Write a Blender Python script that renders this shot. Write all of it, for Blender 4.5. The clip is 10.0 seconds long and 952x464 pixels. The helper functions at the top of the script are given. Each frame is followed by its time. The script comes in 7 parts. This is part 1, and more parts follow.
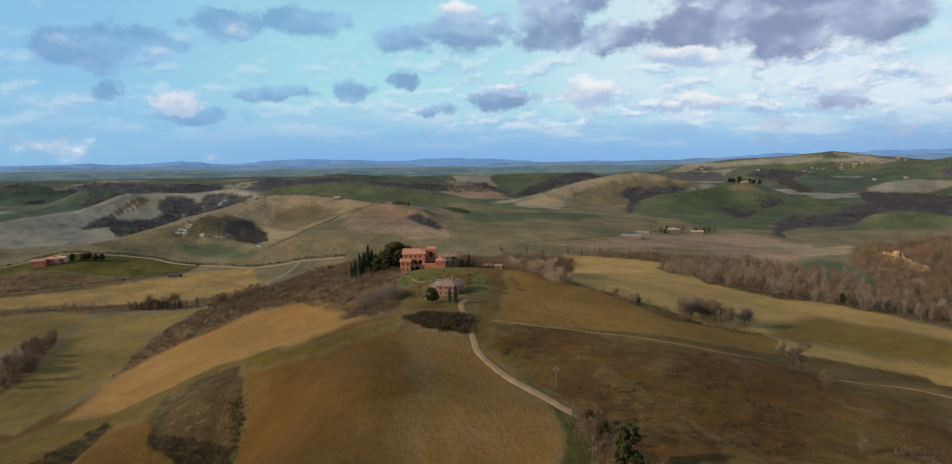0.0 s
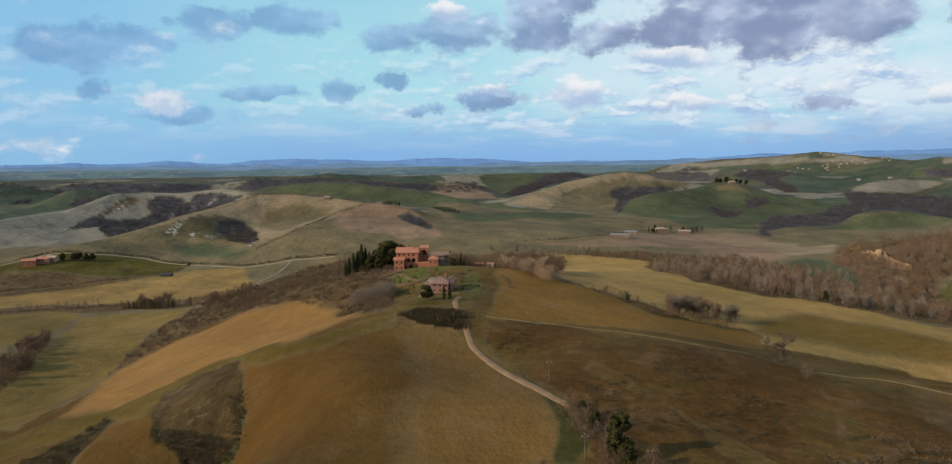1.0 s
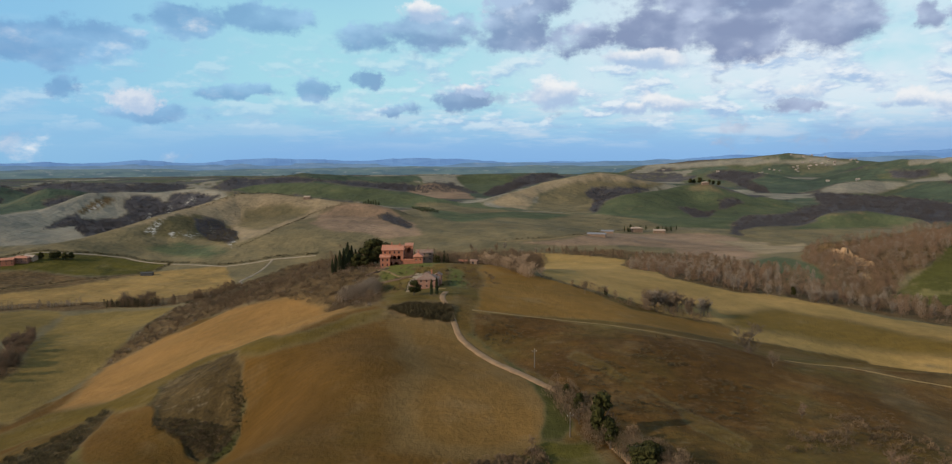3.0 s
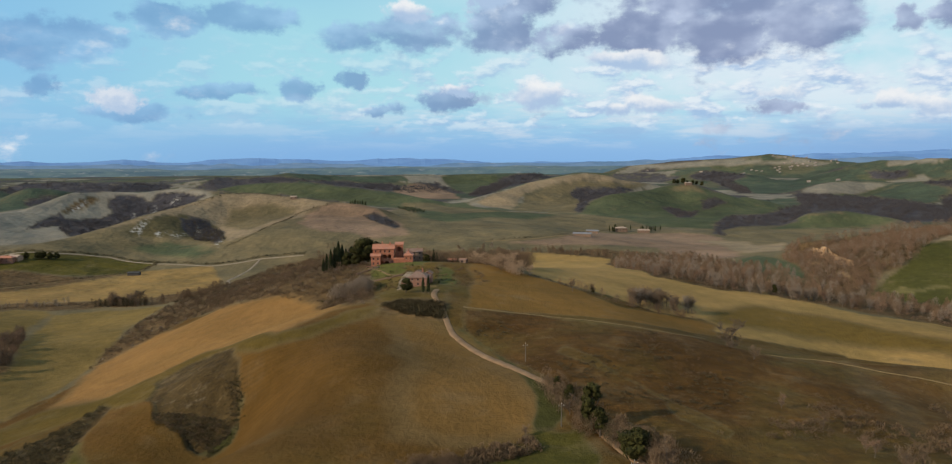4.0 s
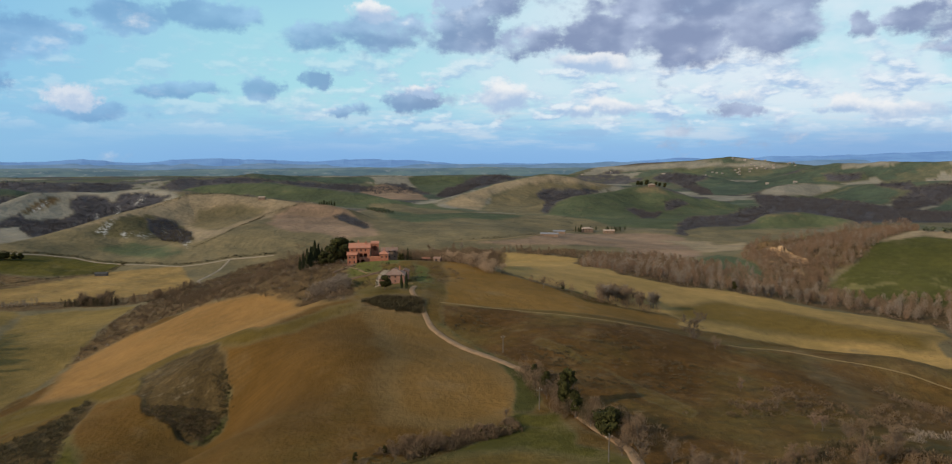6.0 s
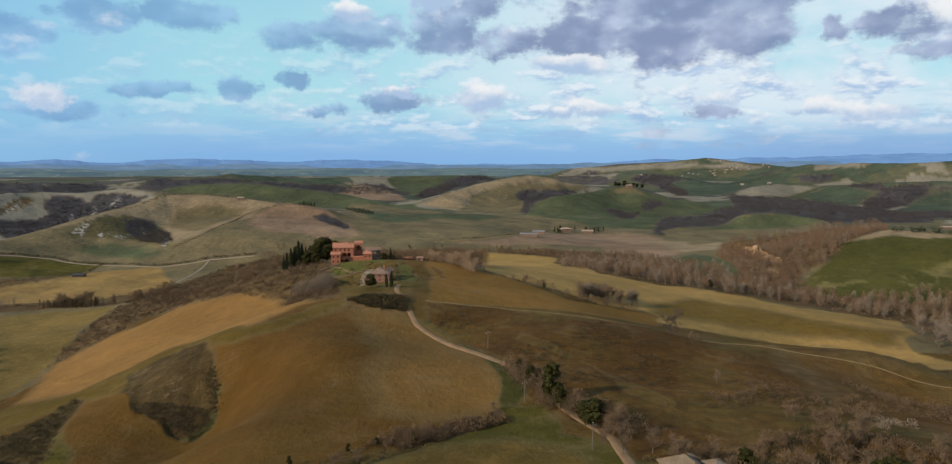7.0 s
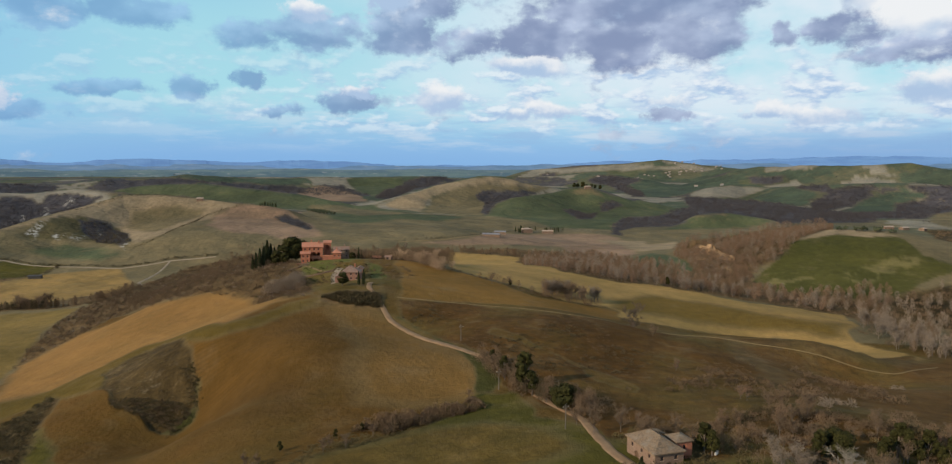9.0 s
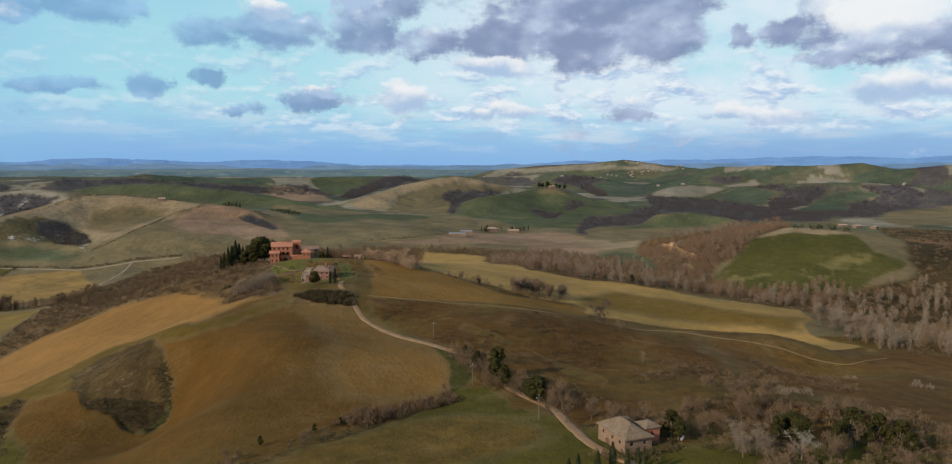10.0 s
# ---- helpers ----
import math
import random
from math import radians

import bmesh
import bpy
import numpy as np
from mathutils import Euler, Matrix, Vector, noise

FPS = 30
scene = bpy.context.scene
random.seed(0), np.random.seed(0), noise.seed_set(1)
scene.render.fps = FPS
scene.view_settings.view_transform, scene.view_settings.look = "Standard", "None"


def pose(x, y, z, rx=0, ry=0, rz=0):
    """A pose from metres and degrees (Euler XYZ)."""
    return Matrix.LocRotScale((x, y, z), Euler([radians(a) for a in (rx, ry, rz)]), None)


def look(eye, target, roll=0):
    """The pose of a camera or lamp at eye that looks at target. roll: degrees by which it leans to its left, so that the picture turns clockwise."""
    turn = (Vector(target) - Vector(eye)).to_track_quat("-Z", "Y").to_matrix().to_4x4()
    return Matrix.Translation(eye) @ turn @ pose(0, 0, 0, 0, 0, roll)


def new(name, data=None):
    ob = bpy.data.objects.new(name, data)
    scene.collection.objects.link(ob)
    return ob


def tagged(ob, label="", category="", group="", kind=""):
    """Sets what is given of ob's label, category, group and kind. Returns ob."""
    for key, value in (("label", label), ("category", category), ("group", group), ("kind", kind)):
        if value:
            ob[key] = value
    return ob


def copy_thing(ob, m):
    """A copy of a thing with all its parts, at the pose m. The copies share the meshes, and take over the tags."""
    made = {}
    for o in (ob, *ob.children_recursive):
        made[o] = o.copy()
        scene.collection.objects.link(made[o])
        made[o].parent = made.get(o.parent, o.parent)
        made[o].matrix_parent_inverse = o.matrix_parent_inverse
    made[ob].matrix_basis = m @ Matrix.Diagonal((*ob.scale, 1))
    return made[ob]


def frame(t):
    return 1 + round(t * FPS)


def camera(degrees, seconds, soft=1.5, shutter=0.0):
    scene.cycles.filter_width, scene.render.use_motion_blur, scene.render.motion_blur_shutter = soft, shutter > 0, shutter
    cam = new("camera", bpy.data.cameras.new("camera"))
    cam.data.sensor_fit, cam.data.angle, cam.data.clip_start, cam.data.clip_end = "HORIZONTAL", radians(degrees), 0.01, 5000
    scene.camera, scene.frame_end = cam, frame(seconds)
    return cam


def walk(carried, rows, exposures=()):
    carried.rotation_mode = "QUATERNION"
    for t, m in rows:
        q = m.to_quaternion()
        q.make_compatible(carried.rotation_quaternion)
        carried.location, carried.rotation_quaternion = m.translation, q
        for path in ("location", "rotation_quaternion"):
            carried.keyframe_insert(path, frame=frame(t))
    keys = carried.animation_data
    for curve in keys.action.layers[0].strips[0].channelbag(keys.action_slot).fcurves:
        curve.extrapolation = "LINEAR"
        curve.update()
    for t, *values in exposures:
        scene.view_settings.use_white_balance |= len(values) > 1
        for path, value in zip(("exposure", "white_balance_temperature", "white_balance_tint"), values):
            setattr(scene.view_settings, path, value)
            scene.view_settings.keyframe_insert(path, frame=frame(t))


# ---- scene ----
cam = camera(67.17, 10.0, 1.2)
# seconds, eye, yaw, pitch, roll
PATH = [
    (0, 11.13, 41.20, 139.50, 5.954, -5.786, -0.508),
    (0.5, 10.43, 37.50, 139.68, 5.522, -5.802, -0.495),
    (1, 9.66, 33.40, 139.67, 5.038, -5.802, -0.438),
    (1.5, 8.93, 29.77, 139.66, 4.614, -5.783, -0.390),
    (2, 8.15, 26.02, 139.64, 4.159, -5.759, -0.337),
    (2.5, 7.29, 22.63, 139.70, 3.687, -5.778, -0.282),
    (4, 3.72, 10.75, 139.97, 1.888, -5.780, -0.131),
    (4.5, 2.57, 7.48, 139.95, 1.343, -5.749, -0.057),
    (5, 1.27, 3.58, 139.88, 0.717, -5.732, -0.002),
    (5.5, 0.00, 0.00, 140.00, 0.000, -5.707, 0.067),
    (7, -4.24, -10.79, 140.14, -2.633, -5.614, 0.228),
    (7.5, -5.63, -13.72, 140.08, -3.242, -5.578, 0.302),
    (8, -7.25, -17.19, 140.20, -3.988, -5.552, 0.347),
    (8.5, -8.81, -20.00, 140.16, -4.710, -5.520, 0.393),
    (9, -10.78, -23.34, 140.16, -5.963, -5.503, 0.427),
    (9.5, -12.48, -26.20, 140.21, -7.253, -5.513, 0.418),
    (10, -14.49, -29.29, 140.20, -8.807, -5.495, 0.471),
]
EXPOSURES = ((0.0, 0.0), (10.0, 0.0))
walk(cam, [(t, pose(x, y, z, 90 + pitch, 0, yaw) @ pose(0, 0, 0, 0, 0, roll)) for t, x, y, z, yaw, pitch, roll in PATH], EXPOSURES)

# Clouds: azimuth, elevation and half sizes, in degrees
CLOUDS_GREY = [(-7.5, 9.7, 6.8, 1.5), (-0.2, 9.9, 3.2, 1.5), (-34.1, 7.7, 4.3, 1.5), (-29.6, 8.8, 2.8, 1.1), (-25.1, 10.0, 3.2, 1.1), (-19.6, 10.6, 4.4, 1.2), (-20.4, 5.0, 3.2, 0.7), (-15.6, 5.5, 2.2, 0.9), (-11.7, 6.2, 1.2, 0.8), (-9.5, 4.0, 2.0, 0.6), (-4.2, 4.7, 1.8, 1.1), (-33.0, 5.0, 1.8, 0.8), (-27.2, 3.4, 4.3, 0.9)]
CLOUDS_GREY_MIDDLE = [(4.8, 9.1, 2.9, 1.4), (10.8, 9.4, 4.4, 1.8), (16.6, 9.1, 4.9, 1.9), (22.4, 9.6, 4.9, 2.0), (18.2, 12.0, 9.7, 2.4), (1.5, 12.4, 3.4, 1.7), (20.6, 4.0, 1.9, 0.6)]
CLOUDS_GREY_EAST = [(28.4, 9.4, 1.5, 1.1), (32.8, 9.4, 2.9, 1.1), (38.4, 7.7, 6.3, 1.1), (42.4, 8.6, 5.3, 2.2)]
CLOUDS_WHITE = [(3.4, 5.1, 2.7, 1.2), (9.8, 7.5, 4.0, 0.9), (-3.6, 5.4, 1.2, 0.6), (-28.2, 4.2, 1.6, 0.9), (-7.3, 11.4, 2.2, 1.0), (-0.7, 12.5, 2.2, 1.2), (11.5, 4.2, 2.1, 0.9), (20.7, 4.8, 2.3, 0.6), (27.9, 3.9, 1.8, 0.8), (31.3, 3.5, 2.4, 0.9), (9.1, 3.8, 2.2, 0.7)]
CLOUDS_WHITE_EAST = [(38.7, 10.6, 4.7, 2.1), (38.4, 5.6, 3.3, 1.3), (42.3, 5.1, 2.9, 1.0)]

# ---- world and sun ----
SUN_AZ, SUN_EL = -118.0, 23.0  # degrees, clockwise from +y


def build_world():
    w = bpy.data.worlds.new("sky")
    scene.world = w
    w.use_nodes = True
    t = w.node_tree
    back = t.nodes["Background"]

    def n(kind, inputs=None, **props):
        q = t.nodes.new(kind)
        for k, v in props.items():
            setattr(q, k, v)
        for k, v in (inputs or {}).items():
            if isinstance(v, bpy.types.NodeSocket):
                t.links.new(v, q.inputs[k])
            else:
                q.inputs[k].default_value = v
        return q

    def m(op, a, b=0.0, c=0.0, clamp=False):
        return n("ShaderNodeMath", {0: a, 1: b, 2: c}, operation=op, use_clamp=clamp).outputs[0]

    def span(v, a, b, lo=0.0, hi=1.0, soft=True):
        return n("ShaderNodeMapRange", {"Value": v, "From Min": a, "From Max": b, "To Min": lo, "To Max": hi}, interpolation_type="SMOOTHSTEP" if soft else "LINEAR").outputs["Result"]

    def mix(f, a, b):
        q = n("ShaderNodeMix", data_type="RGBA")
        for k, v in ((0, f), (6, a), (7, b)):
            if isinstance(v, bpy.types.NodeSocket):
                t.links.new(v, q.inputs[k])
            else:
                q.inputs[k].default_value = (*v, 1) if k else v
        return q.outputs[2]

    ray = n("ShaderNodeVectorMath", {0: n("ShaderNodeTexCoord").outputs["Generated"]}, operation="NORMALIZE").outputs[0]
    xyz = n("ShaderNodeSeparateXYZ", {0: ray})
    az = m("MULTIPLY", m("ARCTAN2", xyz.outputs[0], xyz.outputs[1]), 57.2958)
    el = m("MULTIPLY", m("ARCSINE", xyz.outputs[2]), 57.2958)
    spot = n("ShaderNodeCombineXYZ", {0: az, 1: el}).outputs[0]
    wide = n("ShaderNodeCombineXYZ", {0: m("MULTIPLY", az, 0.55), 1: el}).outputs[0]

    def cloud_noise(v, scale, detail=6.0, rough=0.58):
        return n("ShaderNodeTexNoise", {"Vector": v, "Scale": scale, "Detail": detail, "Roughness": rough})

    # clear sky, paler towards the bright side and turquoise between the clouds
    sky = n("ShaderNodeTexSky", sky_type="NISHITA", sun_disc=False, sun_elevation=radians(SUN_EL), sun_rotation=radians(SUN_AZ), air_density=1.0, dust_density=0.4, ozone_density=1.4)
    clear = n("ShaderNodeVectorMath", {0: sky.outputs[0], "Scale": SKY_GAIN}, operation="SCALE").outputs[0]
    tint = mix(span(el, 0.2, 5.5), (0.19, 0.45, 0.84), (0.40, 0.75, 0.86))
    tint = mix(m("MAXIMUM", m("MULTIPLY", span(el, 9, 17), span(az, 0, -22)), m("MULTIPLY", span(az, -14, -38), 0.85)), tint, (0.23, 0.53, 0.84))
    col = mix(0.85, clear, tint)
    veil = m("MULTIPLY", span(az, -14, 18), span(el, 1.0, 5.0), clamp=True)
    soft = cloud_noise(wide, 0.10, 5.0).outputs["Fac"]
    veil = m("MULTIPLY", veil, span(soft, 0.30, 0.55), clamp=True)
    col = mix(m("MULTIPLY", veil, 0.92), col, (0.74, 0.83, 0.91))

    # streaks low over the horizon
    flat = n("ShaderNodeCombineXYZ", {0: m("MULTIPLY", az, 0.16), 1: el}).outputs[0]
    streak = cloud_noise(flat, 0.75, 6.0, 0.6).outputs["Fac"]
    low = m("MULTIPLY", m("MULTIPLY", span(el, 0.4, 2.2), span(el, 6.0, 3.2)), span(az, -26, 6, 0.25, 1.0), clamp=True)
    col = mix(m("MULTIPLY", m("MULTIPLY", span(streak, 0.46, 0.62), low), 0.55), col, (0.70, 0.76, 0.83))
    col = mix(m("MULTIPLY", m("MULTIPLY", span(streak, 0.48, 0.36), low), 0.45), col, (0.30, 0.46, 0.72))

    # a field of small fair-weather clouds over the lower sky
    tuft_at = n("ShaderNodeCombineXYZ", {0: m("MULTIPLY", az, 0.45), 1: el, 2: 8.1}).outputs[0]
    tuft = cloud_noise(tuft_at, 0.62, 6.0, 0.56).outputs["Fac"]
    tuft_up = cloud_noise(n("ShaderNodeVectorMath", {0: tuft_at, 1: (-0.1, 0.38, 0)}, operation="ADD").outputs[0], 0.62, 6.0, 0.56).outputs["Fac"]
    field = m("MULTIPLY", m("MULTIPLY", span(el, 1.6, 3.2), span(el, 10.5, 6.0)), span(az, -20, 12, 0.35, 1.0), clamp=True)
    field = m("MULTIPLY", field, span(tuft, 0.47, 0.60))
    tcol = mix(span(m("SUBTRACT", tuft, tuft_up), -0.08, 0.12), (0.34, 0.50, 0.75), (0.80, 0.86, 0.92))
    col = mix(m("MULTIPLY", field, 0.8), col, tcol)

    # a darker, bluer haze low on the east side
    col = mix(m("MULTIPLY", m("MULTIPLY", span(az, 14, 30), span(el, 3.6, 0.8)), 0.6, clamp=True), col, (0.22, 0.38, 0.66))

    # clouds: outlines broken up by noise, bright tops and grey-violet bases
    warp = cloud_noise(spot, 0.34, 7.0, 0.66)
    push = n("ShaderNodeVectorMath", {0: n("ShaderNodeVectorMath", {0: warp.outputs["Color"], 1: (0.5, 0.5, 0.5)}, operation="SUBTRACT").outputs[0], 1: (5.0, 2.2, 0), 2: spot}, operation="MULTIPLY_ADD").outputs[0]

    def cover(lists):
        total, low_side = m("MULTIPLY", el, 0.0), m("MULTIPLY", az, 0.0)
        for a, e, ra, re in lists:
            # each cloud follows on the one before
            centre = n("ShaderNodeVectorMath", {0: total, 1: (1e-7, 1e-7, 0), 2: (-a / ra, -e / re, 0)}, operation="MULTIPLY_ADD").outputs[0]
            off = n("ShaderNodeVectorMath", {0: push, 1: (1 / ra, 1 / re, 0), 2: centre}, operation="MULTIPLY_ADD").outputs[0]
            d = span(n("ShaderNodeVectorMath", {0: off}, operation="LENGTH").outputs["Value"], 1.35, 0.5, soft=False)
            low_side = m("MULTIPLY_ADD", n("ShaderNodeSeparateXYZ", {0: off}).outputs[1], d, low_side)
            total = m("MAXIMUM", total, d)
        return total, low_side

    puff = n("ShaderNodeCombineXYZ", {0: m("MULTIPLY", az, 0.62), 1: el, 2: 3.7}).outputs[0]
    lump = cloud_noise(puff, 0.34, 8.0, 0.58).outputs["Fac"]
    mass = cloud_noise(puff, 0.26, 5.0, 0.46).outputs["Fac"]
    above = cloud_noise(n("ShaderNodeVectorMath", {0: puff, 1: (-0.3, 0.8, 0)}, operation="ADD").outputs[0], 0.26, 5.0, 0.46).outputs["Fac"]
    relief = m("SUBTRACT", mass, above)
    grey, grey_up = cover(CLOUDS_GREY + CLOUDS_GREY_MIDDLE + CLOUDS_GREY_EAST)
    white, white_up = cover(CLOUDS_WHITE + CLOUDS_WHITE_EAST)
    # the same kind of clouds go on over the rest of the sky
    rest = m("MULTIPLY", span(el, 16.5, 20.0), span(cloud_noise(wide, 0.055, 5.0).outputs["Fac"], 0.42, 0.60), clamp=True)
    side = m("MULTIPLY", m("MAXIMUM", span(az, 46, 55), span(az, -46, -55)), m("MULTIPLY", span(el, 5, 10), span(cloud_noise(wide, 0.09, 5.0).outputs["Fac"], 0.46, 0.60)), clamp=True)
    grey = m("MAXIMUM", grey, m("MAXIMUM", rest, side))
    g = span(m("ADD", grey, m("MULTIPLY", m("SUBTRACT", lump, 0.5), 3.0)), 0.25, 0.85)
    dark = mix(span(az, -20, 10), (0.17, 0.34, 0.60), (0.21, 0.27, 0.45))
    pale = mix(span(az, -20, 10), (0.34, 0.57, 0.83), (0.52, 0.61, 0.80))
    lit = span(m("ADD", m("ADD", m("MULTIPLY", relief, 2.4), m("MULTIPLY", m("SUBTRACT", mass, 0.5), 0.9)), m("MULTIPLY", grey_up, 0.22)), -0.30, 0.55)
    gcol = mix(lit, dark, pale)
    gcol = mix(span(m("ADD", m("MULTIPLY", relief, 4.0), m("MULTIPLY", grey_up, 0.15)), 0.40, 0.85), gcol, (0.88, 0.90, 0.93))
    gcol = mix(m("MULTIPLY", span(grey, 0.6, 1.0), 0.25), gcol, dark)
    col = mix(m("MULTIPLY", g, span(az, -22, 8, 0.74, 0.92)), col, gcol)
    v = span(m("ADD", white, m("MULTIPLY", m("SUBTRACT", lump, 0.5), 2.8)), 0.28, 0.88)
    wlit = span(m("ADD", m("ADD", m("MULTIPLY", relief, 2.6), m("MULTIPLY", white_up, 0.7)), m("MULTIPLY", span(az, 32, 36), span(el, 8.5, 10.5))), -0.35, 0.55)
    wcol = mix(wlit, (0.42, 0.56, 0.76), (0.86, 0.88, 0.90))
    col = mix(v, col, wcol)
    # below the horizon: the dim haze of land
    col = mix(span(el, 0.0, -1.5), col, (0.10, 0.11, 0.10))
    t.links.new(col, back.inputs["Color"])
    back.inputs["Strength"].default_value = 1.0


SKY_GAIN = 0.10
build_world()
sun_data = bpy.data.lights.new("sun", "SUN")
sun_data.energy, sun_data.angle, sun_data.color = 5.0, radians(1.5), (1.0, 0.84, 0.64)
sun = new("sun", sun_data)
sun.matrix_basis = look((math.sin(radians(SUN_AZ)) * 100, math.cos(radians(SUN_AZ)) * 100, 100 * math.tan(radians(SUN_EL)) + 100), (0, 0, 100))


# ---- the plan ----
# Hills: x, y, height, radius
HILLS_NEAR = [(0, 0, 4.6, 70), (0, 0, 0.9, 25), (0, 60, -1.8, 25), (100, 0, -3.3, 70), (50, 125, 2.7, 70), (50, 125, 1, 25), (-80, 120, 18.6, 70), (120, 100, 3.1, 70), (120, 100, -3.7, 25), (-20, 165, -3.2, 70), (110, 155, 3.9, 25), (10, 200, -2.4, 25), (-60, 200, 5.7, 25), (85, 195, -1.3, 70), (-130, 170, -6.1, 70), (-130, 170, 2.4, 25), (-20, 220, 3, 25), (200, 120, 7.7, 70), (20, 235, -2.9, 70), (20, 235, 2.9, 30), (60, 235, -1, 30), (-200, 150, 6.3, 75), (-60, 250, -6.6, 75), (-60, 250, 8.9, 30)]
HILLS_RIDGE = [(-90, 245, -17.3, 30), (-30, 260, 2.3, 30), (-5, 280, -4.4, 35), (45, 280, 1.4, 35), (-70, 280, 4.7, 35), (-70, 280, -1.1, 20), (-105, 270, 3.9, 35), (-105, 270, -2.6, 20), (90, 280, 7.1, 90), (200, 220, 9.1, 90), (200, 220, 1.5, 20), (-130, 275, 8, 90), (-130, 275, -2.1, 25), (-60, 300, -1.2, 25), (-105, 295, 3.9, 25), (-25, 315, 6.6, 95), (-25, 315, -3.4, 40), (180, 260, -3.8, 40), (180, 260, -7.3, 25), (90, 310, 2.2, 40), (25, 335, -4, 40), (-165, 295, -1.2, 40), (185, 285, 11.1, 25), (125, 320, -3.5, 40)]
HILLS_VALLEY = [(-80, 340, 4.7, 40), (155, 320, 1.3, 25), (-25, 355, 2.6, 45), (-25, 355, 1.4, 25), (170, 315, -3.3, 110), (170, 315, 8.4, 45), (190, 305, -6.2, 25), (-260, 250, -1.6, 110), (-260, 250, 2.4, 45), (60, 375, -7.1, 115), (60, 375, 2.7, 45), (95, 370, -1.8, 45), (195, 355, -11.5, 50), (-90, 400, -5.4, 125), (-90, 400, -8.7, 50), (300, 300, 14.8, 125), (300, 300, 3.9, 50), (260, 340, -2.7, 50), (-235, 370, -10.8, 130), (-85, 440, 3.9, 55), (-85, 440, 1.3, 35), (-350, 300, -5.2, 140), (-200, 425, 8.8, 55), (-20, 470, 2.3, 55)]
HILLS_MIDDLE = [(260, 400, 9, 55), (-95, 470, -1.5, 35), (-110, 475, 1.9, 60), (-245, 435, -10.8, 60), (-245, 435, -1.8, 35), (185, 480, 7.4, 155), (300, 420, -7.1, 60), (-120, 515, 15.3, 160), (-120, 515, 2.1, 40), (-205, 490, -3.8, 65), (-60, 530, -9.4, 65), (-310, 435, 7.3, 65), (-150, 525, 5.1, 65), (-150, 525, 2.1, 40), (-120, 560, -5.8, 45), (-10, 600, -9.1, 70), (95, 600, 4.6, 185), (95, 600, 1.8, 75), (420, 450, -11.6, 185), (420, 450, 2.1, 75), (-450, 450, -3.8, 75), (-350, 535, -3.7, 75), (-350, 535, -4.2, 50), (-390, 540, 5.4, 50)]
HILLS_FAR = [(-265, 625, -7, 205), (-265, 625, 1.9, 50), (355, 590, -21.9, 85), (355, 590, -4.5, 50), (-50, 700, -6.5, 210), (-50, 700, 2.9, 85), (60, 700, 1.7, 85), (325, 630, 5.1, 215), (325, 630, 4.3, 55), (-395, 615, 3.3, 90), (370, 660, 18.3, 90), (450, 640, 9.4, 95), (520, 650, 33.6, 250), (340, 765, -7.3, 100), (-480, 700, -12.3, 255), (-60, 850, 3.5, 100), (-280, 855, -12.4, 110), (-600, 700, -2.3, 110), (-340, 885, -3, 70), (520, 800, 3.5, 115), (420, 900, -5.7, 300), (420, 900, -6.3, 120), (55, 1005, 4.1, 305), (55, 1005, 9.6, 120)]
HILLS_LAST = [(-295, 985, 13.6, 125), (-605, 915, -17.3, 330), (-605, 915, 2.9, 80), (-545, 990, -6.8, 135), (-545, 990, -2.5, 85), (700, 900, 5.2, 340), (-25, 1140, -3.5, 135), (195, 1130, -10.1, 140), (-230, 1205, 22.9, 365), (-345, 1200, 8.6, 150)]
HILLS = HILLS_NEAR + HILLS_RIDGE + HILLS_VALLEY + HILLS_MIDDLE + HILLS_FAR + HILLS_LAST

# Crests of the hills beyond: width, line of x, y, height
LEFT_HILL = (125, [(-600, 900, 31), (-580, 975, 35), (-560, 1030, 43), (-535, 1100, 57), (-510, 1180, 68), (-480, 1245, 81), (-425, 1255, 83), (-345, 1225, 77), (-290, 1200, 72), (-235, 1180, 69), (-195, 1155, 63), (-150, 1125, 8)])
PALE_HILL = (150, [(-855, 1010, 8), (-880, 1120, 44), (-885, 1205, 46), (-875, 1310, 47), (-860, 1445, 75), (-820, 1490, 75), (-765, 1510, 72), (-710, 1525, 78), (-655, 1520, 82), (-565, 1480, 78)])
DARK_HILL = (150, [(-1145, 1550, 8), (-1165, 1660, 14), (-1150, 1745, 74), (-1115, 1765, 70), (-1070, 1785, 60)])
DARK_HILL_WEST = (220, [(-1515, 1765, 17), (-1515, 1895, 8), (-1500, 1970, 75), (-1430, 2025, 54)])
GREEN_RIDGE = (190, [(-745, 1915, 63), (-710, 1960, 71), (-665, 1975, 75), (-580, 1960, 80), (-485, 1925, 76), (-375, 1865, 68), (-270, 1805, 58), (-170, 1715, 44), (-80, 1650, 8), (5, 1565, 8)])
WOOD_RIDGE = (260, [(-1775, 2170, 29), (-1575, 2320, 63), (-1490, 2375, 68), (-1305, 2425, 61), (-1160, 2495, 55), (-1015, 2560, 77), (-880, 2610, 77), (-790, 2690, 92), (-575, 2845, 75), (-390, 2925, 76), (-250, 2995, 75), (-100, 3050, 79), (135, 3100, 83)])
TAN_HILL = (190, [(-45, 1705, 8), (5, 1805, 60), (85, 1900, 81), (170, 1975, 96), (240, 2000, 104), (290, 1995, 97), (335, 1985, 84), (405, 1985, 75)])
GREEN_HILL = (190, [(180, 1445, 24), (260, 1605, 63), (360, 1685, 69), (415, 1725, 80), (455, 1715, 80), (505, 1710, 22), (565, 1690, 50)])
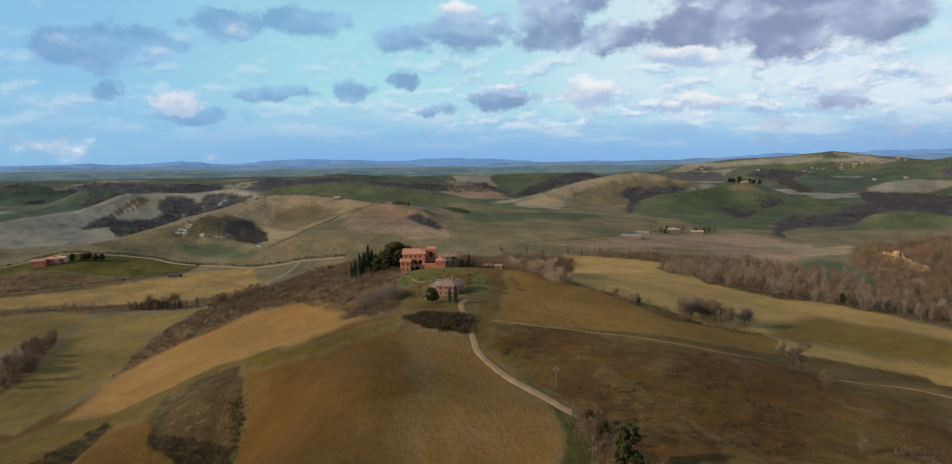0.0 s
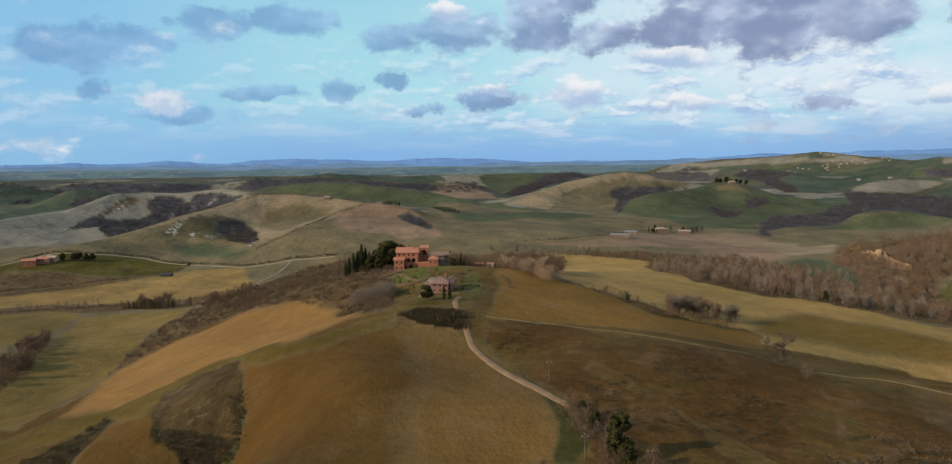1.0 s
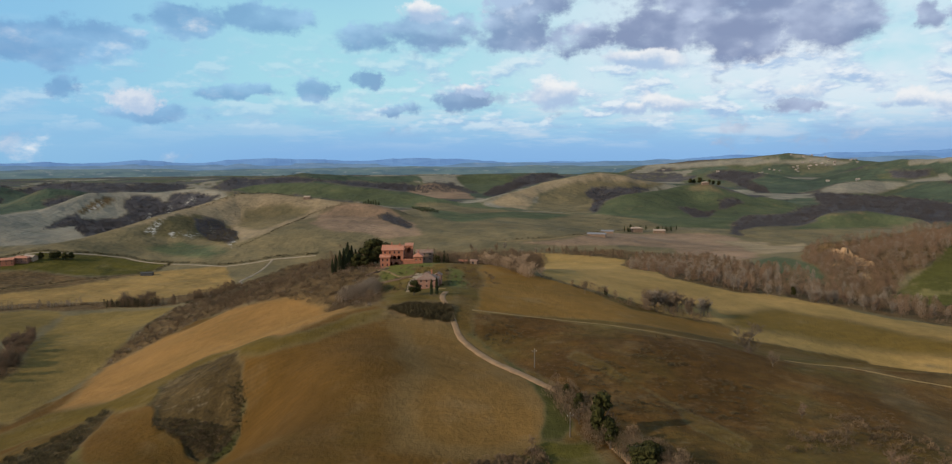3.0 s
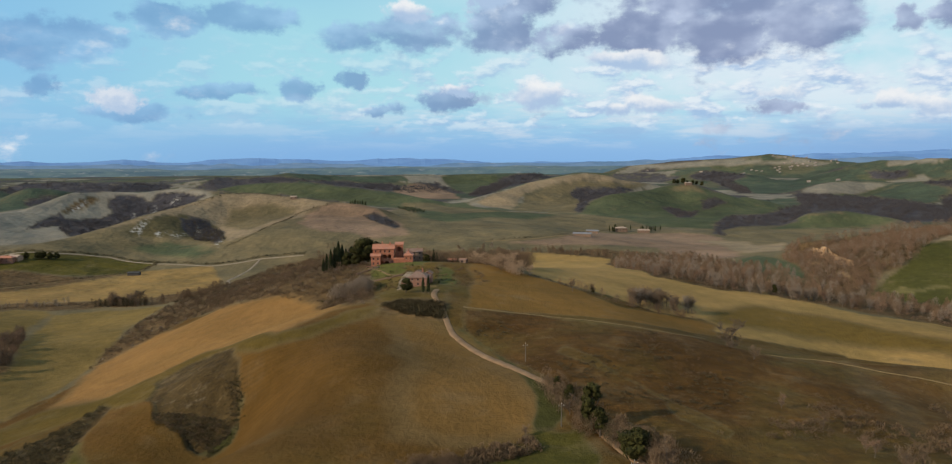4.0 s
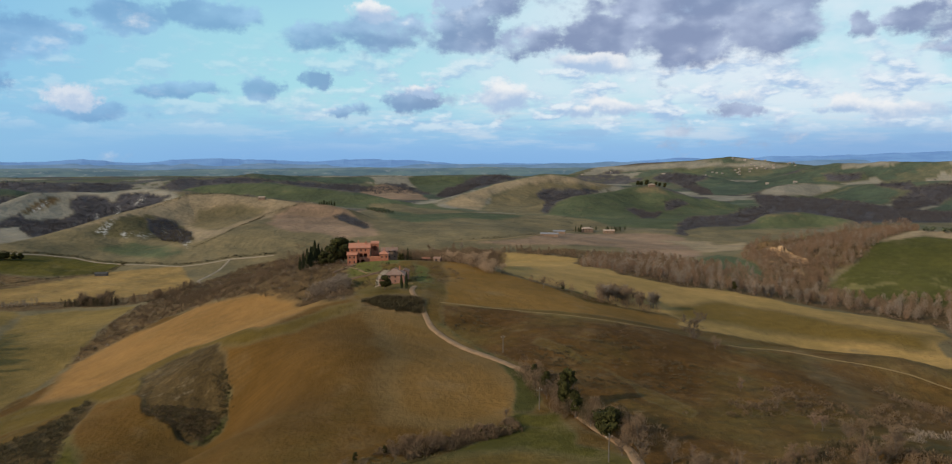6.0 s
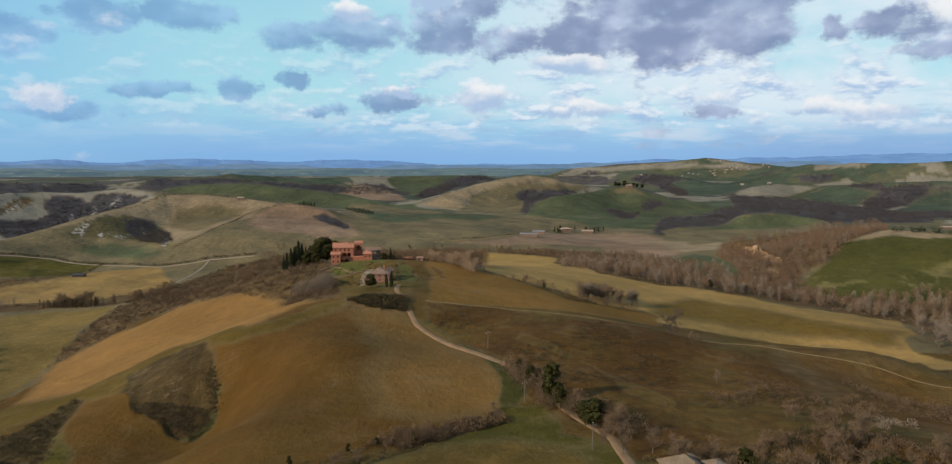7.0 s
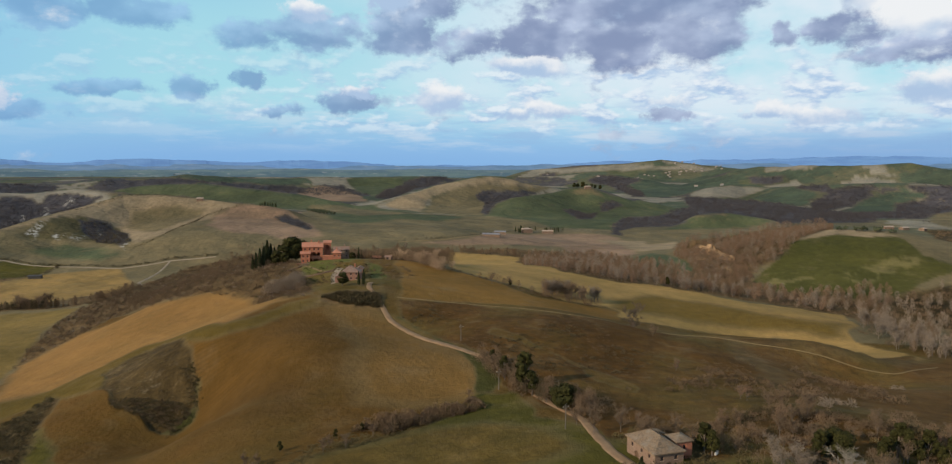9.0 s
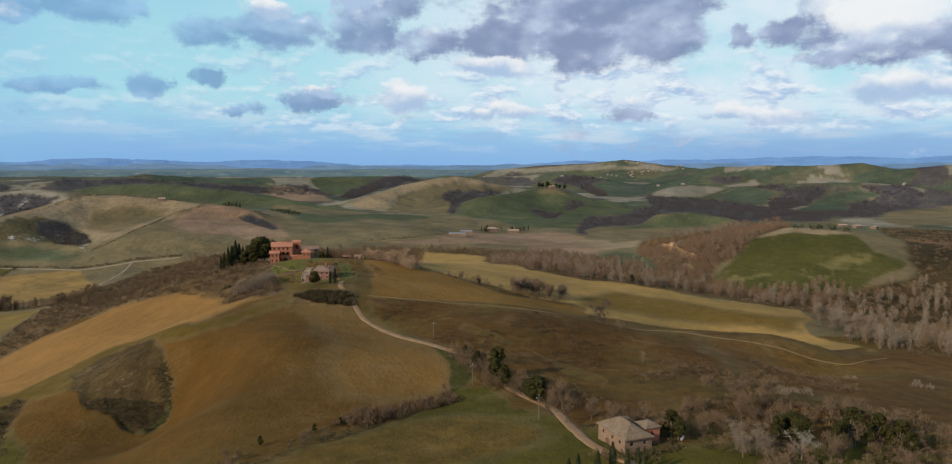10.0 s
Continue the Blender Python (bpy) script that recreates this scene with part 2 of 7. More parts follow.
MOUND = (75, [(460, 1210, 8), (535, 1245, 47), (590, 1240, 52), (615, 1225, 47), (650, 1200, 41)])
MIDDLE_RIDGE = (190, [(705, 2085, 8), (860, 2115, 8), (980, 2195, 66), (1095, 2230, 77), (1165, 2160, 69), (1175, 2055, 76), (1245, 1955, 83), (1335, 1895, 92), (1435, 1820, 90), (1485, 1715, 82), (1570, 1570, 74)])
BACK_RIDGE = (300, [(385, 3480, 80), (580, 3405, 71), (730, 3325, 83), (910, 3175, 100), (960, 2845, 83)])
TOWN_RIDGE = (300, [(805, 4330, 102), (1070, 4220, 133), (1320, 4130, 147), (1490, 4035, 171), (1620, 3935, 148), (1735, 3830, 132), (1775, 3590, 116)])
RIGHT_RIDGE = (280, [(1410, 2875, 124), (1455, 2800, 136), (1520, 2705, 134), (1600, 2660, 139), (1545, 2650, 141), (1640, 2475, 139), (1790, 2370, 153), (1820, 2220, 131), (1925, 2125, 150), (2045, 2015, 152)])
EAST_HILL = (270, [(385, 665, 8), (415, 680, 50), (455, 695, 72), (490, 680, 73), (505, 655, 38)])
CLIFF_HILL = (65, [(290, 740, 9), (320, 750, 56), (355, 765, 58), (395, 780, 62), (435, 790, 65), (475, 805, 68), (505, 810, 69), (500, 780, 65)])
CRESTS = (LEFT_HILL, PALE_HILL, DARK_HILL, DARK_HILL_WEST, GREEN_RIDGE, WOOD_RIDGE, TAN_HILL, GREEN_HILL, MOUND, MIDDLE_RIDGE, BACK_RIDGE, TOWN_RIDGE, RIGHT_RIDGE, EAST_HILL, CLIFF_HILL)

# Land cover: kind, edge softness in metres, outline in the plan
FIELDS = []
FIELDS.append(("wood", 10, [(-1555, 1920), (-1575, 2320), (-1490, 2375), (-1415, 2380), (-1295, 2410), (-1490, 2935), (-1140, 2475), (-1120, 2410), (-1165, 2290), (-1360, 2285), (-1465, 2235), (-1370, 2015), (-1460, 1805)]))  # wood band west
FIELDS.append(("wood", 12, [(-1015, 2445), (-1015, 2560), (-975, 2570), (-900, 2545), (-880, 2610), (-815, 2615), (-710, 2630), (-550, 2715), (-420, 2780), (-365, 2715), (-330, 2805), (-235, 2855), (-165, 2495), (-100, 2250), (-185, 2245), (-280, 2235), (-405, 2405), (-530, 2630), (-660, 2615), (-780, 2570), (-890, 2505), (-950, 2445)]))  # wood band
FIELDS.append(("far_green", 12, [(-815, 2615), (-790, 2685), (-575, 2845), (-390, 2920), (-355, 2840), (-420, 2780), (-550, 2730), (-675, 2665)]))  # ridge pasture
FIELDS.append(("green", 10, [(-245, 2975), (-150, 3020), (-20, 3040), (0, 2970), (-65, 2685), (-95, 2280), (-135, 2370), (-215, 2870)]))  # far green field
FIELDS.append(("wood", 10, [(-90, 2145), (-65, 2620), (5, 2970), (80, 3055), (185, 3100), (215, 3105), (130, 2965), (50, 2795), (-15, 2315), (-50, 2105)]))  # valley wood far
FIELDS.append(("clay", 10, [(-335, 2280), (-365, 2715), (-330, 2805), (-255, 2790), (-150, 2295), (-100, 2000), (-165, 1995), (-240, 2065)]))  # eroded slope
FIELDS.append(("far_dry", 10, [(70, 1950), (-105, 1950), (-100, 2060), (-45, 1955), (5, 1955)]))  # valley head
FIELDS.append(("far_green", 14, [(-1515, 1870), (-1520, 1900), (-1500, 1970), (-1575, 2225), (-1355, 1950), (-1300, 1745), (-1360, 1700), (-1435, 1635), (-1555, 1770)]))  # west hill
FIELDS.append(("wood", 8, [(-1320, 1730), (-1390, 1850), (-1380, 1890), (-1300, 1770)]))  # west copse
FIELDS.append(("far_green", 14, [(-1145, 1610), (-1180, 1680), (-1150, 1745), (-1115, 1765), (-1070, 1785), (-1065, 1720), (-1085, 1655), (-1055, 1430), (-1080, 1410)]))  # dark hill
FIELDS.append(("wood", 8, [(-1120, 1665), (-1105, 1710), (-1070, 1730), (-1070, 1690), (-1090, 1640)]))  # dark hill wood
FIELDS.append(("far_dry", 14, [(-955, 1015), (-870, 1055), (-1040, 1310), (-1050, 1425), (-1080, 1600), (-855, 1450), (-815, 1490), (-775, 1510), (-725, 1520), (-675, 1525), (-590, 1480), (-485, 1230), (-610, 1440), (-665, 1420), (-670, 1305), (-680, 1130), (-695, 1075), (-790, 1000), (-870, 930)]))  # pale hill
FIELDS.append(("wood", 4, [(-785, 1160), (-810, 1250), (-825, 1310), (-825, 1340), (-820, 1325), (-805, 1320), (-785, 1330), (-760, 1360), (-755, 1390), (-760, 1410), (-780, 1425), (-790, 1450), (-780, 1475), (-760, 1485), (-730, 1470), (-725, 1460), (-710, 1460), (-715, 1495), (-700, 1500), (-640, 1480), (-600, 1460), (-610, 1445), (-515, 1170), (-525, 1135), (-545, 1130), (-570, 1115), (-590, 1105), (-675, 1150), (-690, 1135), (-745, 1205), (-780, 1260), (-795, 1225), (-790, 1190)]))  # dark gully
FIELDS.append(("scrub", 4, [(-825, 1340), (-830, 1385), (-830, 1415), (-825, 1440), (-815, 1445), (-810, 1415), (-815, 1395), (-820, 1360)]))  # gully tail
FIELDS.append(("green", 12, [(-740, 1905), (-710, 1960), (-665, 1975), (-575, 1955), (-485, 1925), (-375, 1865), (-275, 1815), (-175, 1745), (-85, 1760), (5, 1525), (-100, 1500), (-175, 1495), (-290, 1635), (-365, 1735), (-455, 1795), (-545, 1850), (-640, 1900)]))  # green far
FIELDS.append(("dry", 12, [(-50, 1730), (5, 1810), (85, 1910), (170, 1975), (240, 1995), (290, 1995), (335, 1985), (390, 1985), (315, 1935), (230, 1945), (165, 1915), (115, 1860), (65, 1805), (45, 1715), (30, 1540), (-10, 1640)]))  # tan crest
FIELDS.append(("pasture", 12, [(30, 1540), (65, 1795), (115, 1860), (165, 1915), (230, 1940), (330, 1945), (415, 1985), (320, 1880), (200, 1575), (155, 1465), (90, 1485)]))  # tan hill foot
FIELDS.append(("wood", 6, [(185, 1860), (210, 1895), (235, 1910), (260, 1905), (325, 1915), (360, 1920), (320, 1885), (230, 1595), (205, 1590), (165, 1465), (165, 1525), (210, 1805), (190, 1830)]))  # gully right
FIELDS.append(("pasture", 12, [(-225, 1690), (-140, 1675), (5, 1485), (150, 1440), (300, 1460), (250, 1220), (165, 1200), (85, 980), (20, 955), (-30, 955), (-80, 965), (-130, 1045), (-160, 1185), (-190, 1145)]))  # valley green
FIELDS.append(("green", 14, [(-170, 1475), (-85, 1290), (5, 1455), (120, 1405), (65, 1255), (-10, 1255), (-75, 1125), (-130, 1180)]))  # valley green deep
FIELDS.append(("pasture", 16, [(-70, 1060), (5, 1160), (85, 1250), (125, 1225), (55, 985), (-5, 955), (-50, 980)]))  # valley dry
FIELDS.append(("green", 12, [(165, 1465), (200, 1575), (275, 1625), (365, 1710), (415, 1725), (460, 1715), (495, 1670), (565, 1695), (705, 1705), (560, 1505), (475, 1465), (385, 1285), (360, 1200), (255, 1235), (230, 1360)]))  # green slope
FIELDS.append(("pasture", 10, [(390, 1680), (435, 1720), (465, 1710), (470, 1645), (445, 1670)]))  # green slope crest
FIELDS.append(("wood", 6, [(350, 1535), (380, 1540), (400, 1510), (435, 1550), (450, 1615), (485, 1630), (510, 1605), (465, 1565), (425, 1535), (375, 1410), (345, 1395), (355, 1480)]))  # gully right two
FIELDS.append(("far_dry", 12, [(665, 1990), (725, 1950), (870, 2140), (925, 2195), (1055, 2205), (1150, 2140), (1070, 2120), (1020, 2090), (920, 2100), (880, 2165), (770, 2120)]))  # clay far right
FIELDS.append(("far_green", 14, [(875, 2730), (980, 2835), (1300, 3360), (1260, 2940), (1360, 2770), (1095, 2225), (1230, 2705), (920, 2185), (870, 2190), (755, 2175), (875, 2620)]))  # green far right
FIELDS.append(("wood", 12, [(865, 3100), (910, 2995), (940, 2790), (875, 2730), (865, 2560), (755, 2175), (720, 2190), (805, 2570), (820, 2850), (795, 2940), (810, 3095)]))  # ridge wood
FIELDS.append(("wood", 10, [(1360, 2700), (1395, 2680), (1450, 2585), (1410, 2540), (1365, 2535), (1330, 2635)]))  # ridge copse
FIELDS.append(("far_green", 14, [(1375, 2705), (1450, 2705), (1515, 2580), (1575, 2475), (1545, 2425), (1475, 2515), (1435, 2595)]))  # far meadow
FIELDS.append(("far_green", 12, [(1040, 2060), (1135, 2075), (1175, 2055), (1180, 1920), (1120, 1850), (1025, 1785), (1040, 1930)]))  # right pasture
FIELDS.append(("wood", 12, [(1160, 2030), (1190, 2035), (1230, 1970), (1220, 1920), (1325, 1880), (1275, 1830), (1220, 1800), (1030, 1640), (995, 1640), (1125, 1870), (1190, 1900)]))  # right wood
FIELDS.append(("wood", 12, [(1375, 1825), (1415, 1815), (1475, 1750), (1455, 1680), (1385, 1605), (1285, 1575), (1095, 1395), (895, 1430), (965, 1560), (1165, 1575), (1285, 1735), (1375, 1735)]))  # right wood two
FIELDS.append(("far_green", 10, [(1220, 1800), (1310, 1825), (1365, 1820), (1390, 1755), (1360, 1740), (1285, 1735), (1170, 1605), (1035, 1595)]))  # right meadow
FIELDS.append(("pasture", 12, [(1070, 1350), (1220, 1520), (1345, 1570), (1435, 1560), (1600, 1465), (1295, 1180), (1120, 1210), (1015, 1225)]))  # right pale field
FIELDS.append(("wood", 12, [(865, 2135), (895, 2125), (930, 2085), (1015, 2010), (1050, 1920), (1025, 1740), (1050, 1620), (1090, 1545), (940, 1325), (770, 1300), (705, 1280), (740, 1415), (750, 1530), (695, 1555), (605, 1455), (550, 1440), (560, 1505), (705, 1705), (800, 1950)]))  # dark wood right
FIELDS.append(("green", 8, [(440, 1185), (510, 1260), (535, 1240), (585, 1240), (620, 1225), (655, 1200), (635, 1190), (580, 1185), (505, 1190)]))  # mound
FIELDS.append(("wood", 5, [(380, 1270), (445, 1415), (490, 1445), (575, 1470), (635, 1525), (505, 1240), (475, 1240), (405, 1225), (360, 1175), (350, 1100), (340, 1135)]))  # pit
FIELDS.append(("pasture", 10, [(370, 1185), (500, 1180), (545, 1165), (450, 1065), (395, 1005), (335, 985), (345, 1095)]))  # meadow right
FIELDS.append(("clay", 10, [(20, 900), (80, 930), (155, 1130), (235, 1155), (295, 1160), (330, 1115), (325, 1025), (265, 940), (200, 905), (125, 905), (65, 890)]))  # pink field
FIELDS.append(("clay", 8, [(200, 905), (265, 940), (315, 1005), (300, 880), (255, 785), (225, 795), (195, 840)]))  # rough clay
FIELDS.append(("dry", 8, [(285, 1045), (350, 1025), (335, 955), (395, 1005), (325, 830), (285, 840), (295, 960)]))  # dry meadow
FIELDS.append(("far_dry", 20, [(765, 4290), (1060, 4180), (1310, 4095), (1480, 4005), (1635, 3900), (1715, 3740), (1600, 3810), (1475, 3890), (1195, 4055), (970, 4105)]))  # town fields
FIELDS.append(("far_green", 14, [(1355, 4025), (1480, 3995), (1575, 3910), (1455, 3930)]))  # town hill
FIELDS.append(("dry", 10, [(-565, 1020), (-545, 1055), (-525, 1130), (-510, 1185), (-480, 1245), (-425, 1255), (-350, 1225), (-305, 1210), (-270, 1185), (-305, 1165), (-325, 1070), (-335, 995), (-365, 960), (-445, 1125), (-480, 1135), (-520, 1095), (-535, 1055)]))  # dry hill
FIELDS.append(("pasture", 10, [(-445, 1200), (-385, 1210), (-330, 1180), (-345, 1135), (-355, 1025), (-430, 1125)]))  # dry hill green
FIELDS.append(("clay", 10, [(-270, 1185), (-240, 1180), (-195, 1160), (-145, 1095), (-115, 975), (-160, 945), (-200, 980), (-250, 980), (-285, 1015), (-305, 1160)]))  # clay field
FIELDS.append(("pasture", 10, [(-365, 955), (-335, 985), (-300, 1045), (-245, 980), (-195, 975), (-160, 920), (-195, 890), (-225, 890), (-285, 895), (-335, 885), (-350, 910)]))  # lower slope
FIELDS.append(("clay", 5, [(-205, 1165), (-200, 1490), (-195, 1465), (-190, 1135)]))  # pink strip
FIELDS.append(("wood", 5, [(-210, 1125), (-190, 1135), (-165, 1115), (-140, 1040), (-145, 1020), (-175, 1065)]))  # dark strip
FIELDS.append(("pasture", 10, [(-140, 1050), (-125, 1105), (-65, 995), (0, 910), (-60, 910), (-110, 965)]))  # dry strip
FIELDS.append(("pasture", 8, [(-595, 870), (-590, 920), (-580, 975), (-555, 1020), (-540, 1045), (-530, 1020), (-515, 1015), (-480, 1030), (-450, 1020), (-375, 945), (-350, 900), (-350, 880), (-410, 895), (-480, 925), (-535, 935), (-575, 910)]))  # green bank
FIELDS.append(("green", 14, [(-500, 965), (-470, 1010), (-415, 975), (-365, 925), (-385, 905), (-460, 950)]))  # green bank deep
FIELDS.append(("hollow_far", 4, [(-530, 1020), (-530, 1070), (-520, 1090), (-500, 1115), (-480, 1130), (-445, 1125), (-370, 975), (-370, 955), (-395, 970), (-445, 1030), (-460, 1045), (-475, 1040), (-490, 1030), (-515, 1015)]))  # chalk hollow
FIELDS.append(("wood", 4, [(-490, 1110), (-480, 1130), (-460, 1135), (-415, 1070), (-370, 970), (-380, 960), (-430, 1015), (-470, 1075)]))  # chalk gully
FIELDS.append(("grass", 5, [(-650, 825), (-595, 870), (-560, 890), (-520, 910), (-470, 905), (-430, 890), (-430, 835), (-455, 820), (-480, 805), (-560, 815), (-640, 815)]))  # valley meadow
FIELDS.append(("grass", 5, [(-615, 790), (-595, 825), (-555, 865), (-690, 825)]))  # valley meadow end
FIELDS.append(("scrub", 6, [(-620, 785), (-560, 815), (-485, 805), (-430, 825), (-455, 760), (-475, 740), (-495, 725), (-545, 690)]))  # valley scrub
FIELDS.append(("stubble_dry", 6, [(-545, 690), (-495, 720), (-460, 770), (-425, 835), (-350, 875), (-305, 790), (-295, 745), (-300, 710), (-340, 670), (-395, 660), (-450, 660), (-505, 635)]))  # valley stubble
FIELDS.append(("pasture", 6, [(-335, 865), (-295, 895), (-245, 885), (-270, 855), (-285, 760), (-305, 790)]))  # spur field
FIELDS.append(("scrub", 3, [(-500, 630), (-455, 660), (-395, 660), (-335, 670), (-300, 710), (-290, 750), (-280, 720), (-275, 650), (-295, 620), (-345, 630), (-385, 610), (-425, 620), (-475, 600)]))  # creek
FIELDS.append(("pasture_low", 5, [(-480, 585), (-425, 620), (-390, 615), (-375, 595), (-365, 550), (-360, 520), (-365, 460)]))  # west field
FIELDS.append(("pasture_low", 4, [(-290, 420), (-340, 500), (-350, 540), (-370, 590), (-360, 600), (-340, 615), (-280, 605), (-270, 525), (-250, 450), (-235, 385), (-230, 360), (-229, 331), (-254, 333), (-295, 390)]))  # valley field low
FIELDS.append(("pasture_low", 4, [(-280, 410), (-300, 455), (-295, 435), (-290, 405), (-300, 385), (-261, 337), (-238, 356)]))  # valley field west
FIELDS.append(("scrub", 3, [(-355, 520), (-360, 535), (-340, 510), (-300, 440), (-295, 425), (-290, 390), (-315, 425), (-335, 475)]))  # wooded creek
FIELDS.append(("green", 4, [(240, 690), (270, 705), (260, 605), (270, 570), (260, 570), (240, 590)]))  # brook meadow
FIELDS.append(("scrub", 4, [(5, 825), (130, 875), (225, 830), (255, 640), (270, 575), (290, 550), (385, 550), (410, 520), (330, 415), (305, 450), (215, 485), (115, 530), (90, 595), (55, 840)]))  # wood strip
FIELDS.append(("scrub", 5, [(285, 730), (340, 845), (320, 750), (395, 780), (475, 805), (510, 810), (455, 705), (440, 695), (405, 675), (375, 650), (345, 625), (320, 610), (295, 570), (265, 565), (260, 605)]))  # cliff wood
FIELDS.append(("sand", 2, [(305, 740), (315, 735), (310, 665), (310, 630), (295, 610), (290, 655), (285, 685)]))  # cliff face
FIELDS.append(("green", 4, [(255, 780), (285, 795), (285, 730), (265, 635), (270, 595), (245, 590), (225, 595), (230, 670)]))  # brook green
FIELDS.append(("lush", 3, [(290, 565), (310, 595), (335, 620), (370, 645), (390, 665), (415, 685), (450, 700), (465, 680), (485, 645), (480, 620), (470, 590), (470, 570), (480, 560), (460, 540), (440, 535), (420, 530), (390, 515), (365, 495), (350, 515), (320, 535)]))  # green hill
FIELDS.append(("streak", 5, [(345, 540), (395, 575), (430, 590), (460, 585), (440, 565), (405, 555), (375, 530)]))  # green hill patch
FIELDS.append(("streak", 4, [(305, 580), (335, 585), (350, 575), (325, 565)]))  # green hill thin patch
FIELDS.append(("dry", 5, [(395, 670), (420, 690), (450, 700), (465, 680), (485, 650), (460, 650), (435, 670), (410, 665)]))  # green hill crest
FIELDS.append(("hollow", 8, [(465, 530), (940, 1180), (1110, 1030), (410, 365), (340, 445), (375, 505), (440, 520)]))  # brown right
FIELDS.append(("strip", 2, [(-50, 835), (-40, 840), (-20, 810), (0, 465), (21, 445), (39, 436), (55, 418), (69, 393), (90, 397), (114, 401), (123, 397), (111, 366), (78, 343), (49, 344), (19, 342), (-10, 334), (-14, 362), (-21, 428)]))  # upper strip
FIELDS.append(("stubble", 2.5, [(30, 845), (75, 835), (125, 805), (115, 725), (120, 545), (155, 505), (190, 510), (220, 485), (235, 455), (275, 465), (315, 460), (238, 346), (221, 368), (204, 384), (175, 384), (144, 379), (115, 379), (124, 400), (115, 405), (87, 401), (73, 418), (57, 432), (39, 438), (21, 449)]))  # yellow field
FIELDS.append(("meadow_dark", 12, [(130, 435), (165, 460), (200, 445), (220, 415), (260, 385), (244, 366), (217, 390), (184, 403), (153, 404), (122, 405)]))  # yellow field dip
FIELDS.append(("stubble", 2, [(185, 391), (241, 360), (248, 341), (251, 320), (235, 280), (226, 290), (235, 333), (185, 284)]))  # yellow field end
FIELDS.append(("heath", 2, [(-14, 329), (22, 335), (59, 318), (90, 310), (109, 310), (121, 308), (191, 281), (246, 309), (117, 144), (40, 144), (30, 194), (23, 222), (18, 241), (4, 268), (-11, 304)]))  # brown hill
FIELDS.append(("heath", 4, [(100, 225), (186, 281), (217, 271), (246, 210), (138, 109), (60, 104), (49, 150)]))  # brown hill foot
FIELDS.append(("verge", 1.6, [(28, 275), (41, 252), (56, 230), (65, 198), (63, 193), (54, 225), (39, 247), (27, 270)]))  # heath path
FIELDS.append(("heath_dry", 14, [(143, 288), (184, 278), (219, 282), (259, 298), (289, 250), (144, 114), (131, 139), (127, 172), (120, 204)]))  # heath east
FIELDS.append(("verge", 3, [(-65, 790), (-30, 795), (-10, 374), (-14, 333), (-10, 304), (4, 266), (18, 239), (19, 222), (12, 235), (-6, 280), (-18, 303), (-27, 338)]))  # verge
FIELDS.append(("garden", 4, [(-95, 463), (-72, 451), (-90, 800), (-60, 790), (-24, 370), (-24, 330), (-51, 338), (-67, 414)]))  # garden
FIELDS.append(("scrub", 2, [(-52, 331), (-42, 339), (-24, 338), (-20, 317), (-37, 318), (-50, 322)]))  # bushy mound
FIELDS.append(("lawn", 2, [(-75, 450), (-60, 465), (-51, 428), (-66, 422), (-75, 423)]))  # villa lawn
FIELDS.append(("lawn", 2, [(-36, 448), (-22, 436), (-17, 372), (-26, 383), (-34, 416)]))  # road lawn
FIELDS.append(("lawn", 2, [(-55, 465), (-40, 470), (-35, 470), (-43, 441), (-53, 445)]))  # court lawn
FIELDS.append(("scrub", 3, [(-245, 425), (-250, 445), (-265, 520), (-280, 610), (-280, 660), (-290, 745), (-270, 855), (-210, 880), (-170, 885), (-75, 445), (-55, 335), (-67, 336), (-104, 412), (-127, 431), (-150, 445), (-180, 475), (-215, 500), (-225, 480), (-240, 460), (-245, 435)]))  # scrub slope
FIELDS.append(("tilled", 1.2, [(-246, 330), (-229, 330), (-230, 360), (-228, 383), (-245, 435), (-235, 460), (-225, 480), (-215, 500), (-180, 470), (-150, 440), (-127, 430), (-104, 411), (-67, 336), (-54, 334), (-50, 319), (-39, 316), (-25, 312), (-14, 305), (-1, 281), (10, 244), (15, 227), (16, 216), (14, 205), (2, 200), (-15, 194), (-27, 185), (-39, 148), (-106, 184), (-144, 247), (-152, 267), (-161, 295), (-177, 293), (-186, 269), (-192, 257)]))  # front field
FIELDS.append(("tilled", 1.2, [(14, 207), (12, 199), (-8, 176), (-35, 163), (-47, 153), (-54, 145), (-129, 209), (-186, 332), (-92, 286), (-15, 263)]))  # front field foot
FIELDS.append(("tilled_pale", 14, [(-42, 317), (-25, 311), (-13, 303), (-1, 279), (10, 242), (14, 226), (15, 215), (14, 205), (2, 201), (-12, 196), (-23, 201), (-29, 222), (-29, 254)]))  # front field east
FIELDS.append(("tilled_sunlit", 8, [(-245, 435), (-225, 480), (-180, 470), (-150, 440), (-127, 430), (-104, 411), (-67, 334), (-81, 321), (-92, 302), (-100, 297), (-119, 327), (-137, 344), (-150, 318), (-172, 318), (-197, 332), (-212, 341), (-228, 383)]))  # sunlit crest, its patch of sun put into the soil colour
FIELDS.append(("swale", 6, [(-232, 311), (-219, 316), (-213, 333), (-175, 324), (-158, 337), (-143, 359), (-125, 344), (-90, 298), (-78, 310), (-65, 325), (-52, 329), (-50, 319), (-61, 308), (-74, 294), (-92, 288), (-102, 291), (-131, 309), (-136, 284), (-161, 295), (-178, 290), (-192, 277), (-199, 267)]))  # green swale
FIELDS.append(("hollow_green", 1.5, [(-14, 308), (-1, 283), (10, 246), (15, 228), (17, 216), (15, 205), (18, 205), (20, 218), (18, 232), (12, 249), (2, 283), (-10, 307)]))  # field edge
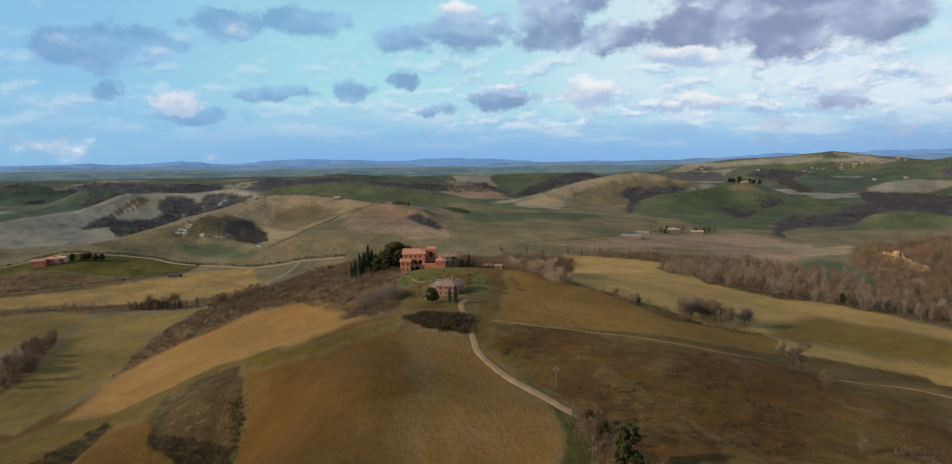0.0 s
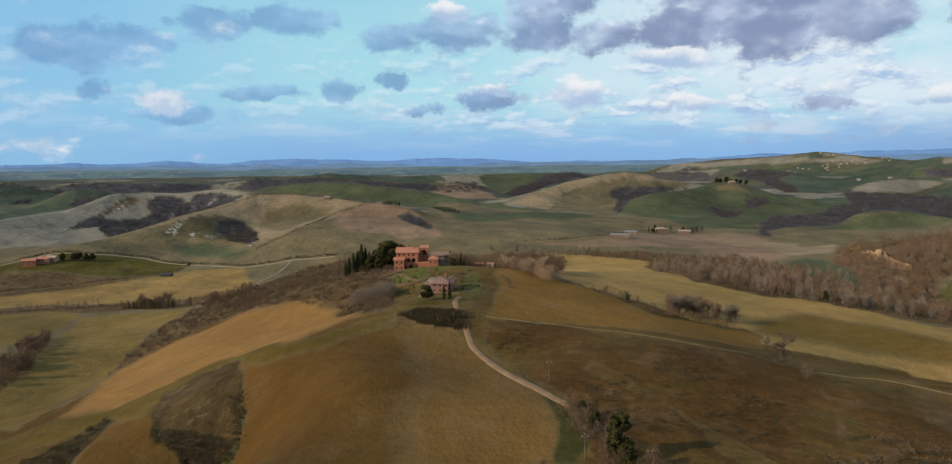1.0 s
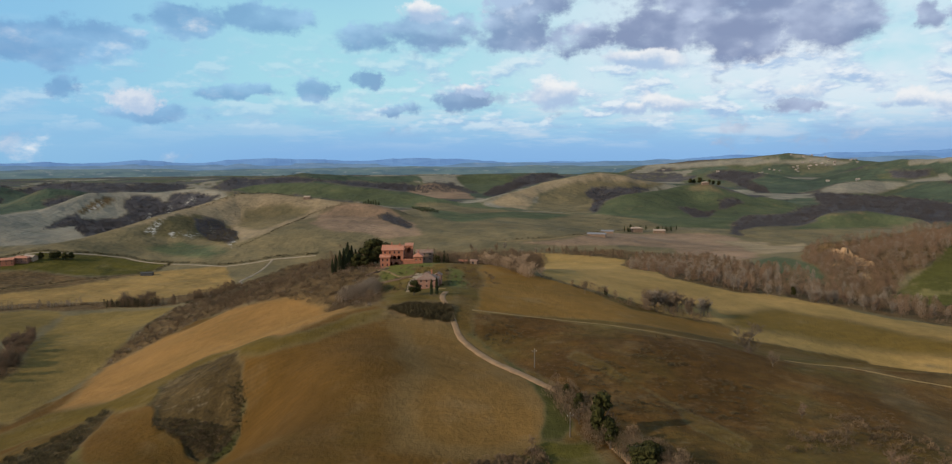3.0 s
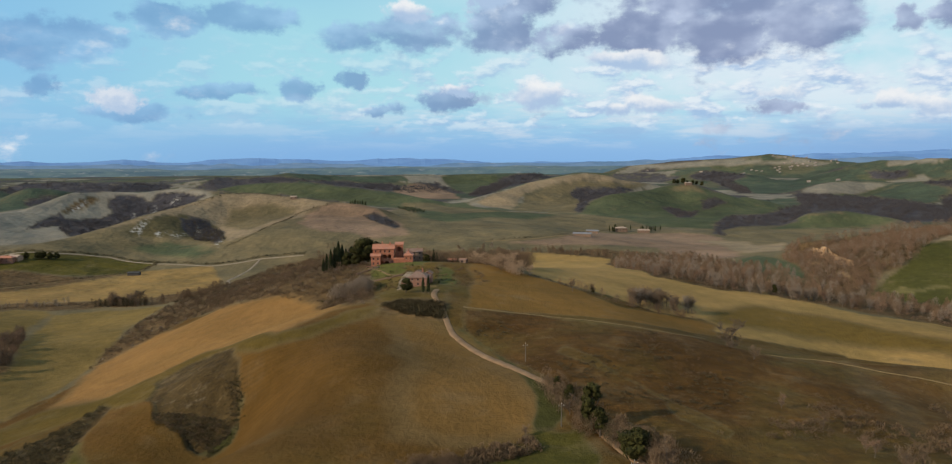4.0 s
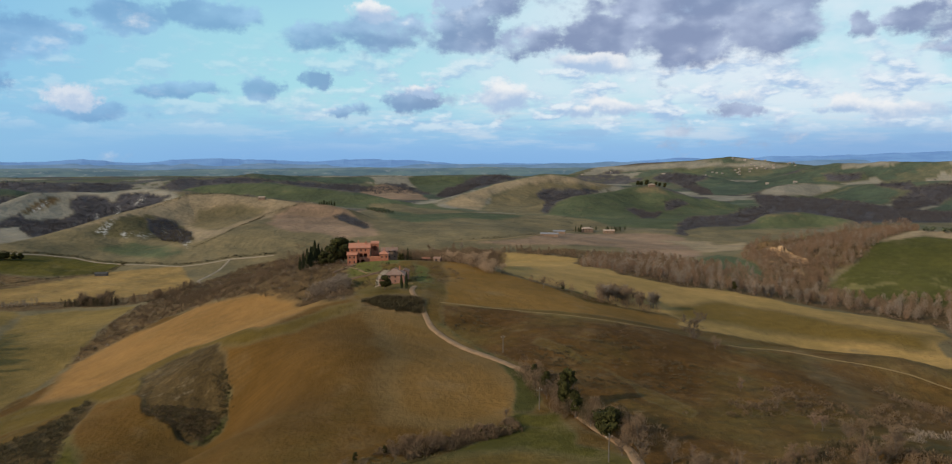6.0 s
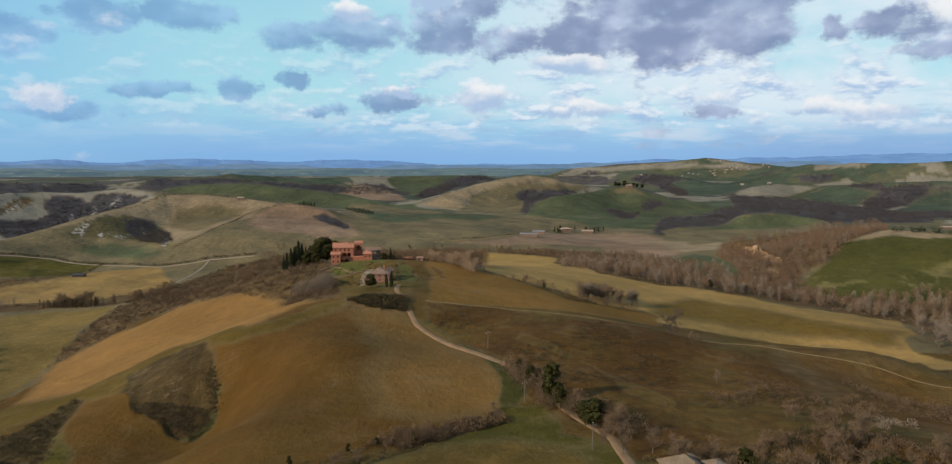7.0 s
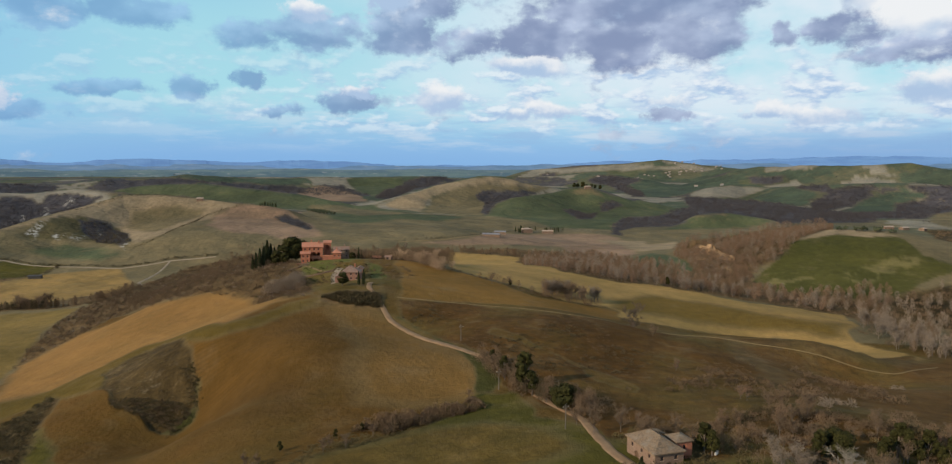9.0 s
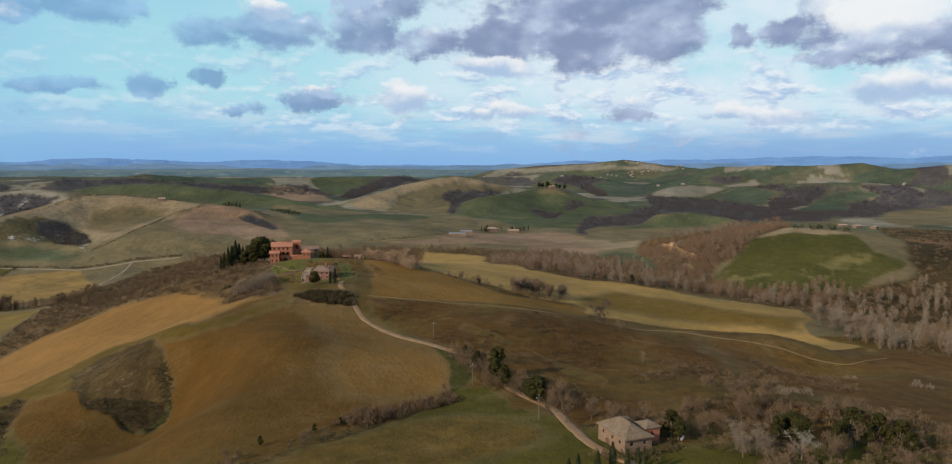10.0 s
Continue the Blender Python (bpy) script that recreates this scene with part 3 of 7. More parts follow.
FIELDS.append(("hollow", 1.6, [(-136, 283), (-147, 313), (-142, 326), (-134, 336), (-124, 337), (-105, 295), (-96, 280), (-91, 268), (-87, 254), (-89, 247), (-94, 244), (-102, 248), (-113, 255), (-125, 262)]))  # hollow
FIELDS.append(("streak_bare", 2, [(-118, 276), (-114, 279), (-109, 276), (-105, 272), (-104, 267), (-109, 267), (-113, 269)]))  # bare scar
FIELDS.append(("hollow_green", 3, [(-94, 276), (-90, 266), (-87, 253), (-88, 246), (-93, 243), (-99, 247), (-94, 252), (-92, 259), (-94, 269)]))  # hollow green
FIELDS.append(("hollow", 3, [(-185, 248), (-179, 258), (-173, 271), (-167, 285), (-166, 304), (-160, 295), (-152, 267), (-148, 253), (-138, 231), (-140, 218), (-159, 213)]))  # ditch tip
FIELDS.append(("grass", 4, [(-138, 231), (-146, 251), (-132, 230), (-123, 214), (-135, 217)]))  # ditch green
FIELDS.append(("grass", 2, [(15, 202), (25, 199), (29, 172), (38, 154), (39, 138), (40, 124), (51, 114), (40, 107), (-39, 134), (-34, 159), (-8, 172), (12, 194)]))  # lower meadow
FIELDS.append(("garden", 7, [(-40, 154), (-22, 165), (-1, 173), (13, 173), (26, 159), (27, 141), (13, 130), (-10, 124), (-39, 134)]))  # lower meadow dry
FIELDS.append(("grass", 5, [(41, 143), (56, 127), (68, 125), (84, 121), (106, 125), (126, 120), (117, 110), (35, 109)]))  # ruin yard

# Tracks: width, colour mix, line in the plan
FARM_ROAD = (2.5, [(-27, 359), (-28, 347), (-22, 328), (-16, 303), (-6, 283), (4, 263), (13, 243), (19, 234)])
FARM_ROAD_LOW = (2.7, [(20, 234), (28, 219), (33, 191), (39, 164), (38, 147), (38, 133), (40, 123), (45, 115), (53, 105)])
GRASS_TRACK = (0.6, [(114, 305), (135, 306), (151, 286), (168, 278), (178, 274), (190, 267), (204, 261), (233, 274)])
SCRUB_EDGE = (1.2, [(-13, 334), (22, 337), (45, 333), (60, 323), (79, 311), (94, 323)])
VALLEY_ROAD = (2.6, [(-650, 825), (-595, 870), (-560, 890), (-535, 905), (-500, 915), (-425, 885), (-380, 875), (-350, 870), (-320, 880), (-295, 890), (-265, 890), (-240, 890)])
VALLEY_LANE = (2.6, [(-425, 885), (-425, 865), (-425, 840), (-435, 825), (-470, 785), (-510, 745), (-550, 715)])
VALLEY_SPUR = (2.6, [(-295, 890), (-295, 860), (-295, 820), (-295, 780), (-285, 760)])
FARM_LANE = (3.5, [(-15, 905), (50, 925), (100, 970), (160, 1155), (205, 1195)])

# Where woods, hedges and single trees stand
WOOD_STRIP = [(115, 720), (140, 815), (215, 795), (250, 630), (270, 565), (290, 545), (330, 535), (380, 540), (390, 510), (325, 440), (310, 460), (220, 495), (160, 515), (120, 545)]
WOOD_BACK = [(15, 835), (65, 865), (130, 835), (130, 800), (60, 835)]
CLIFF_WOOD = [(285, 730), (340, 845), (320, 750), (395, 780), (475, 805), (510, 810), (455, 705), (440, 695), (405, 675), (375, 650), (345, 625), (320, 610), (295, 570), (265, 565), (260, 605)]
RIGHT_WOOD = [(260, 377), (365, 495), (440, 520), (480, 505), (550, 525), (292, 267), (247, 275), (248, 302)]
FOOT_WOOD = [(41, 145), (52, 157), (63, 146), (90, 167), (102, 155), (118, 146), (133, 146), (138, 130), (120, 110), (72, 104), (71, 119), (59, 123), (52, 134)]
HEDGE_LONG = [(-360, 940), (-345, 965), (-335, 985), (-325, 1070), (-325, 1160), (-305, 1170), (-270, 1185)]
HEDGE_TOP = [(-515, 1145), (-500, 1185), (-475, 1245), (-420, 1250), (-365, 1235)]
PALE_PUFFS = [(10, 780), (6, 462), (11, 451), (17, 446), (22, 441)]
HOLLOW_RIM = [(-95, 277), (-90, 266), (-87, 254), (-88, 247), (-93, 244)]
HEDGE_DARK = [(-43, 165), (-29, 171), (-22, 175), (-6, 177), (3, 185)]
SLOPE_TOP = [(-240, 815), (-230, 865), (-210, 925), (-150, 910), (-135, 800), (-103, 475)]
CHALK_D = [(-460, 1085), (-465, 1110), (-450, 1085), (-450, 1060)]
CHALK_E = [(-420, 1040), (-435, 1100), (-410, 1040)]
CHALK_F = [(-380, 960), (-380, 985), (-370, 960), (-370, 945)]
CHALK_G = [(-575, 1110), (-730, 1415), (-720, 1410), (-570, 1115)]
HILL_SHRUBS = [(48, 239), (86, 257), (125, 251), (178, 268), (186, 204), (152, 147), (114, 141), (87, 163), (52, 157)]
HILL_TREES = [(94, 184), (93, 178), (93, 165), (99, 169), (93, 205), (89, 224), (98, 158)]
PALE_SHRUBS = [(124, 183), (123, 179), (112, 168), (189, 240), (192, 205)]
CLIFF = [(300, 735), (310, 730), (305, 690), (300, 650), (310, 635), (305, 625)]
GREY_FOOT = [(70, 117), (74, 118), (75, 116), (71, 122)]
SLOPE_SCRUB = [(-245, 425), (-250, 445), (-265, 520), (-280, 610), (-280, 660), (-290, 745), (-270, 855), (-210, 880), (-170, 885), (-75, 445), (-55, 335), (-67, 336), (-104, 412), (-127, 431), (-150, 445), (-180, 475), (-215, 500), (-225, 480), (-240, 460), (-245, 435)]
GARDEN_BUSH = [(-50, 330), (-41, 335), (-23, 335), (-20, 318), (-37, 320)]
CLUMP = [(75, 402), (113, 414), (120, 424), (83, 429)]
STRIP_TREES = [(-50, 855), (-25, 860), (40, 855), (21, 449), (0, 465), (-40, 825)]
CREEK_TREES = [(-350, 630), (-365, 660), (-330, 660), (-315, 625)]
CREEK_WOOD = [(-355, 520), (-360, 535), (-340, 510), (-300, 440), (-295, 425), (-290, 390), (-315, 425), (-335, 475)]
HEDGE = [(14, 203), (8, 198), (-8, 183), (-22, 178), (-41, 162), (-52, 156), (-48, 142), (-31, 157), (-15, 165), (-8, 171), (14, 189)]
HOLLOW_LOW = [(-122, 260), (-127, 268), (-113, 265), (-98, 261), (-91, 253), (-94, 245), (-105, 251)]
GULLY = [(-785, 1160), (-810, 1250), (-825, 1310), (-825, 1340), (-820, 1325), (-805, 1320), (-785, 1330), (-760, 1360), (-755, 1390), (-760, 1410), (-780, 1425), (-790, 1450), (-780, 1475), (-760, 1485), (-730, 1470), (-725, 1460), (-710, 1460), (-715, 1495), (-700, 1500), (-640, 1480), (-600, 1460), (-610, 1445), (-515, 1170), (-525, 1135), (-545, 1130), (-570, 1115), (-590, 1105), (-675, 1150), (-690, 1135), (-745, 1205), (-780, 1260), (-795, 1225), (-790, 1190)]
HOLLOW_SCRUB = [(-490, 1110), (-480, 1130), (-460, 1135), (-415, 1070), (-370, 970), (-380, 960), (-430, 1015), (-470, 1075)]
DITCH = [(-185, 248), (-179, 258), (-173, 271), (-167, 285), (-166, 304), (-160, 295), (-152, 267), (-148, 253), (-138, 231), (-140, 218), (-159, 213)]
DARK_RIGHT = [(865, 2135), (895, 2125), (930, 2085), (1015, 2010), (1050, 1920), (1025, 1740), (1050, 1620), (1090, 1545), (940, 1325), (770, 1300), (705, 1280), (740, 1415), (750, 1530), (695, 1555), (605, 1455), (550, 1440), (560, 1505), (705, 1705), (800, 1950)]
FARM_TREES = [(155, 1130), (190, 1200), (270, 1200), (265, 1175), (215, 1185)]
OLIVES = [(-205, 1490), (-180, 1495), (-135, 1495), (-155, 1270)]
CREEK_ROW = [(-360, 635), (-335, 635), (-315, 630), (-285, 630), (-285, 735)]
CREEK_WEST = [(-460, 620), (-425, 640), (-405, 635), (-395, 650)]
GREY_DOME = [(-92, 407), (-71, 397), (-69, 410), (-81, 408), (-91, 407)]
WALL_UPPER = [(-83, 438), (-77, 441), (-70, 445)]
WALL_LOWER = [(-71, 420), (-61, 421), (-53, 423)]
DRIVE = [(-48, 380), (-51, 409), (-51, 421), (-49, 428)]
STRIP_EDGE = [(-2, 486), (21, 445), (39, 436), (55, 421), (70, 401), (90, 400), (111, 402)]
ROAD_TREES = [(20, 236), (23, 229), (28, 215), (31, 199), (36, 192), (44, 180), (42, 167)]
SINGLES = [(99, 302), (195, 510), (45, 413), (57, 418), (66, 416), (6, 452), (-39, 433), (100, 279)]
POLES = [(13, 260), (21, 205), (32, 156)]
FAR_HOUSES = [(-345, 1215), (445, 1705), (995, 2515)]
FARM_SPOTS = [(115, 975), (145, 1100), (200, 1170), (235, 1165)]
LEFT_FARM = [(-595, 830), (-585, 840), (-580, 850), (-570, 855), (-560, 860), (-555, 865)]
RUIN_CYPRESSES = [(28, 113), (30, 113), (34, 112), (38, 114), (41, 113), (43, 112), (44, 111)]
FOOT_EVERGREENS = [(58, 129), (59, 127), (105, 128), (106, 126), (108, 125), (111, 126), (113, 124), (115, 123), (117, 122), (99, 124), (96, 121)]
DEAD_TREE = [(84, 116)]
BROWN_HILL = [(-12, 327), (22, 332), (58, 313), (88, 303), (105, 300), (117, 297), (173, 278), (196, 276), (111, 154), (44, 158), (31, 199), (23, 222), (18, 241), (4, 274), (-10, 304)]
CHALK_A = [(-530, 1025), (-530, 1045), (-530, 1070), (-530, 1090), (-525, 1065), (-520, 1045), (-515, 1020), (-525, 1020)]
CHALK_B = [(-500, 1030), (-500, 1050), (-485, 1045), (-490, 1030)]
CHALK_C = [(-480, 1040), (-470, 1060), (-460, 1055), (-470, 1035)]
WOOD_EDGE = [(110, 630), (120, 545), (160, 510), (215, 490), (250, 465), (260, 485), (225, 505), (170, 535), (130, 585)]
BROOK_EDGE = [(257, 375), (253, 308), (244, 272), (257, 283), (271, 327), (335, 455)]
SLOPE_TREES = [(-175, 449), (-128, 435), (-92, 407), (-55, 343), (-69, 416), (-94, 450), (-220, 845), (-245, 745)]
HILL_ROW = [(-240, 1175), (-215, 1175)]
CREST_TREES = [(450, 690), (495, 660)]
EAST_FARM = [(865, 1185), (885, 1170), (910, 1155)]
HUT = [(-420, 820)]

CHALK_H = [(-690, 1410), (-700, 1450), (-685, 1425), (-550, 1125)]
CHALK_I = [(-665, 1445), (-665, 1480), (-650, 1460), (-650, 1430)]
CHALK_J = [(-820, 1350), (-825, 1410), (-820, 1425), (-815, 1370)]

CHALK = [(CHALK_A, 4), (CHALK_B, 4), (CHALK_C, 4), (CHALK_D, 3), (CHALK_E, 3), (CHALK_F, 3), (CHALK_G, 5), (CHALK_H, 5), (CHALK_I, 5), (CHALK_J, 5)]
TOWN = (1490, 3985)

# ---- materials ----
def mat(name):
    m = bpy.data.materials.new(name)
    m.use_nodes = True
    t = m.node_tree
    return m, t, t.nodes["Principled BSDF"]


def node(t, kind, inputs=None, **props):
    n = t.nodes.new(kind)
    for k, v in props.items():
        setattr(n, k, v)
    for k, v in (inputs or {}).items():
        if isinstance(v, bpy.types.NodeSocket):
            t.links.new(v, n.inputs[k])
        else:
            n.inputs[k].default_value = v
    return n


def fbm(t, vector, scale, detail=5.0, rough=0.55):
    return node(t, "ShaderNodeTexNoise", {"Vector": vector, "Scale": scale, "Detail": detail, "Roughness": rough}).outputs["Fac"]


def ramp(t, fac, a, b, lo=0.0, hi=1.0):
    return node(t, "ShaderNodeMapRange", {"Value": fac, "From Min": a, "From Max": b, "To Min": lo, "To Max": hi}).outputs["Result"]


def blend(t, fac, a, b, how="MIX"):
    n = node(t, "ShaderNodeMix", data_type="RGBA", blend_type=how)
    for k, v in ((0, fac), (6, a), (7, b)):
        if isinstance(v, bpy.types.NodeSocket):
            t.links.new(v, n.inputs[k])
        else:
            n.inputs[k].default_value = (*v, 1) if k else v
    return n.outputs[2]


def math_node(t, op, a, b=0.0, c=0.0):
    return node(t, "ShaderNodeMath", {0: a, 1: b, 2: c}, operation=op).outputs[0]


def plain(name, color, rough=0.8, vary=0.25, scale=1.0, bump=0.0, metal=0.0, other=None, island=0.0):
    """A surface of one colour with large and fine variation, in metres of the object."""
    m, t, p = mat(name)
    co = node(t, "ShaderNodeTexCoord").outputs["Object"]
    info = node(t, "ShaderNodeObjectInfo")
    big, fine = fbm(t, co, 0.35 * scale), fbm(t, co, 3.5 * scale, 6)
    tone = math_node(t, "ADD", ramp(t, big, 0.3, 0.7, -vary, vary), ramp(t, fine, 0.3, 0.7, -vary * 0.6, vary * 0.6))
    tone = math_node(t, "ADD", tone, ramp(t, info.outputs["Random"], 0, 1, -0.12, 0.12))
    if island:
        rnd = node(t, "ShaderNodeNewGeometry").outputs["Random Per Island"]
        tone = math_node(t, "ADD", tone, ramp(t, rnd, 0, 1, -island, island))
    col = blend(t, ramp(t, fine, 0.45, 0.62), color, other or tuple(0.8 * c for c in color))
    hsv = node(t, "ShaderNodeHueSaturation", {"Color": col, "Value": math_node(t, "ADD", tone, 1.0)})
    t.links.new(hsv.outputs["Color"], p.inputs["Base Color"])
    p.inputs["Roughness"].default_value, p.inputs["Metallic"].default_value = rough, metal
    p.inputs["Specular IOR Level"].default_value = 0.2
    if bump:
        b = node(t, "ShaderNodeBump", {"Height": fine, "Strength": bump, "Distance": 0.1})
        t.links.new(b.outputs["Normal"], p.inputs["Normal"])
    return m


def leafy(name, color, other, island=0.3):
    """Leaves or twigs: many small faces, each of its own tone, a little light coming through."""
    m, t, p = mat(name)
    co = node(t, "ShaderNodeNewGeometry")
    info = node(t, "ShaderNodeObjectInfo")
    big = fbm(t, co.outputs["Position"], 0.06, 3)
    mixed = math_node(t, "ADD", math_node(t, "MULTIPLY", co.outputs["Random Per Island"], 0.45), math_node(t, "MULTIPLY", info.outputs["Random"], 0.55))
    mixed = math_node(t, "ADD", math_node(t, "MULTIPLY", mixed, 0.6), ramp(t, big, 0.3, 0.7, 0, 0.4))
    col = blend(t, mixed, color, other)
    hsv = node(t, "ShaderNodeHueSaturation", {"Color": col, "Value": ramp(t, co.outputs["Random Per Island"], 0, 1, 1 - island, 1 + island)})
    t.links.new(hsv.outputs["Color"], p.inputs["Base Color"])
    p.inputs["Roughness"].default_value = 0.85
    p.inputs["Specular IOR Level"].default_value = 0.1
    return m


def wall_material(name, color, other, course=0.28):
    """Brick and stone laid in courses, with patches of plaster and stains."""
    m, t, p = mat(name)
    co = node(t, "ShaderNodeTexCoord").outputs["Object"]
    flip = node(t, "ShaderNodeMapping", {"Vector": co, "Rotation": (radians(90), 0, 0)}).outputs["Vector"]
    br = node(t, "ShaderNodeTexBrick", {"Vector": flip, "Color1": (*color, 1), "Color2": (*other, 1), "Mortar": (*[0.75 * c + 0.06 for c in color], 1), "Scale": 1.0, "Mortar Size": 0.012, "Brick Width": course * 1.8, "Row Height": course, "Bias": -0.2})
    big, fine = fbm(t, co, 0.5), fbm(t, co, 4.0, 6)
    col = blend(t, ramp(t, big, 0.42, 0.62, 0, 0.5), br.outputs["Color"], other)
    hsv = node(t, "ShaderNodeHueSaturation", {"Color": col, "Value": ramp(t, fine, 0.25, 0.75, 0.68, 1.25)})
    t.links.new(hsv.outputs["Color"], p.inputs["Base Color"])
    p.inputs["Roughness"].default_value = 0.9
    b = node(t, "ShaderNodeBump", {"Height": fine, "Strength": 0.5, "Distance": 0.05})
    t.links.new(b.outputs["Normal"], p.inputs["Normal"])
    return m


def tile_material(name, color, other):
    """Clay pantiles: ribs down the slope, each tile its own tone, lichen."""
    m, t, p = mat(name)
    co = node(t, "ShaderNodeTexCoord").outputs["Object"]
    cells = node(t, "ShaderNodeTexVoronoi", {"Vector": co, "Scale": 3.2}).outputs["Color"]
    tone = node(t, "ShaderNodeSeparateColor", {0: cells}).outputs[0]
    big = fbm(t, co, 0.6)
    col = blend(t, tone, color, other)
    col = blend(t, ramp(t, big, 0.5, 0.7, 0, 0.55), col, (0.2, 0.17, 0.13))
    t.links.new(col, p.inputs["Base Color"])
    p.inputs["Roughness"].default_value = 0.9
    wave = node(t, "ShaderNodeTexWave", {"Vector": co, "Scale": 1.3, "Distortion": 0.4, "Detail": 2.0}, bands_direction="X")
    b = node(t, "ShaderNodeBump", {"Height": wave.outputs["Fac"], "Strength": 0.6, "Distance": 0.08})
    t.links.new(b.outputs["Normal"], p.inputs["Normal"])
    return m


COVER = {  # base colours of the land, lighter and darker
    "pasture": ((0.142, 0.107, 0.054), (0.093, 0.075, 0.039)),
    "green": ((0.070, 0.076, 0.036), (0.047, 0.055, 0.028)),
    "lush": ((0.063, 0.057, 0.014), (0.039, 0.039, 0.010)),
    # far_green, far_dry and wood hold painted-in distance haze, far_green cloud shade too
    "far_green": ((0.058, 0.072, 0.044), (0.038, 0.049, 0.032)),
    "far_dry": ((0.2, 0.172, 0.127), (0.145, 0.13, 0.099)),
    "dry": ((0.24, 0.172, 0.099), (0.17, 0.127, 0.075)),
    "clay": ((0.225, 0.142, 0.088), (0.160, 0.106, 0.066)),
    "scrub": ((0.112, 0.069, 0.030), (0.071, 0.044, 0.019)),
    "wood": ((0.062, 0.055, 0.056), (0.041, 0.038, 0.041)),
    "stubble": ((0.305, 0.185, 0.062), (0.225, 0.142, 0.046)),
    # heath kinds darkened in the colour for cloud shade over the slope
    "heath": ((0.088, 0.043, 0.0105), (0.051, 0.0255, 0.0062)),
    "heath_dry": ((0.098, 0.050, 0.015), (0.066, 0.036, 0.010)),
    # one soil: tilled toned down for cloud shade, the next brightened for sun
    "tilled": ((0.098, 0.0505, 0.0115), (0.072, 0.0378, 0.0085)),
    "tilled_sunlit": ((0.236, 0.124, 0.038), (0.181, 0.0965, 0.029)),
    "swale": ((0.092, 0.059, 0.012), (0.071, 0.048, 0.009)),
    "hollow": ((0.062, 0.040, 0.015), (0.031, 0.021, 0.008)),
    "verge": ((0.097, 0.055, 0.0138), (0.063, 0.038, 0.0092)),
    "garden": ((0.114, 0.069, 0.016), (0.066, 0.046, 0.0113)),
    "grass": ((0.076, 0.060, 0.011), (0.047, 0.041, 0.008)),
    "streak": ((0.180, 0.146, 0.048), (0.115, 0.100, 0.032)),
    "hollow_far": ((0.100, 0.078, 0.034), (0.060, 0.048, 0.022)),
    "stubble_dry": ((0.246, 0.15, 0.05), (0.168, 0.106, 0.037)),
    "pasture_low": ((0.166, 0.109, 0.033), (0.112, 0.077, 0.023)),
    "meadow_dark": ((0.139, 0.085, 0.019), (0.105, 0.067, 0.015)),
    "strip": ((0.172, 0.089, 0.021), (0.129, 0.069, 0.0155)),
    "streak_bare": ((0.170, 0.122, 0.062), (0.060, 0.044, 0.020)),
    "tilled_pale": ((0.136, 0.0745, 0.021), (0.108, 0.0605, 0.017)),
    "lawn": ((0.092, 0.086, 0.022), (0.060, 0.060, 0.016)),
    "hollow_green": ((0.050, 0.046, 0.012), (0.030, 0.029, 0.008)),
    "sand": ((0.420, 0.280, 0.140), (0.270, 0.165, 0.080)),
}


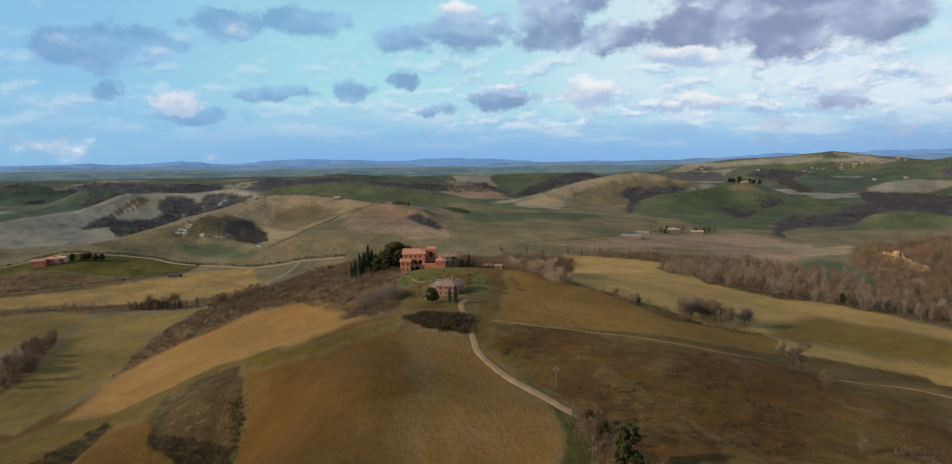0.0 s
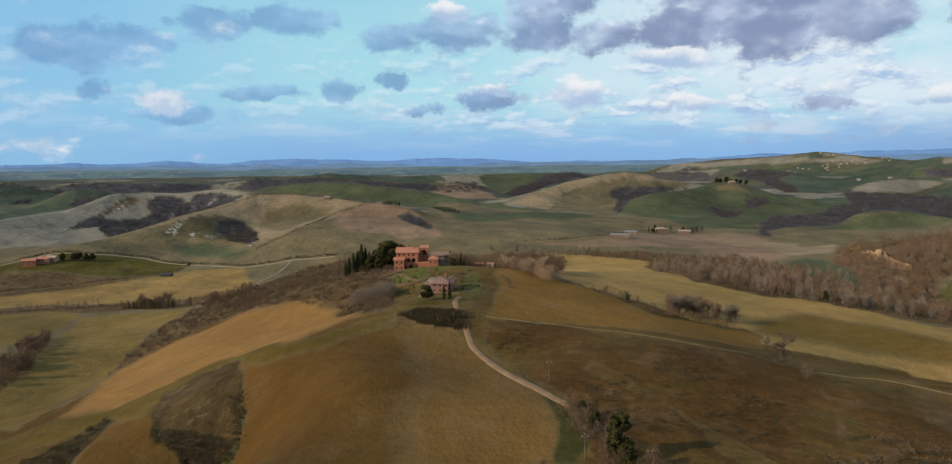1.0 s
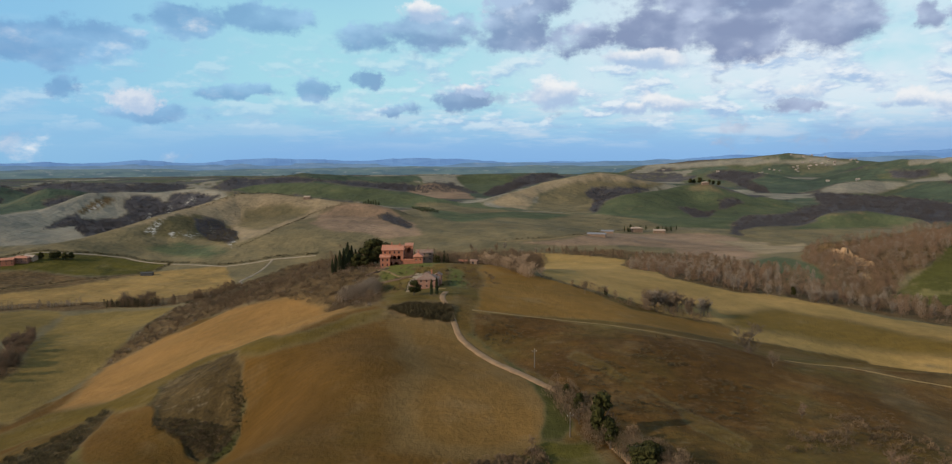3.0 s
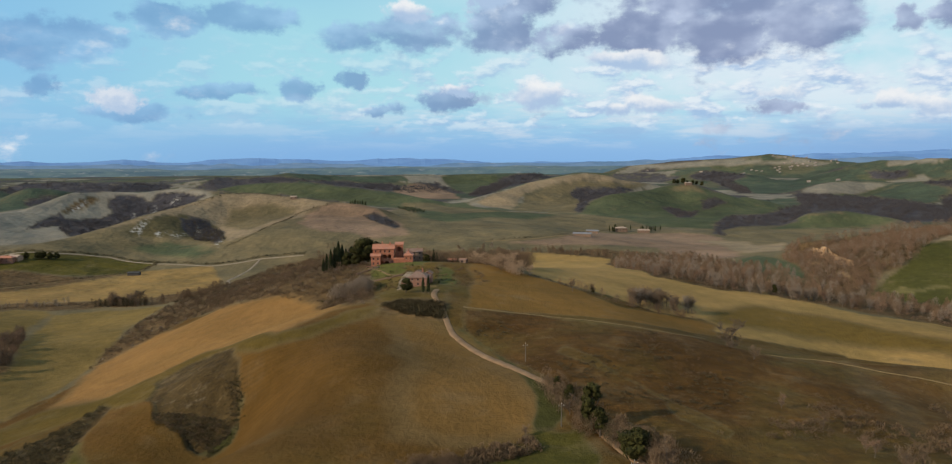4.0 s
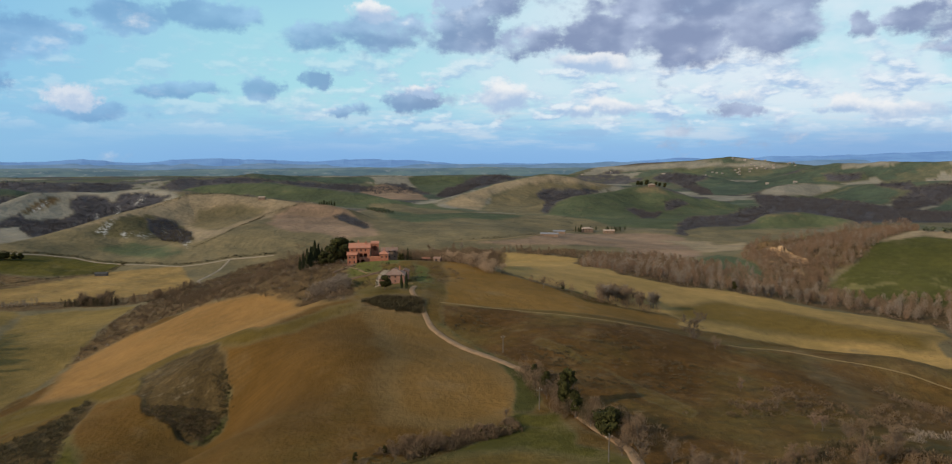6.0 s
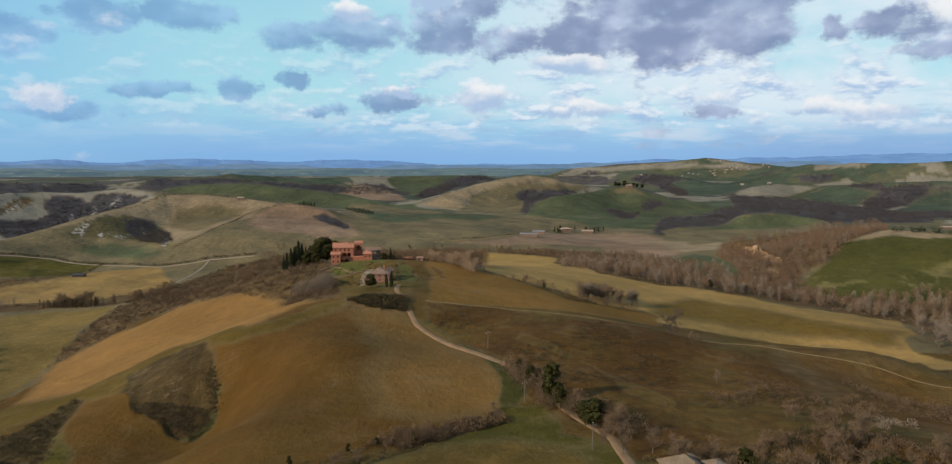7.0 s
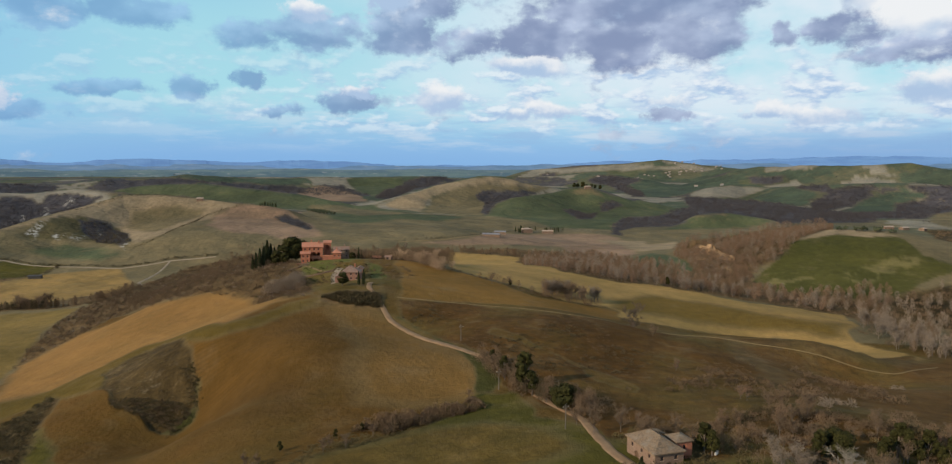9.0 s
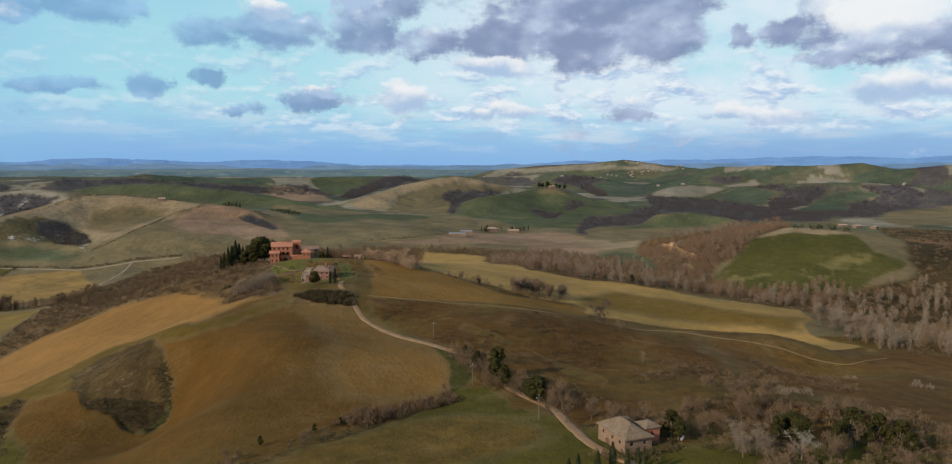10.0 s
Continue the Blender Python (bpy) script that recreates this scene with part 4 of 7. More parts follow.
def ground_material():
    m, t, p = mat("farmland")
    geo = node(t, "ShaderNodeNewGeometry")
    pos = geo.outputs["Position"]
    flat = node(t, "ShaderNodeVectorMath", {0: pos, 1: (1, 1, 0.3)}, operation="MULTIPLY").outputs[0]
    huge, big = fbm(t, flat, 0.004, 4), fbm(t, flat, 0.022, 5, 0.6)
    mid, fine = fbm(t, flat, 0.16, 6, 0.65), fbm(t, flat, 0.9, 5, 0.7)
    patch = math_node(t, "ADD", math_node(t, "MULTIPLY", big, 0.75), math_node(t, "MULTIPLY", mid, 0.25))
    patch = ramp(t, patch, 0.38, 0.62)
    col = None
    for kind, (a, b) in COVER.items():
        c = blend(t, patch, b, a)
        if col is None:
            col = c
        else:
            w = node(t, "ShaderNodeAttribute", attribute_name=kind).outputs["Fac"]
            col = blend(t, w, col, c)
    # tillage lines along and across the tilled land
    till = node(t, "ShaderNodeAttribute", attribute_name="rows").outputs["Fac"]
    bent = node(t, "ShaderNodeVectorMath", {0: flat, 1: (1, 1, 0), 2: node(t, "ShaderNodeVectorMath", {0: node(t, "ShaderNodeTexNoise", {"Vector": flat, "Scale": 0.008, "Detail": 1.0}).outputs["Color"], "Scale": 40.0}, operation="SCALE").outputs[0]}, operation="MULTIPLY_ADD")
    round_hill = node(t, "ShaderNodeVectorMath", {0: bent.outputs[0], 1: (48, -225, 0)}, operation="ADD")
    lines = node(t, "ShaderNodeTexWave", {"Vector": round_hill.outputs[0], "Scale": 0.13, "Distortion": 1.2, "Detail": 3.0, "Detail Scale": 0.25}, wave_type="RINGS", rings_direction="Z").outputs["Fac"]
    lines = math_node(t, "MULTIPLY_ADD", math_node(t, "SUBTRACT", lines, 0.5), ramp(t, big, 0.35, 0.65, 0.1, 1.0), 0.5)
    line = math_node(t, "MULTIPLY", ramp(t, lines, 0.0, 1.0, -0.055, 0.055), till)
    speck = node(t, "ShaderNodeAttribute", attribute_name="rough").outputs["Fac"]
    grain = math_node(t, "ADD", ramp(t, mid, 0.3, 0.7, -0.30, 0.30), ramp(t, fine, 0.25, 0.75, -0.34, 0.34))
    # broad tone swings painted in for patches of cloud shade, plus the soil's grain
    tone = math_node(t, "ADD", ramp(t, huge, 0.3, 0.7, -0.22, 0.22), math_node(t, "MULTIPLY", grain, math_node(t, "MULTIPLY_ADD", speck, 0.75, math_node(t, "MULTIPLY_ADD", till, -0.14, 0.34))))
    tone = math_node(t, "ADD", math_node(t, "ADD", tone, line), 1.0)
    # brown and dry blotches in the grass
    dry = ramp(t, fbm(t, flat, 0.045, 6, 0.7), 0.54, 0.72, 0, 0.55)
    col = blend(t, math_node(t, "MULTIPLY", dry, ramp(t, huge, 0.35, 0.6)), col, (0.15, 0.108, 0.055))
    # young growth coming through on heath and tilled land
    young = node(t, "ShaderNodeAttribute", attribute_name="young").outputs["Fac"]
    sprout = ramp(t, fbm(t, flat, 0.017, 6, 0.62), 0.50, 0.66, 0, 0.75)
    col = blend(t, math_node(t, "MULTIPLY", sprout, young), col, (0.082, 0.068, 0.018))
    worn = ramp(t, fbm(t, flat, 0.03, 6, 0.68), 0.55, 0.70, 0, 0.6)
    col = blend(t, math_node(t, "MULTIPLY", worn, young), col, (0.15, 0.092, 0.040))
    dark = math_node(t, "MULTIPLY", ramp(t, fbm(t, flat, 0.35, 5, 0.75), 0.53, 0.68, 0, 0.6), speck)
    col = blend(t, dark, col, (0.030, 0.024, 0.016))
    pale = math_node(t, "MULTIPLY", ramp(t, fbm(t, flat, 0.11, 6, 0.75), 0.58, 0.72, 0, 0.75), speck)
    col = blend(t, pale, col, (0.155, 0.115, 0.066))
    chalk = node(t, "ShaderNodeAttribute", attribute_name="chalk").outputs["Fac"]
    col = blend(t, math_node(t, "MULTIPLY", chalk, ramp(t, fbm(t, flat, 0.12, 5, 0.7), 0.48, 0.56)), col, (0.34, 0.31, 0.265))
    hsv = node(t, "ShaderNodeHueSaturation", {"Color": col, "Value": tone})
    t.links.new(hsv.outputs["Color"], p.inputs["Base Color"])
    p.inputs["Roughness"].default_value = 0.95
    p.inputs["Specular IOR Level"].default_value = 0.05
    hgt = math_node(t, "ADD", math_node(t, "MULTIPLY", fine, 0.35), math_node(t, "MULTIPLY", mid, 1.4))
    swell = node(t, "ShaderNodeAttribute", attribute_name="relief").outputs["Fac"]
    hgt = math_node(t, "ADD", hgt, math_node(t, "MULTIPLY", math_node(t, "MULTIPLY", fbm(t, flat, 0.014, 5, 0.5), 24.0), swell))
    b = node(t, "ShaderNodeBump", {"Height": hgt, "Strength": 0.75, "Distance": 1.0})
    t.links.new(b.outputs["Normal"], p.inputs["Normal"])
    return m


M_GROUND = ground_material()
M_GRAVEL = plain("pale_gravel", (0.25, 0.15, 0.076), 0.95, 0.18, 0.6, 0.4, other=(0.18, 0.11, 0.058))
M_TRACK = plain("worn_track", (0.165, 0.112, 0.048), 0.95, 0.2, 0.5, 0.3, other=(0.115, 0.080, 0.034))
M_LANE = plain("pale_lane", (0.235, 0.18, 0.12), 0.95, 0.2, 0.3, 0.3, other=(0.165, 0.125, 0.085))
M_BRICK = wall_material("red_brick", (0.36, 0.120, 0.057), (0.23, 0.086, 0.046), 0.3)
M_STONE = wall_material("pale_stone", (0.36, 0.27, 0.19), (0.31, 0.215, 0.145), 0.4)
M_OLDSTONE = wall_material("old_rubble_stone", (0.195, 0.122, 0.077), (0.140, 0.084, 0.053), 0.35)
M_RUINTILE = tile_material("mossy_brown_tiles", (0.190, 0.122, 0.066), (0.105, 0.070, 0.040))
M_PINK = wall_material("pinkish_brick", (0.225, 0.103, 0.062), (0.165, 0.082, 0.053), 0.3)
M_TILE = tile_material("clay_tiles", (0.44, 0.165, 0.085), (0.31, 0.120, 0.066))
M_PINKTILE = tile_material("faded_pink_tiles", (0.215, 0.118, 0.077), (0.158, 0.088, 0.058))
M_OLDTILE = tile_material("weathered_tiles", (0.36, 0.25, 0.17), (0.27, 0.20, 0.15))
M_GLASS = plain("dark_pane", (0.02, 0.022, 0.026), 0.15, 0.1)
M_FRAME = plain("brown_joinery", (0.10, 0.06, 0.035), 0.7, 0.15)
M_POLE = plain("grey_timber", (0.115, 0.097, 0.076), 0.85, 0.2)
M_BARK = plain("bark", (0.115, 0.09, 0.068), 0.95, 0.25, 2.0, 0.4)
M_PALEBARK = plain("pale_bark", (0.27, 0.235, 0.19), 0.95, 0.2, 2.0, 0.3)
M_TWIG = leafy("twigs", (0.112, 0.071, 0.039), (0.155, 0.104, 0.063), 0.2)
M_REDTWIG = leafy("russet_twigs", (0.140, 0.082, 0.048), (0.185, 0.120, 0.076), 0.2)
M_GREYTWIG = leafy("grey_twigs", (0.215, 0.168, 0.124), (0.152, 0.114, 0.082), 0.2)
M_PALETWIG = leafy("pale_twigs", (0.34, 0.232, 0.145), (0.265, 0.180, 0.110), 0.2)
M_GREYBARK = plain("grey_bark", (0.14, 0.115, 0.09), 0.95, 0.2, 2.0, 0.3)
M_FARWOOD = leafy("far_wood", (0.042, 0.038, 0.039), (0.066, 0.056, 0.053), 0.18)
M_CYPRESS = leafy("cypress_leaves", (0.029, 0.034, 0.014), (0.046, 0.049, 0.020))
M_EVERGREEN = leafy("evergreen_leaves", (0.024, 0.023, 0.006), (0.038, 0.035, 0.009))
M_OLIVE = leafy("olive_leaves", (0.043, 0.049, 0.025), (0.064, 0.068, 0.036))
M_SHRUB = leafy("shrub_twigs", (0.086, 0.055, 0.030), (0.128, 0.086, 0.050), 0.25)
M_OLIVESHRUB = leafy("olive_shrub", (0.079, 0.064, 0.024), (0.120, 0.090, 0.041), 0.2)
M_DARKSHRUB = leafy("dark_shrub", (0.045, 0.037, 0.018), (0.080, 0.059, 0.029), 0.2)


# ---- helpers for things ----
def part(name, bm, material, parent=None, label=""):
    me = bpy.data.meshes.new(name)
    bm.to_mesh(me)
    bm.free()
    me.materials.append(material)
    ob = new(name, me)
    if parent:
        ob.parent = parent
    return tagged(ob, label=label)


def thing(name, label, category, x, y, z=None, turn=0.0, group="", kind=""):
    ob = new(name)
    ob.matrix_basis = pose(x, y, gz(x, y) if z is None else z, 0, 0, turn)
    return tagged(ob, label, category, group, kind)


def box(bm, x0, x1, y0, y1, z0, z1, m=None):
    vs = [bm.verts.new((x, y, z)) for x in (x0, x1) for y in (y0, y1) for z in (z0, z1)]
    for q in ((0, 1, 3, 2), (4, 6, 7, 5), (0, 4, 5, 1), (2, 3, 7, 6), (0, 2, 6, 4), (1, 5, 7, 3)):
        bm.faces.new([vs[i] for i in q])
    if m is not None:
        bmesh.ops.transform(bm, matrix=m, verts=vs)
    return vs


def tube(bm, points, radii, sides=5):
    """A tapered tube through the points."""
    rings = []
    for i, (p, r) in enumerate(zip(points, radii)):
        p = Vector(p)
        d = Vector(points[min(i + 1, len(points) - 1)]) - Vector(points[max(i - 1, 0)])
        q = d.to_track_quat("Z", "Y")
        rings.append([bm.verts.new(p + q @ Vector((r * math.cos(6.2832 * k / sides), r * math.sin(6.2832 * k / sides), 0))) for k in range(sides)])
    for a, b in zip(rings, rings[1:]):
        for k in range(sides):
            bm.faces.new((a[k], a[(k + 1) % sides], b[(k + 1) % sides], b[k]))
    bm.faces.new(rings[-1])
    return rings


# ---- the lie of the land ----
RIDGE = [(90, -400, 66), (60, 0, 68), (45, 130, 70), (5, 230, 68), (-20, 330, 72), (-45, 450, 71), (-55, 560, 60), (-60, 700, 34)]


def lattice(x, y, seed):
    """Smooth noise from 0 to 1 on a unit grid."""
    xi, yi = np.floor(x), np.floor(y)
    fx, fy = x - xi, y - yi
    fx, fy = fx * fx * (3 - 2 * fx), fy * fy * (3 - 2 * fy)

    def h(a, b):
        v = np.sin(a * 127.1 + b * 311.7 + seed * 74.7) * 43758.5453
        return v - np.floor(v)

    return (h(xi, yi) * (1 - fx) + h(xi + 1, yi) * fx) * (1 - fy) + (h(xi, yi + 1) * (1 - fx) + h(xi + 1, yi + 1) * fx) * fy


def octaves(x, y, size, count, seed):
    z, a = 0.0, 1.0
    for k in range(count):
        z = z + a * (lattice(x / size, y / size, seed + k) - 0.5)
        size, a = size * 0.47, a * 0.52
    return z


def height(x, y):
    """The ground's height: a valley plain that rises far off, the long ridge, and the hills."""
    x, y = np.asarray(x, float), np.asarray(y, float)
    r = np.hypot(x, y)
    s = np.clip((r - 900) / 3300, 0, 1)
    line = np.array(RIDGE, float)
    d = x - np.interp(y, line[:, 1], line[:, 0])
    g = np.exp(-((d / np.where(d < 0, 140.0, 190.0)) ** 2)) * np.clip((800 - y) / 150, 0, 1)
    z = 24 + 26 * s * s * (3 - 2 * s) + (np.interp(y, line[:, 1], line[:, 2]) - 24) * g
    for a, b, h, w in HILLS:
        z = z + h * np.exp(-((x - a) ** 2 + (y - b) ** 2) / w**2)
    for w, line in CRESTS:
        v = np.full(z.shape, -5.0)
        for (ax, ay, az), (bx, by, bz) in zip(line, line[1:]):
            dx, dy = bx - ax, by - ay
            k = np.clip(((x - ax) * dx + (y - ay) * dy) / (dx * dx + dy * dy), 0, 1)
            d = np.hypot(x - ax - k * dx, y - ay - k * dy)
            v = np.maximum(v, (az + k * (bz - az) + 5) / (1 + (d / (0.75 * w)) ** 1.6) - 5)
        z = z + 2.5 * np.log1p(np.exp(np.clip((v - z) / 2.5, -60, 60)))
    return z + octaves(x, y, 240, 4, 3) * np.clip((r - 650) / 1200, 0, 1) * 5


def gz(x, y):
    return float(height(x, y))


def inside(poly, x, y):
    """Signed distance to an outline, positive inside."""
    p = np.array(poly, float)
    best, odd = np.full(x.shape, 1e9), np.zeros(x.shape, bool)
    for (ax, ay), (bx, by) in zip(p, np.roll(p, -1, 0)):
        dx, dy = bx - ax, by - ay
        k = np.clip(((x - ax) * dx + (y - ay) * dy) / (dx * dx + dy * dy + 1e-9), 0, 1)
        best = np.minimum(best, np.hypot(x - ax - k * dx, y - ay - k * dy))
        cross = (ay > y) != (by > y)
        odd ^= cross & (x < ax + (y - ay) / (by - ay + 1e-12) * dx)
    return np.where(odd, best, -best)


def scatter(poly, count, rng, clear=0.0):
    """Random places inside an outline."""
    p = np.array(poly, float)
    lo, hi = p.min(0), p.max(0)
    out = []
    for _ in range(60):
        c = lo + (hi - lo) * rng.random((count, 2))
        c = c[inside(poly, c[:, 0], c[:, 1]) > clear]
        out.append(c)
        if sum(len(o) for o in out) >= count:
            break
    return np.concatenate(out)[:count]


def build_ground():
    near, far = 0.16, 3.0
    az = np.radians(np.concatenate([np.arange(-50, 50, near), np.arange(50, 310, far)]))
    rad = np.concatenate([[0.5, 15, 30, 45], 55 * np.exp(np.arange(0, 500) * 0.009)])
    rad = np.append(rad[rad < 4890], 4900)
    na, nr = len(az), len(rad)
    a, r = np.meshgrid(az, rad)
    x, y = (r * np.sin(a)).ravel(), (r * np.cos(a)).ravel()
    z = height(x, y)
    rr = r.ravel()
    layers = {k: np.zeros(x.size, np.float32) for k in COVER}
    wob = octaves(x, y, 30, 4, 11)
    wide = octaves(x, y, 160, 3, 17) * np.clip((rr - 600) / 600, 0, 1)
    layers["verge"][rr < 430] = 1.0
    # far off, a patchwork of fields and woods in haze-tinted colours
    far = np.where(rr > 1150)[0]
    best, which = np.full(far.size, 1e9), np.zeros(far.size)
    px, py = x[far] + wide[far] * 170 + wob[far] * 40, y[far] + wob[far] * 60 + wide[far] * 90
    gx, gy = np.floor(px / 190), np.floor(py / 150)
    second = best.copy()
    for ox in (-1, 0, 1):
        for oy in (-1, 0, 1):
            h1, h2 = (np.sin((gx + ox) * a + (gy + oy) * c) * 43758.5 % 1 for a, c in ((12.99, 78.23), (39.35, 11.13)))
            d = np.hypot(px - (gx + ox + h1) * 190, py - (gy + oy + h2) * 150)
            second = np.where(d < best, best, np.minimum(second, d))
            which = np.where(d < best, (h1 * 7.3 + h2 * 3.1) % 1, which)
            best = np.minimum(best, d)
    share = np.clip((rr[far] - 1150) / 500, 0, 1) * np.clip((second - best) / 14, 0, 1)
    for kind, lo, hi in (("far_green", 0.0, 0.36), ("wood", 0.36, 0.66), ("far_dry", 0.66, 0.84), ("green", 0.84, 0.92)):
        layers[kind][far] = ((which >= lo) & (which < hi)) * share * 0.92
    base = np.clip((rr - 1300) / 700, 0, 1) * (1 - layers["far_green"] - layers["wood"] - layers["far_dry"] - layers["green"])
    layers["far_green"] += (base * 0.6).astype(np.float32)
    for kind, soft, poly in FIELDS:
        q = np.array(poly, float)
        m = 6 * soft + 20
        pick = np.where((x > q[:, 0].min() - m) & (x < q[:, 0].max() + m) & (y > q[:, 1].min() - m) & (y < q[:, 1].max() + m))[0]
        w = np.clip(inside(poly, x[pick], y[pick]) / soft + 0.5 + wob[pick] * 4.0 / max(1.0, soft / 2) + wide[pick] * min(2.0, 10 / soft), 0, 1).astype(np.float32)
        if kind == "streak":  # thin growth in slanting streaks
            w = w * np.clip(octaves(x[pick] * 0.7 + y[pick] * 0.3, y[pick] * 0.6, 8, 3, 61) * 4 - 0.4, 0, 0.4).astype(np.float32)
        if kind == "sand":  # bare faces between tufts
            w = w * np.clip(octaves(x[pick], y[pick], 22, 3, 51) * 5 + 0.5, 0, 1).astype(np.float32)
        for k in layers:
            layers[k][pick] = np.maximum(layers[k][pick], w) if k == kind else layers[k][pick] * (1 - w)
    # rough land is uneven
    clear = np.full(x.shape, 1e9)
    near = np.where(rr < 520)[0]
    for line in (FARM_ROAD[1] + FARM_ROAD_LOW[1], GRASS_TRACK[1], SCRUB_EDGE[1]):
        for (ax, ay), (bx, by) in zip(line, line[1:]):
            k = np.clip(((x[near] - ax) * (bx - ax) + (y[near] - ay) * (by - ay)) / ((bx - ax) ** 2 + (by - ay) ** 2 + 1e-9), 0, 1)
            clear[near] = np.minimum(clear[near], np.hypot(x[near] - ax - k * (bx - ax), y[near] - ay - k * (by - ay)))
    bumpy = layers["scrub"] + layers["hollow"] + layers["wood"] + 0.6 * layers["heath"]
    z = z + bumpy * np.clip((clear - 3) / 6, 0, 1) * octaves(x, y, 7, 3, 21) * 1.1 * np.clip(1200 / (rr + 1), 0, 1)
    z = z - layers["hollow"] * 1.2
    z = z + (layers["tilled"] + layers["tilled_pale"] + layers["tilled_sunlit"]) * octaves(x, y, 40, 2, 31) * 0.8
    faces = np.arange((nr - 1) * na).reshape(nr - 1, na)
    nxt = np.roll(faces, -1, 1)
    quads = np.stack([faces, faces + na, nxt + na, nxt], -1).reshape(-1, 4)
    me = bpy.data.meshes.new("ground")
    me.vertices.add(x.size)
    me.vertices.foreach_set("co", np.stack([x, y, z], -1).astype(np.float32).ravel())
    me.loops.add(quads.size)
    me.loops.foreach_set("vertex_index", quads[:, ::-1].astype(np.int32).ravel())
    me.polygons.add(len(quads))
    me.polygons.foreach_set("loop_start", np.arange(0, quads.size, 4, dtype=np.int32))
    me.update(calc_edges=True)
    me.polygons.foreach_set("use_smooth", np.ones(len(quads), bool))
    extra = {
        "rows": layers["tilled"] + 0.85 * layers["tilled_pale"] + 0.35 * layers["tilled_sunlit"] + 0.5 * layers["strip"] + 0.6 * layers["stubble"] + 0.4 * layers["clay"],
        "rough": np.clip(layers["scrub"] + layers["hollow"] + 0.5 * layers["wood"] + 0.25 * layers["dry"] + 0.45 * (layers["heath"] + layers["heath_dry"]) + 0.35 * layers["garden"] + 0.3 * layers["verge"], 0, 1),
        "chalk": np.zeros(x.size, np.float32),
        "relief": np.clip((rr - 520) / 500, 0, 1),
        "young": np.clip(0.55 * (layers["heath"] + layers["heath_dry"]) + 0.3 * layers["tilled"] + 0.25 * layers["tilled_sunlit"] + 0.4 * layers["stubble"] + 0.5 * layers["garden"] + 0.5 * layers["verge"], 0, 1),
    }
    for poly, soft in CHALK:
        extra["chalk"] = np.maximum(extra["chalk"], np.clip(inside(poly, x, y) / soft + 0.5, 0, 1))
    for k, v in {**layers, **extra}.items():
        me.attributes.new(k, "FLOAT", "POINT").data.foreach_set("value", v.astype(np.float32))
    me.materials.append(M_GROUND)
    return tagged(new("ground", me), "rolling farmland of fields, pasture and scrub", "ground", kind="structure")


def ribbon(name, label, width, line, material, lift=0.12, kind="road"):
    """A track laid over the ground, with a worn, uneven edge."""
    p = np.array(line, float)
    seg = np.hypot(*np.diff(p, axis=0).T)
    s = np.concatenate([[0], np.cumsum(seg)])
    step = max(width * 0.6, 1.5)
    u = np.linspace(0, s[-1], max(int(s[-1] / step), 2))
    x, y = np.interp(u, s, p[:, 0]), np.interp(u, s, p[:, 1])
    for _ in range(6):
        x[1:-1], y[1:-1] = (x[:-2] + 2 * x[1:-1] + x[2:]) / 4, (y[:-2] + 2 * y[1:-1] + y[2:]) / 4
    dx, dy = np.gradient(x), np.gradient(y)
    n = np.hypot(dx, dy)
    nx, ny = -dy / n, dx / n
    bm = bmesh.new()
    rows = []
    for i in range(len(x)):
        row = []
        for k, (o, up) in enumerate(((-0.62, -0.35), (-0.5, 0.0), (-0.25, 0.05), (0, 0.09), (0.25, 0.05), (0.5, 0.0), (0.62, -0.35))):
            o = o * width * (1 + 0.25 * (noise.noise((x[i] * 0.3, y[i] * 0.3, k)) if abs(o) > 0.3 else 0))
            px, py = x[i] + nx[i] * o, y[i] + ny[i] * o
            row.append(bm.verts.new((px, py, gz(px, py) + lift + up)))
        rows.append(row)
    for a, b in zip(rows, rows[1:]):
        for k in range(6):
            bm.faces.new((a[k], a[k + 1], b[k + 1], b[k]))
    bmesh.ops.recalc_face_normals(bm, faces=bm.faces)
    ob = part(name, bm, material)
    for f in ob.data.polygons:
        f.use_smooth = True
    return tagged(ob, label, kind, kind="structure")


# ---- ground, roads, distance ----
ground = build_ground()
ribbon("road", "pale gravel farm road winding along the ridge", FARM_ROAD[0], FARM_ROAD[1] + FARM_ROAD_LOW[1], M_GRAVEL)
ribbon("path", "pale earth path from the villa to the farmhouse", 1.5, [(-78, 447), (-70, 440), (-62, 428), (-52, 420), (-44, 404), (-36, 380), (-28, 372)], M_TRACK, 0.15, kind="path")
ribbon("track", "worn grass track below the stubble field", *GRASS_TRACK, M_TRACK, kind="track")
ribbon("track", "bare earth edge between stubble and scrub", *SCRUB_EDGE, M_TRACK, 0.06, kind="track")
ribbon("path", "pale paved yard beside the farmhouse", 4.0, DRIVE, M_LANE, 0.12, kind="path")
ribbon("road", "pale valley road beside a hedge", *VALLEY_ROAD, M_LANE, 0.3)
ribbon("road", "pale farm lane across the valley", 1.6, VALLEY_LANE[1], M_TRACK, 0.25)
ribbon("road", "pale spur lane down to the creek", *VALLEY_SPUR, M_LANE, 0.3)
ribbon("road", "lane to the distant farm", *FARM_LANE, M_TRACK, 0.3)


